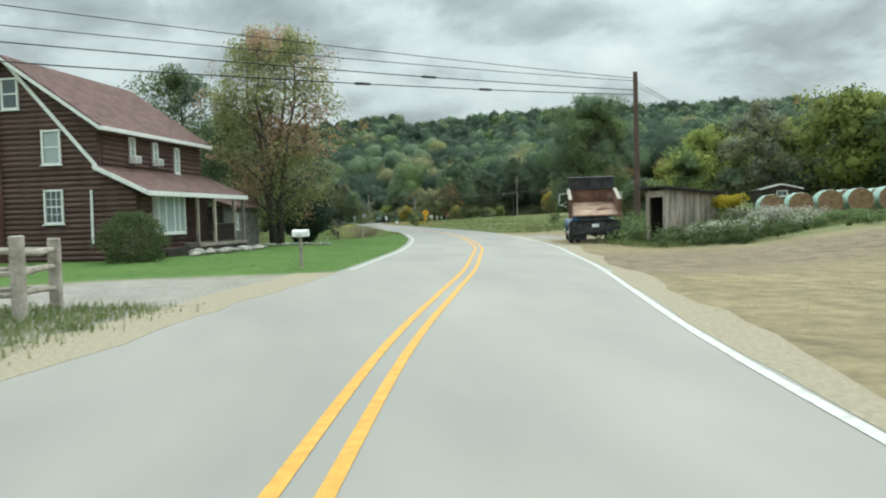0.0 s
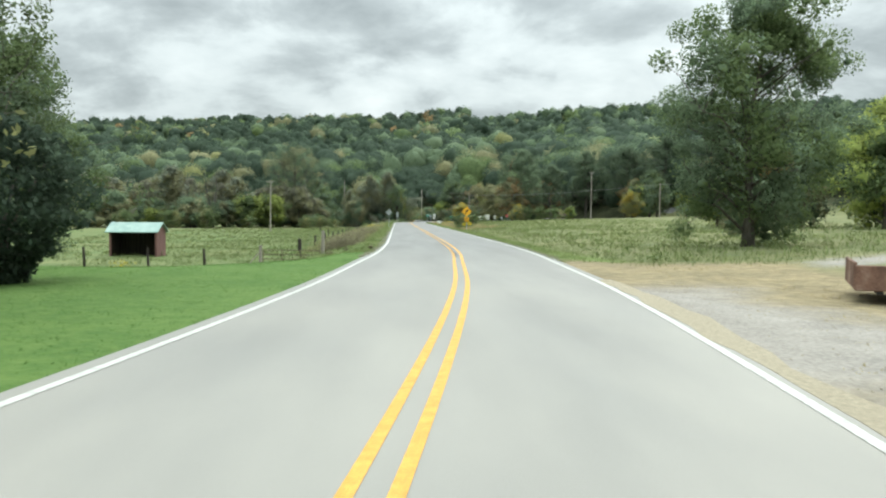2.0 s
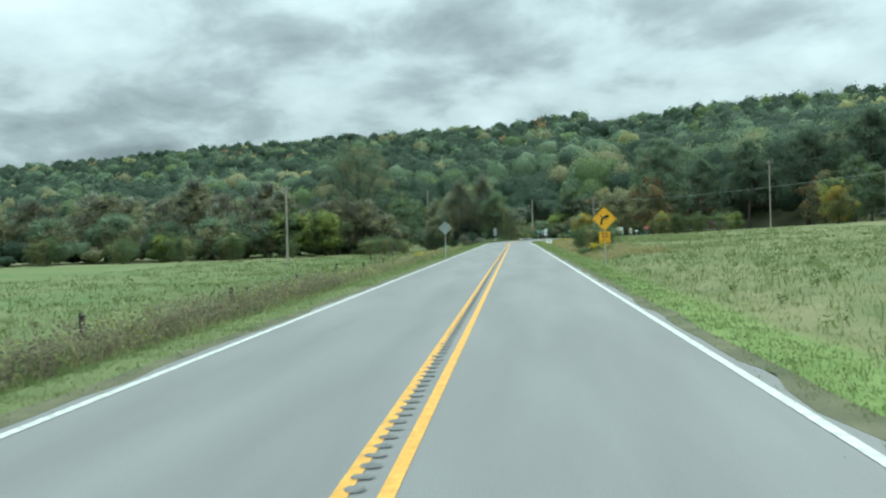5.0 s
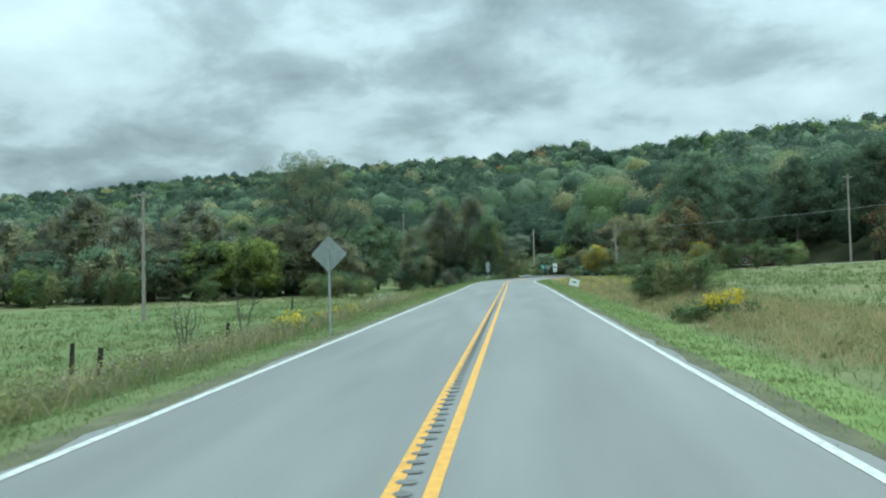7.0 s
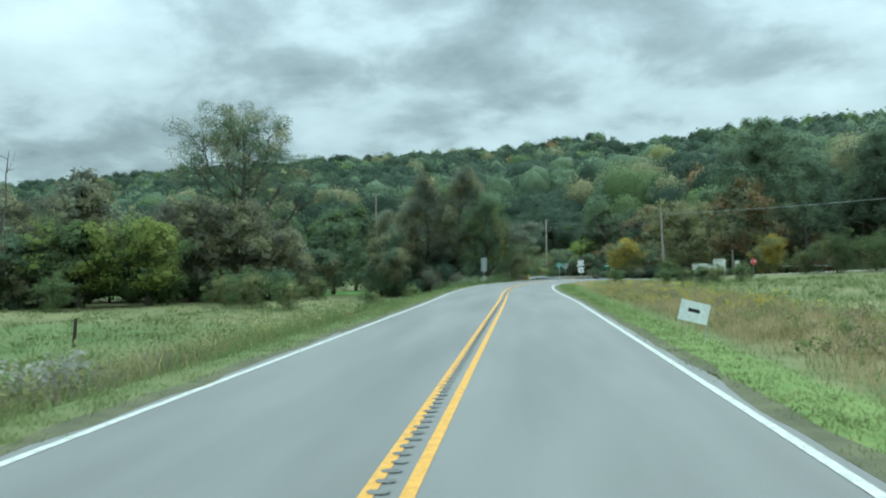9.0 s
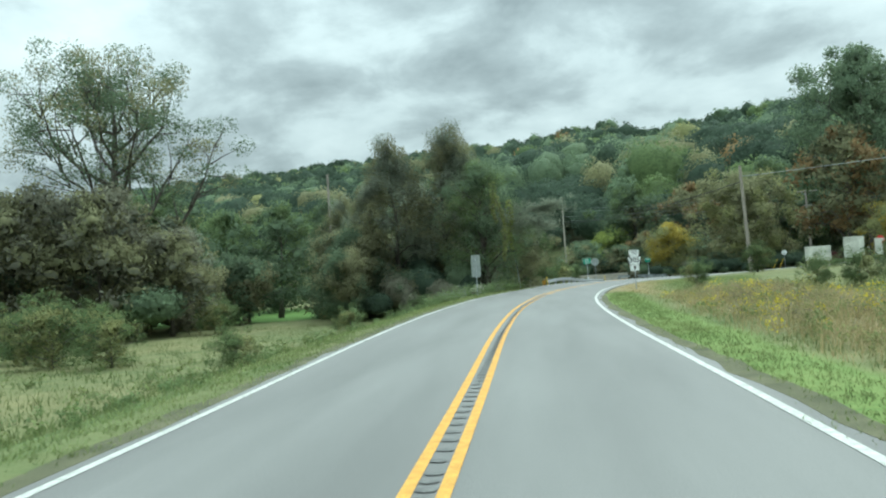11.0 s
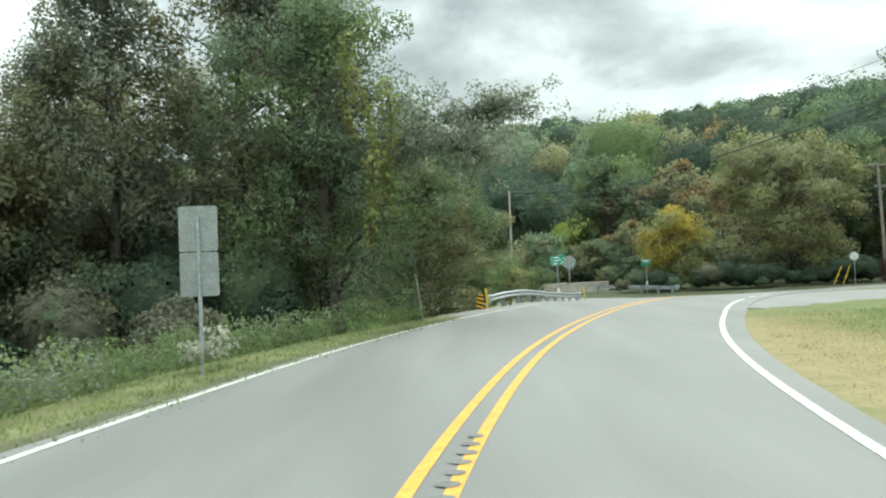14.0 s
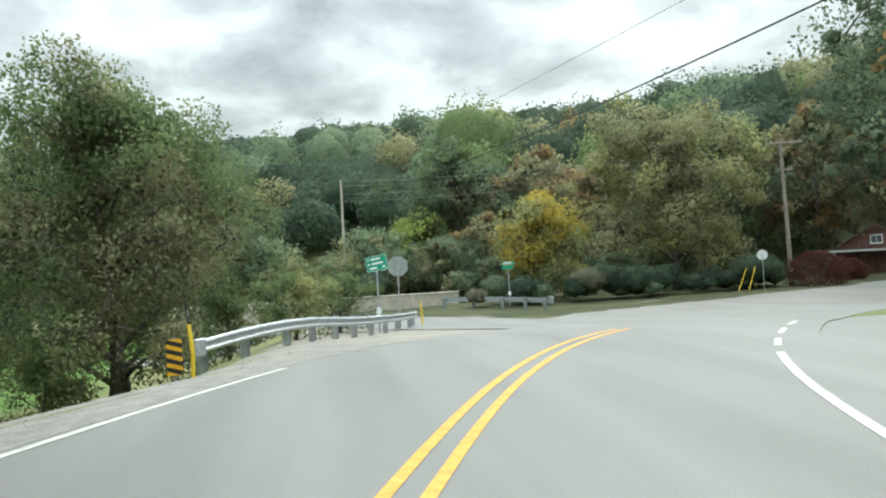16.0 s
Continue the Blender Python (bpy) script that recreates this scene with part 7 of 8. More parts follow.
def farm_gate():
    T = thing("farm_gate", -10.97, 91.2, None, -9, "rusty brown tubular farm gate, closed", "gate")
    for z in (0.15, 0.38, 0.62, 0.88, 1.15):
        part("bar", rod([(0, 0, z), (3.45, 0, z)], 0.022, 6), M["gatered"], T)
    for x in (0.0, 1.15, 2.3, 3.45):
        part("upright", rod([(x, 0.0, 0.12), (x, 0.0, 1.18)], 0.026, 6), M["gatered"], T)
    for x, h in ((-0.18, 1.45), (3.62, 1.4)):
        p = thing("fence_post", -10.97 + x * 0.988, 91.2 - x * 0.156, None, 0, "weathered wooden gate post", "fence post", "fence posts")
        part("post", rod([(0, 0, -0.4), (0.02, 0, h)], [0.11, 0.095], 9), M["polewood"], p)
    b = thing("gate_brace", -11.5, 91.2, None, 0, "pale leaning brace pole beside the gate", "brace")
    part("pole", rod([(-0.6, -0.2, 0.02), (0.25, 0.05, 1.0)], 0.04, 6), M["rail_wood"], b)


farm_gate()
fp = thing("fence_post", -9.9, 100.0, None, 0, "dark weathered wooden fence post along the pasture", "fence post", "fence posts")
part("post", rod([(0, 0, -0.4), (0.02, 0.01, 0.6), (0.03, 0.0, 1.25)], [0.085, 0.08, 0.07], 8), M["barnwood"], fp)
POSTS = [(-9.9, 100)] + [(x, y) for x, y in ((-9.76, 108.5), (-11.2, 109.2), (-9.8, 117.5), (-10.0, 127.8), (-10.1, 137), (-10.2, 146), (-10.34, 155.2), (-13.2, 158.6), (-10.6, 165), (-18.5, 200.6), (-14.5, 91.6), (-18, 92.2), (-22, 92.8), (-27, 93.4), (-33, 94))]
for x, y in POSTS[1:]:
    copy_thing(fp, pose(x, y, gz(x, y), rnd.uniform(-4, 4), rnd.uniform(-4, 4), rnd.uniform(0, 360)))


def fence_wires():
    T = thing("fence_wire", -10, 100, 0.0, 0, "thin rusty strands of pasture fence wire", "fence wire")
    line = [p for p in POSTS if p[0] > -16.5 and not (p[0] == -11.2 or p[0] == -13.2 or p[1] < 99)]
    for h in (0.4, 0.8, 1.15):
        part("strand", rod([(x + 10, y - 100, gz(x, y) + h) for x, y in line], 0.006, 4), M["gatered"], T)


fence_wires()


# ---------------------------------------------------------------- poles and lines
def utility_pole(x, y, z0, top, material, label, arms=(), r=0.15, lean=(0, 0), lamp=False, turn=0):
    T = thing("utility_pole", x, y, z0, turn, label, "utility pole", "utility poles")
    h = top - z0
    p = part("pole", rod([(0, 0, -0.6), (lean[0] * 0.5, lean[1] * 0.5, h * 0.5), (lean[0], lean[1], h)], [r, r * 0.88, r * 0.72], 10), M[material], T)
    for hz, w in arms:
        a = part("crossarm", box(-w / 2, w / 2, -0.16, -0.06, hz - z0 - 0.06, hz - z0 + 0.06, 0.008), M["polewood"], T)
        for k in (-0.46, -0.2, 0.2, 0.46):
            bm = bmesh.new()
            bmesh.ops.create_cone(bm, cap_ends=True, segments=8, radius1=0.04, radius2=0.03, depth=0.13, matrix=Matrix.Translation((k * w, -0.11, hz - z0 + 0.125)))
            part("insulator", bm, M["signback"], a)
        for s in (-1, 1):
            part("arm_brace", rod([(s * w * 0.3, -0.11, hz - z0 - 0.05), (0, -0.1, hz - z0 - 0.55)], 0.014, 5), M["steel"], a)
    return T


def hang(pts, label, r=0.013, sag=0.5, sleeves=(), name="overhead_cable", look_="wire"):
    """A cable sagging from point to point, as a thing of its own."""
    a = Vector(pts[0])
    T = thing(name, a.x, a.y, a.z, 0, label, "cable", "overhead cables")
    full = []
    for p, q in zip(pts, pts[1:]):
        p, q = Vector(p) - a, Vector(q) - a
        full += [p.lerp(q, t) + Vector((0, 0, -sag * 4 * t * (1 - t))) for t in np.linspace(0, 1, 14)[(1 if full else 0):]]
    part("cable", rod(full, r, 5), M[look_], T)
    for s in sleeves:
        i = int(s * (len(full) - 1))
        d = (full[i + 1] - full[i]).normalized() * 0.45
        part("splice_sleeve", rod([full[i] - d, full[i] - d * 0.7, full[i] + d * 0.7, full[i] + d], [0.02, 0.06, 0.06, 0.02], 8), M["black"], T)


utility_pole(6.19, 49.75, gz(6.19, 49.75), 9.25, "polebrown", "brown creosoted utility pole beside the shed", (), 0.17)
utility_pole(-26.9, 190.5, gz(-26.9, 190.5), 8.2, "polewood", "grey weathered utility pole in the pasture", ((7.9, 1.6),), 0.15, (0.1, 0))
utility_pole(17.5, 260.3, gz(17.5, 260.3), 8.45, "polewood", "grey leaning utility pole by the side road", (), 0.15, (-0.25, 0))
utility_pole(50.5, 253.0, gz(50.5, 253.0), 14.4, "polewood", "grey utility pole on the grassy bank", ((13.9, 1.4),), 0.15)
utility_pole(62.9, 233.1, gz(62.9, 233.1), 10.4, "polewood", "grey utility pole at the field edge", (), 0.15)
utility_pole(6.4, 339.7, gz(6.4, 339.7), 12.0, "palepole", "tall pale utility pole at the foot of the slope", (), 0.17)
utility_pole(36.8, 303.3, gz(36.8, 303.3), 9.3, "polewood", "utility pole with crossarms and guy wires", ((9.1, 2.4), (7.2, 1.0)), 0.16, (-0.2, 0), turn=-20)
utility_pole(-18.5, 270.1, gz(-18.5, 270.1), 11.9, "polewood", "grey utility pole among the willows", (), 0.15)
for k, (zg, zm) in enumerate(((8.9, 8.5), (8.75, 7.87), (8.25, 7.35), (8.0, 6.6))):
    hang([(6.19, 49.75, zg), (-20.9 + (1.8 if k == 3 else 0), 35.0, zm), (-48, 20.3, zm + 0.2)], "black overhead line crossing the road from the brown pole", 0.016 if k < 2 else 0.022, 0.12, ((), (), (0.24,), (0.22, 0.34))[k])
for k in range(3):
    hang([(6.3, 49.8, 8.7 - 0.15 * k), (30 + k, 66, 4.2)], "service line sloping down behind the shed", 0.012, 0.4)
hang([(17.3, 260.3, 7.2), (5.0, 339.7, 9.6)], "heavy cable crossing above the curve", 0.028, 1.1)
hang([(17.3, 260.3, 8.45), (6.4, 339.7, 13.0)], "thin line crossing above the curve", 0.010, 0.5)
hang([(17.3, 260.3, 7.6), (62.9, 233.1, 10.1), (110, 205, 12.5)], "slack cable along the side road", 0.03, 0.7, (), "overhead_cable", "palewire")
for k, dz in enumerate((0, -0.55, -1.5, -2.3)):
    hang([(36.7 - 0.3 * k, 303.2, 9.15 + dz * 0.5), (6.4, 339.7, 11.9 + dz)], "thin line between two poles at the foot of the slope", 0.013, 0.5, (), "overhead_cable", "palewire")
hang([(37.0, 303.3, 7.2), (60, 292, 10.5)], "service line leading off to the far house", 0.014, 0.5)
hang([(37.0, 303.3, 7.0), (62, 300, 5.2)], "service line leading off to the far house", 0.014, 0.3)
for dx in (0.0, 0.9):
    foot = Vector((30.4 + dx, 299.2 + dx * 0.4, gz(30.4 + dx, 299.2 + dx * 0.4)))
    top = Vector((36.6, 303.2, 8.4 - dx))
    hang([top, foot], "guy wire staked beside the pole", 0.012, 0.0, (), "guy_wire")
    up = (top - foot).normalized()
    g_ = thing("guy_guard", foot.x, foot.y, foot.z, 0, "slim yellow plastic guard round the foot of a guy wire", "guard", "yellow guy guards")
    part("guard", rod([up * 0.05, up * 1.0, up * 1.9], 0.026, 8), M["ochre"], g_)


# ---------------------------------------------------------------- road signs
def post_u(T, h, x=0.0, lean=0.0, r=0.03):
    return part("post", prism([(x - r, 0.0), (x - r * 0.5, 0.0), (x - r * 0.4, 0.03), (x + r * 0.4, 0.03), (x + r * 0.5, 0.0), (x + r, 0.0), (x + r, 0.012), (x + r * 0.55, 0.045), (x - r * 0.55, 0.045), (x - r, 0.012)], h + 0.4, "z", -0.4), M["steel"], T)


def rounded(w, h, r, n=4):
    o = []
    for cx, cy, a0 in ((w - r, h - r, 0), (-w + r, h - r, 90), (-w + r, -h + r, 180), (w - r, -h + r, 270)):
        o += [(cx + r * math.cos(radians(a0 + 90 * k / n)), cy + r * math.sin(radians(a0 + 90 * k / n))) for k in range(n + 1)]
    return o


def panel(T, name, outline, cz, y0, thick, material, label="", cx=0.0):
    bm = prism([(cx + a, cz + b) for a, b in outline], thick, "y", y0)
    return part(name, bm, M[material], T, label)


def diamond(w, r=0.05):
    c, s = math.cos(radians(45)), math.sin(radians(45))
    return [(a * c - b * s, a * s + b * c) for a, b in rounded(w, w, r)]


def warning_sign():
    z0 = gz(5.65, 139.8)
    T = thing("warning_sign", 5.65, 139.8, z0, 2, "yellow diamond curve warning sign over a speed plate on post", "road sign")
    post_u(T, 2.7 - z0 * 0)
    c = 2.27 - z0
    p = panel(T, "sign_panel", diamond(0.457), c, -0.012, 0.006, "yellowsign")
    b = bmesh.new()
    o, i = diamond(0.436, 0.045), diamond(0.424, 0.04)
    for (f, g) in ((o, i),):
        n = len(f)
        v0, v1 = [b.verts.new((a, -0.014, c + q)) for a, q in f], [b.verts.new((a, -0.014, c + q)) for a, q in g]
        for k in range(n):
            b.faces.new((v0[k], v0[(k + 1) % n], v1[(k + 1) % n], v1[k]))
    part("border", b, M["black"], p)
    # bent arrow with a road crossing it
    mid = [(-0.16, -0.30), (-0.155, -0.14), (-0.12, -0.03), (-0.04, 0.06), (0.06, 0.105), (0.10, 0.115)]
    w = 0.055
    b = bmesh.new()
    L0, R0 = [], []
    for k, (x, z) in enumerate(mid):
        d = Vector(mid[min(k + 1, len(mid) - 1)]) - Vector(mid[max(k - 1, 0)])
        n = Vector((-d.y, d.x)).normalized() * w
        L0.append((x + n.x, z + n.y)), R0.append((x - n.x, z - n.y))
    prism([(a, c + q) for a, q in L0 + R0[::-1]], 0.003, "y", -0.0155, b)
    prism([(a, c + q) for a, q in ((0.06, 0.215), (0.29, 0.155), (0.13, -0.015), (0.115, 0.06), (0.07, 0.17))], 0.0032, "y", -0.0157, b)
    part("arrow", b, M["black"], p)
    b = prism([(a, c + q) for a, q in ((-0.22, 0.145), (-0.19, 0.185), (-0.10, 0.105), (-0.13, 0.07))], 0.003, "y", -0.0153)
    prism([(a, c + q) for a, q in ((-0.04, 0.005), (-0.01, 0.04), (0.10, -0.05), (0.07, -0.09))], 0.003, "y", -0.0153, b)
    part("crossing_mark", b, M["black"], p)
    s = panel(T, "speed_plate", rounded(0.29, 0.29, 0.04), c - 0.95, -0.012, 0.006, "yellowsign")
    o, i = rounded(0.272, 0.272, 0.035), rounded(0.262, 0.262, 0.03)
    b = bmesh.new()
    v0, v1 = [b.verts.new((a, -0.014, c - 0.95 + q)) for a, q in o], [b.verts.new((a, -0.014, c - 0.95 + q)) for a, q in i]
    for k in range(len(o)):
        b.faces.new((v0[k], v0[(k + 1) % len(o)], v1[(k + 1) % len(o)], v1[k]))
    part("border", b, M["black"], s)
    lettering("25", 0.36, M["black"], s, 0, -0.015, c - 0.87, 0, 1.05)
    lettering("M P H", 0.13, M["black"], s, 0, -0.015, c - 1.11, 0, 1.05)


warning_sign()


def diamond_back():
    z0 = gz(-4.2, 156.1)
    T = thing("warning_sign", -4.2, 156.1, z0, 176, "diamond road sign seen from its bare grey back on post", "road sign")
    post_u(T, 2.2 - z0)
    panel(T, "sign_panel", diamond(0.36), 2.18 - z0, -0.012, 0.006, "signback")
    for dz in (-0.2, 0.2):
        part("bolt", rod([(0, -0.004, 2.18 - z0 + dz), (0, 0.055, 2.18 - z0 + dz)], 0.012, 6), M["steel"], T)


diamond_back()


def stacked_back():
    z0 = gz(-3.4, 248.2)
    T = thing("speed_sign", -2.95, 248.0, z0, 190, "pair of stacked rectangular signs seen from their grey backs", "road sign")
    post_u(T, 2.5 - z0)
    panel(T, "sign_panel", rounded(0.3, 0.36, 0.03), 2.31 - z0, -0.012, 0.006, "signback")
    panel(T, "sign_panel", rounded(0.3, 0.35, 0.03), 1.585 - z0, -0.012, 0.006, "signback")


stacked_back()


def route_sign():
    z0 = gz(6.7, 244.45)
    T = thing("route_sign", 6.7, 244.45, z0, 4, "white route marker with a direction plate above and arrow below", "road sign")
    post_u(T, 2.2 - z0)
    for nm, o, cz, txt, sz in (("direction_plate", rounded(0.305, 0.15, 0.03), 2.11, "TO", 0.24), ("arrow_plate", rounded(0.27, 0.19, 0.03), 1.20, None, 0)):
        p = panel(T, nm, o, cz - z0, -0.012, 0.006, "signwhite")
        inn = [(a * 0.93, q * 0.88) for a, q in o]
        out = [(a * 0.965, q * 0.94) for a, q in o]
        b = bmesh.new()
        v0, v1 = [b.verts.new((a, -0.014, cz - z0 + q)) for a, q in out], [b.verts.new((a, -0.014, cz - z0 + q)) for a, q in inn]
        for k in range(len(o)):
            b.faces.new((v0[k], v0[(k + 1) % len(o)], v1[(k + 1) % len(o)], v1[k]))
        part("border", b, M["black"], p)
        if txt:
            lettering(txt, sz, M["black"], p, 0, -0.015, cz - z0 - 0.005)
        else:
            b = prism([(a, cz - z0 + q) for a, q in ((-0.032, -0.12), (0.032, -0.12), (0.032, 0.0), (0.1, 0.0), (0, 0.125), (-0.1, 0.0), (-0.032, 0.0))], 0.003, "y", -0.0155)
            part("arrow", b, M["black"], p)
    c = 1.68 - z0
    panel(T, "marker_backing", rounded(0.385, 0.28, 0.02), c, -0.011, 0.005, "black")
    key = [(-0.25, 0.28), (-0.24, 0.17), (-0.385, 0.155), (-0.27, -0.28), (0.27, -0.28), (0.385, 0.155), (0.24, 0.17), (0.25, 0.28)]
    k = panel(T, "route_marker", key, c, -0.016, 0.004, "signwhite")
    lettering("305", 0.42, M["black"], k, 0, -0.019, c - 0.03, 0, 0.98)


route_sign()


def yard_sign():
    z0 = gz(4.9, 186.6)
    T = thing("yard_sign", 4.75, 186.6, z0, 6, "small white tilted yard sign with a dark printed bar", "sign")
    m_ = pose(0, 0, 0.45 - z0 * 0, 0, 14, 0)
    b = box(-0.33, 0.33, -0.008, 0.0, -0.02, 0.44)
    bmesh.ops.transform(b, matrix=m_, verts=b.verts)
    p = part("sign_panel", b, M["signwhite"], T)
    b = box(-0.14, 0.12, -0.012, -0.009, 0.2, 0.28)
    bmesh.ops.transform(b, matrix=m_, verts=b.verts)
    part("printed_bar", b, M["black"], p)
    for x in (-0.25, 0.25):
        part("wire_leg", rod([(x, 0.01, -0.2), (x + 0.1, 0.01, 0.55 + (0.06 if x < 0 else -0.06))], 0.006, 5), M["steel"], T)


yard_sign()


def octagon(r):
    return [(r * math.cos(radians(22.5 + 45 * k)), r * math.sin(radians(22.5 + 45 * k))) for k in range(8)]


def stop_sign(x, y, c, turn, face, label, r=0.40, h=2.1):
    z0 = gz(x, y)
    T = thing("stop_sign", x, y, z0, turn, label, "road sign", "stop signs")
    post_u(T, c - z0)
    p = panel(T, "sign_panel", octagon(r), c - z0, -0.012, 0.006, face)
    if face == "redsign":
        lettering("STOP", 0.3, M["signwhite"], p, 0, -0.015, c - z0)


stop_sign(7.57, 286.5, 1.7, 172, "signback", "octagonal stop sign seen from its grey back", 0.46)
stop_sign(32.0, 298.9, 1.3, 160, "signwhite", "octagonal road sign with a pale back on a thin post", 0.34)
stop_sign(28.7, 264.0, 1.95, 12, "redsign", "red stop sign at the side road", 0.38)


def green_sign(x, y, c, w, h, bars, tilt, label, turn=0):
    z0 = gz(x, y)
    T = thing("guide_sign", x, y, z0, turn, label, "road sign", "green guide signs")
    post_u(T, c - z0 + h * 0.2)
    m_ = Matrix.Translation((0, 0, c - z0)) @ pose(0, 0, 0, 0, tilt, 0)
    b = prism(rounded(w / 2, h / 2, 0.03), 0.006, "y", -0.012)
    bmesh.ops.transform(b, matrix=m_, verts=b.verts)
    p = part("sign_panel", b, M["greensign"], T)
    b = bmesh.new()
    o, i = rounded(w / 2 - 0.01, h / 2 - 0.01, 0.025), rounded(w / 2 - 0.022, h / 2 - 0.022, 0.02)
    v0, v1 = [b.verts.new((a, -0.014, q)) for a, q in o], [b.verts.new((a, -0.014, q)) for a, q in i]
    for k in range(len(o)):
        b.faces.new((v0[k], v0[(k + 1) % len(o)], v1[(k + 1) % len(o)], v1[k]))
    bmesh.ops.transform(b, matrix=m_, verts=b.verts)
    part("border", b, M["signwhite"], p)
    for (x0, x1, zc, hh) in bars:
        b = box(x0, x1, -0.0155, -0.0135, zc - hh / 2, zc + hh / 2)
        bmesh.ops.transform(b, matrix=m_, verts=b.verts)
        part("printed_bar", b, M["signwhite"], p)
    return T


g = green_sign(6.5, 283.6, 1.84, 0.85, 0.6, [(-0.34, -0.28, 0.17, 0.06), (-0.2, 0.16, 0.17, 0.07), (-0.34, -0.28, 0.0, 0.06), (-0.2, 0.24, 0.0, 0.07), (-0.3, -0.02, -0.17, 0.07), (0.2, 0.32, -0.17, 0.07)], -9, "tilted green destination sign with white lines of lettering", 8)
part("small_plate", box(-0.09, 0.09, -0.02, -0.012, 0.75, 1.0), M["signwhite"], g)
part("meter_box", box(-0.14, 0.14, -0.08, -0.01, 0.42, 0.7, 0.01), M["white"], g)
g = green_sign(14.97, 297.2, 1.62, 0.75, 0.2, [(-0.28, 0.2, 0.0, 0.08)], 0, "pair of small green street name plates on a post", 4)
part("lower_plate", box(-0.4, 0.3, -0.01, -0.004, 1.62 - gz(14.97, 297.2) - 0.36, 1.62 - gz(14.97, 297.2) - 0.15), M["greensign"], g)
part("small_plate", box(-0.08, 0.08, -0.02, -0.012, 0.75, 0.98), M["signwhite"], g)


def dark_board():
    z0 = gz(-0.42, 262.0)
    T = thing("leaning_sign", -0.42, 262.0, z0, 86, "narrow dark board on a leaning steel post by the willow", "road sign")
    m_ = pose(0, 0, 0, -6, -9, 0)
    for nm, b, k in (("post", box(-0.03, 0.03, 0.0, 0.04, -0.4, 2.6), "steel"), ("board", box(-0.22, 0.22, -0.02, 0.0, 1.6, 3.2, 0.005), "black")):
        bmesh.ops.transform(b, matrix=m_, verts=b.verts)
        part(nm, b, M[k], T)


dark_board()


# ---------------------------------------------------------------- guard rails and the bridge corner
def guard_rail(pts, label, gap=1.9):
    a = pts[0]
    line = catmull(pts, 0.45)
    T = thing("guard_rail", a[0], a[1], 0.0, 0, label, "guard rail", "guard rails")
    zs = [gz(p[0], p[1]) for p in line]
    zs = np.convolve(np.pad(zs, 3, "edge"), np.ones(7) / 7, "valid")
    nrm = normals(line)
    prof = [(0.0, 0.40), (0.05, 0.43), (0.06, 0.47), (0.0, 0.52), (0.0, 0.56), (0.06, 0.61), (0.05, 0.65), (0.0, 0.68)]
    bm = bmesh.new()
    rows = []
    for p, n, z in zip(line, nrm, zs):
        rows.append([bm.verts.new((p[0] - a[0] + n[0] * d, p[1] - a[1] + n[1] * d, z + h)) for d, h in prof] + [bm.verts.new((p[0] - a[0] + n[0] * (d - 0.012), p[1] - a[1] + n[1] * (d - 0.012), z + h)) for d, h in prof[::-1]])
    for r0, r1 in zip(rows, rows[1:]):
        m_ = len(r0)
        for k in range(m_):
            bm.faces.new((r0[k], r0[(k + 1) % m_], r1[(k + 1) % m_], r1[k]))
    bm.faces.new(rows[0][::-1]), bm.faces.new(rows[-1])
    part("beam", bm, M["steel"], T, "corrugated galvanised steel beam")
    step = int(gap / 0.45)
    for k in range(1, len(line), step):
        p, n, z = line[k], nrm[k], zs[k]
        m_ = pose(p[0] - a[0] - n[0] * 0.12, p[1] - a[1] - n[1] * 0.12, z, 0, 0, math.degrees(math.atan2(n[1], n[0])))
        b = box(-0.08, 0.08, -0.075, -0.065, -0.5, 0.7)
        box(-0.08, 0.08, 0.065, 0.075, -0.5, 0.7, 0, b), box(-0.008, 0.008, -0.065, 0.065, -0.5, 0.7, 0, b), box(0.08, 0.125, -0.06, 0.06, 0.42, 0.66, 0, b)
        bmesh.ops.transform(b, matrix=m_, verts=b.verts)
        part("post", b, M["steel"], T)
    p, n, z = line[0], nrm[0], zs[0]
    b = box(-0.02, 0.10, -0.25, 0.12, 0.36, 0.72, 0.02)
    bmesh.ops.transform(b, matrix=pose(0, 0, z, 0, 0, math.degrees(math.atan2(n[1], n[0]))), verts=b.verts)
    part("end_shoe", b, M["steel"], T)
    return T


guard_rail([(1.95, 270.2), (3.6, 274.3), (5.5, 279.5), (7.2, 284.2), (8.3, 287.2), (8.4, 288.6)], "galvanised guard rail on the gravel edge of the curve")
guard_rail([(16.3, 293.6), (15.2, 296.6), (13.6, 298.6), (11.6, 300.2)], "curved galvanised guard rail beyond the junction")
guard_rail([(6.6, 288.6), (4.6, 290.2), (0.5, 291.6)], "short galvanised guard rail at the bridge")


def parapet():
    T = thing("bridge_parapet", 4.0, 303.0, None, 8, "pale weathered concrete bridge parapet", "parapet")
    part("wall", box(-9, 9.2, -0.15, 0.15, -0.8, 0.85, 0.03), M["concrete"], T)
    part("coping", box(-9.05, 9.25, -0.2, 0.2, 0.854, 0.95, 0.02), M["concrete"], T)
    for x in (-6, -3, 0, 3, 6):
        part("pilaster", box(x - 0.12, x + 0.12, -0.19, -0.152, -0.6, 0.85), M["concrete"], T)


parapet()


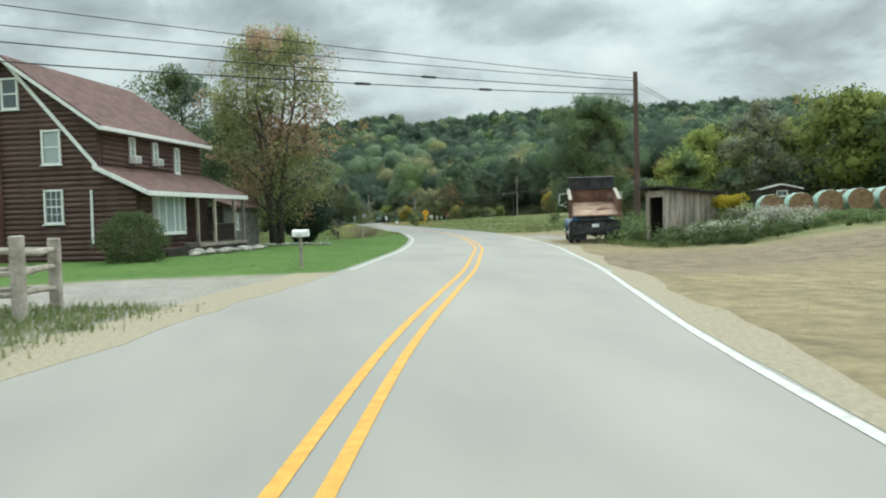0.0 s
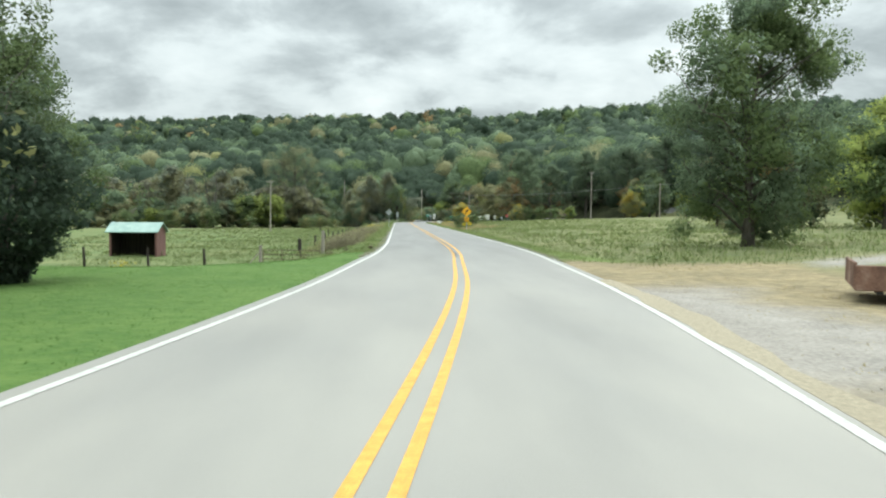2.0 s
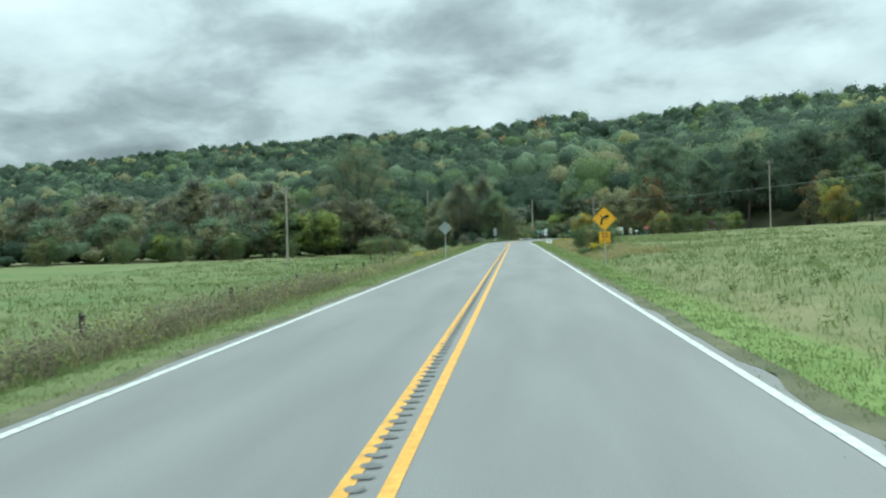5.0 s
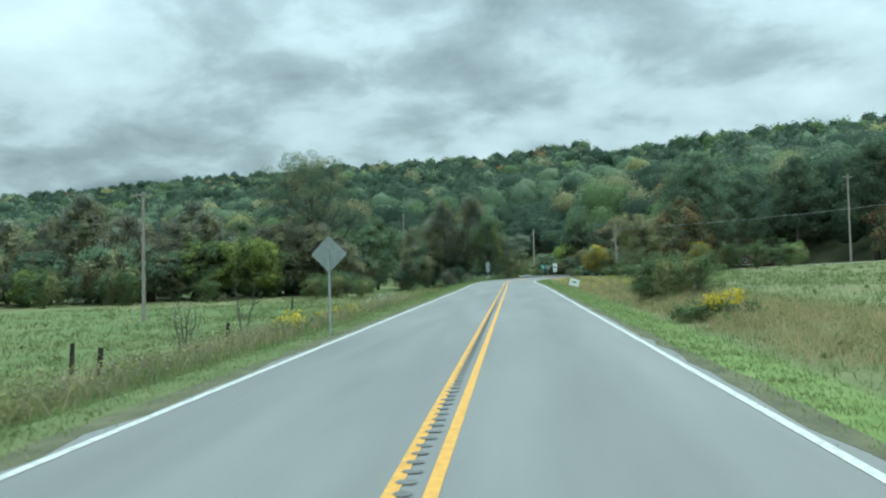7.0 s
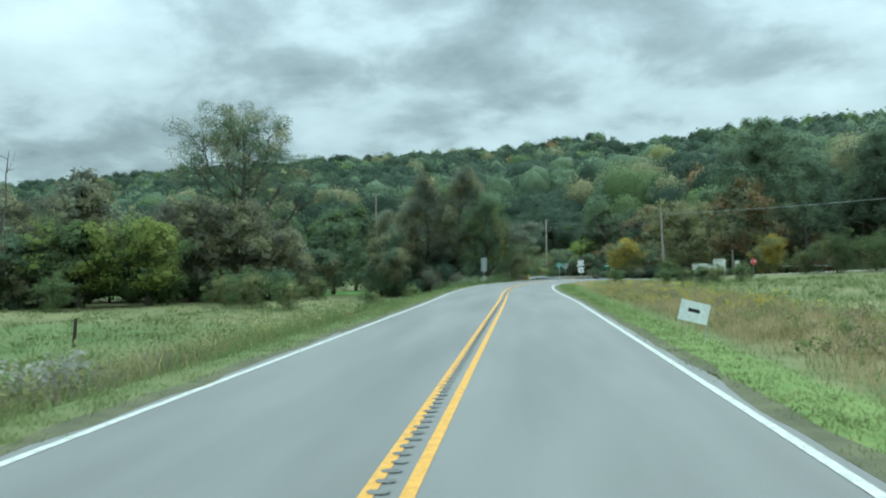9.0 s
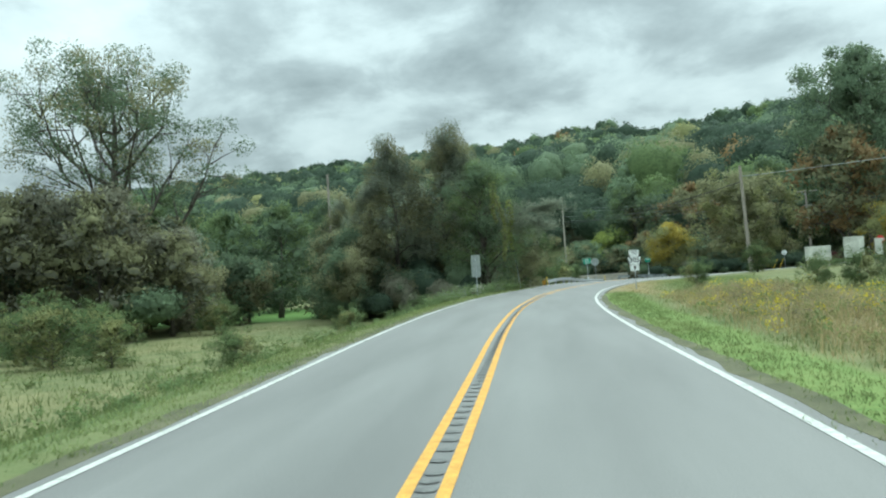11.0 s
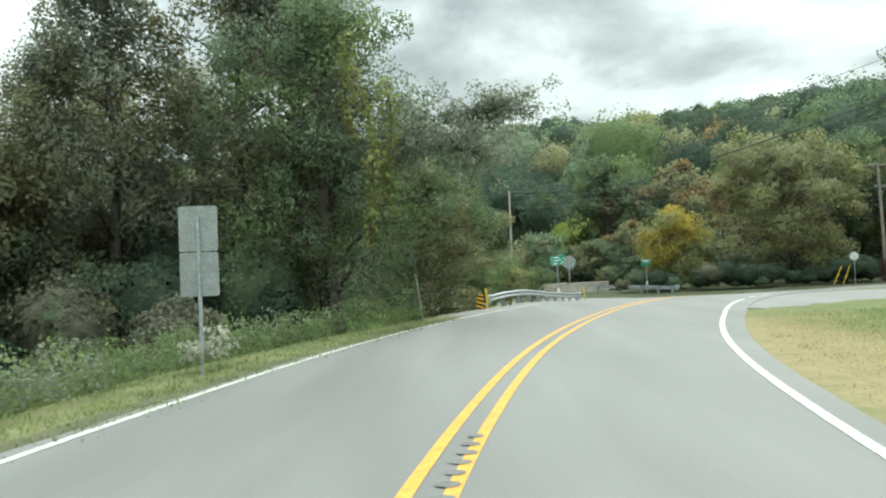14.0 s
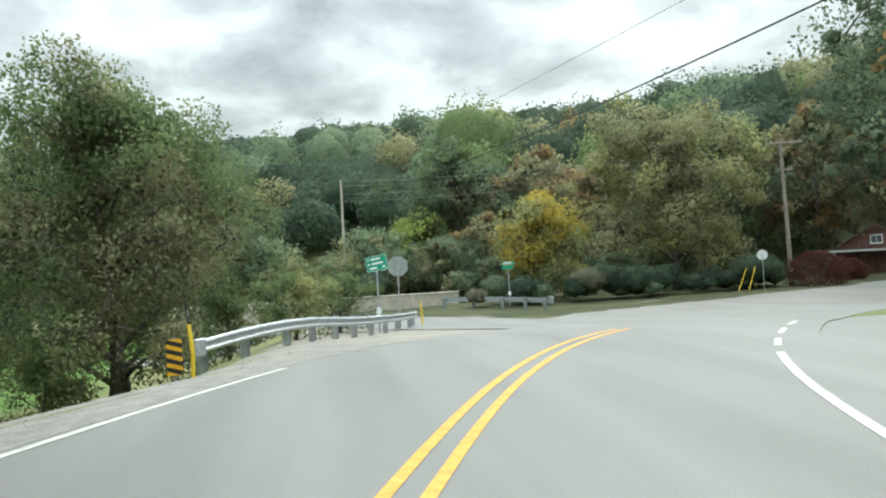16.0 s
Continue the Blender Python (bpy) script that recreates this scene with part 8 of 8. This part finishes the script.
def object_marker():
    x, y = 1.55, 269.75
    T = thing("object_marker", x, y, None, 0, "black and yellow striped hazard board at the rail end", "road sign")
    post_u(T, 0.95)
    p = part("board", box(-0.15, 0.15, -0.012, -0.006, 0.2, 0.92), M["yellowsign"], T)
    for k in range(4):
        z = 0.2 + k * 0.18
        b = prism([(-0.15, z + 0.09), (-0.15, z + 0.18), (0.15, z + 0.09), (0.15, z)], 0.002, "y", -0.0145)
        part("stripe", b, M["black"], p)
    T = thing("delineator_post", x + 0.3, y + 0.2, None, 0, "bright yellow plastic delineator post", "marker post", "yellow marker posts")
    part("post", rod([(0, 0, -0.2), (0.02, 0, 0.5), (-0.04, 0.0, 1.08)], [0.042, 0.042, 0.038], 8), M["ochre"], T)
    copy_thing(T, pose(8.7, 288.2, gz(8.7, 288.2)))
    part("finial", rod([(-0.04, 0, 1.08), (-0.1, 0, 1.5), (-0.12, 0, 1.78)], [0.02, 0.016, 0.012], 6), M["darksteel"], T)


object_marker()


def board_sign(x, y, w, h, z, turn, label):
    T = thing("notice_board", x, y, None, turn, label, "sign board", "white boards by the side road")
    for s in (-1, 1):
        part("post", box(s * w * 0.42 - 0.04, s * w * 0.42 + 0.04, 0.0, 0.08, -0.4, z + h), M["rail_wood"], T)
    part("board", box(-w / 2, w / 2, -0.03, -0.004, z, z + h, 0.005), M["boardwhite"], T)


board_sign(20.05, 253.2, 1.75, 1.0, 0.45, 4, "low white board with mould stains on two posts")
board_sign(21.3, 250.4, 1.3, 1.35, 0.5, 4, "square white board on two posts")
board_sign(23.65, 252.4, 0.5, 1.1, 0.5, 8, "narrow white board on two posts")


def far_house():
    T = thing("house", 54, 316.5, None, -35, "low red brick house with a white eave below the slope", "house")
    part("wall", prism([(-3.2, -1), (3.2, -1), (3.2, 2.4), (0, 4.3), (-3.2, 2.4)], 8, "y", 0), M["redwood"], T)
    for s in (-1, 1):
        part("roof", prism([(0, 4.3), (s * 3.7, 2.2), (s * 3.7, 2.36), (0, 4.5)], 8.8, "y", -0.4), M["shingle"], T)
    part("porch_roof", prism([(-4.2, 2.05), (4.0, 2.05), (4.0, 2.22), (-4.2, 2.22)], 2.2, "y", -2.25), M["white"], T)
    window(T, -0.5, 0.5, 2.7, 3.5, -0.07, "front", (2, 1))
    window(T, 0.9, 2.3, 0.7, 1.8, -0.07, "front", (2, 2))


far_house()
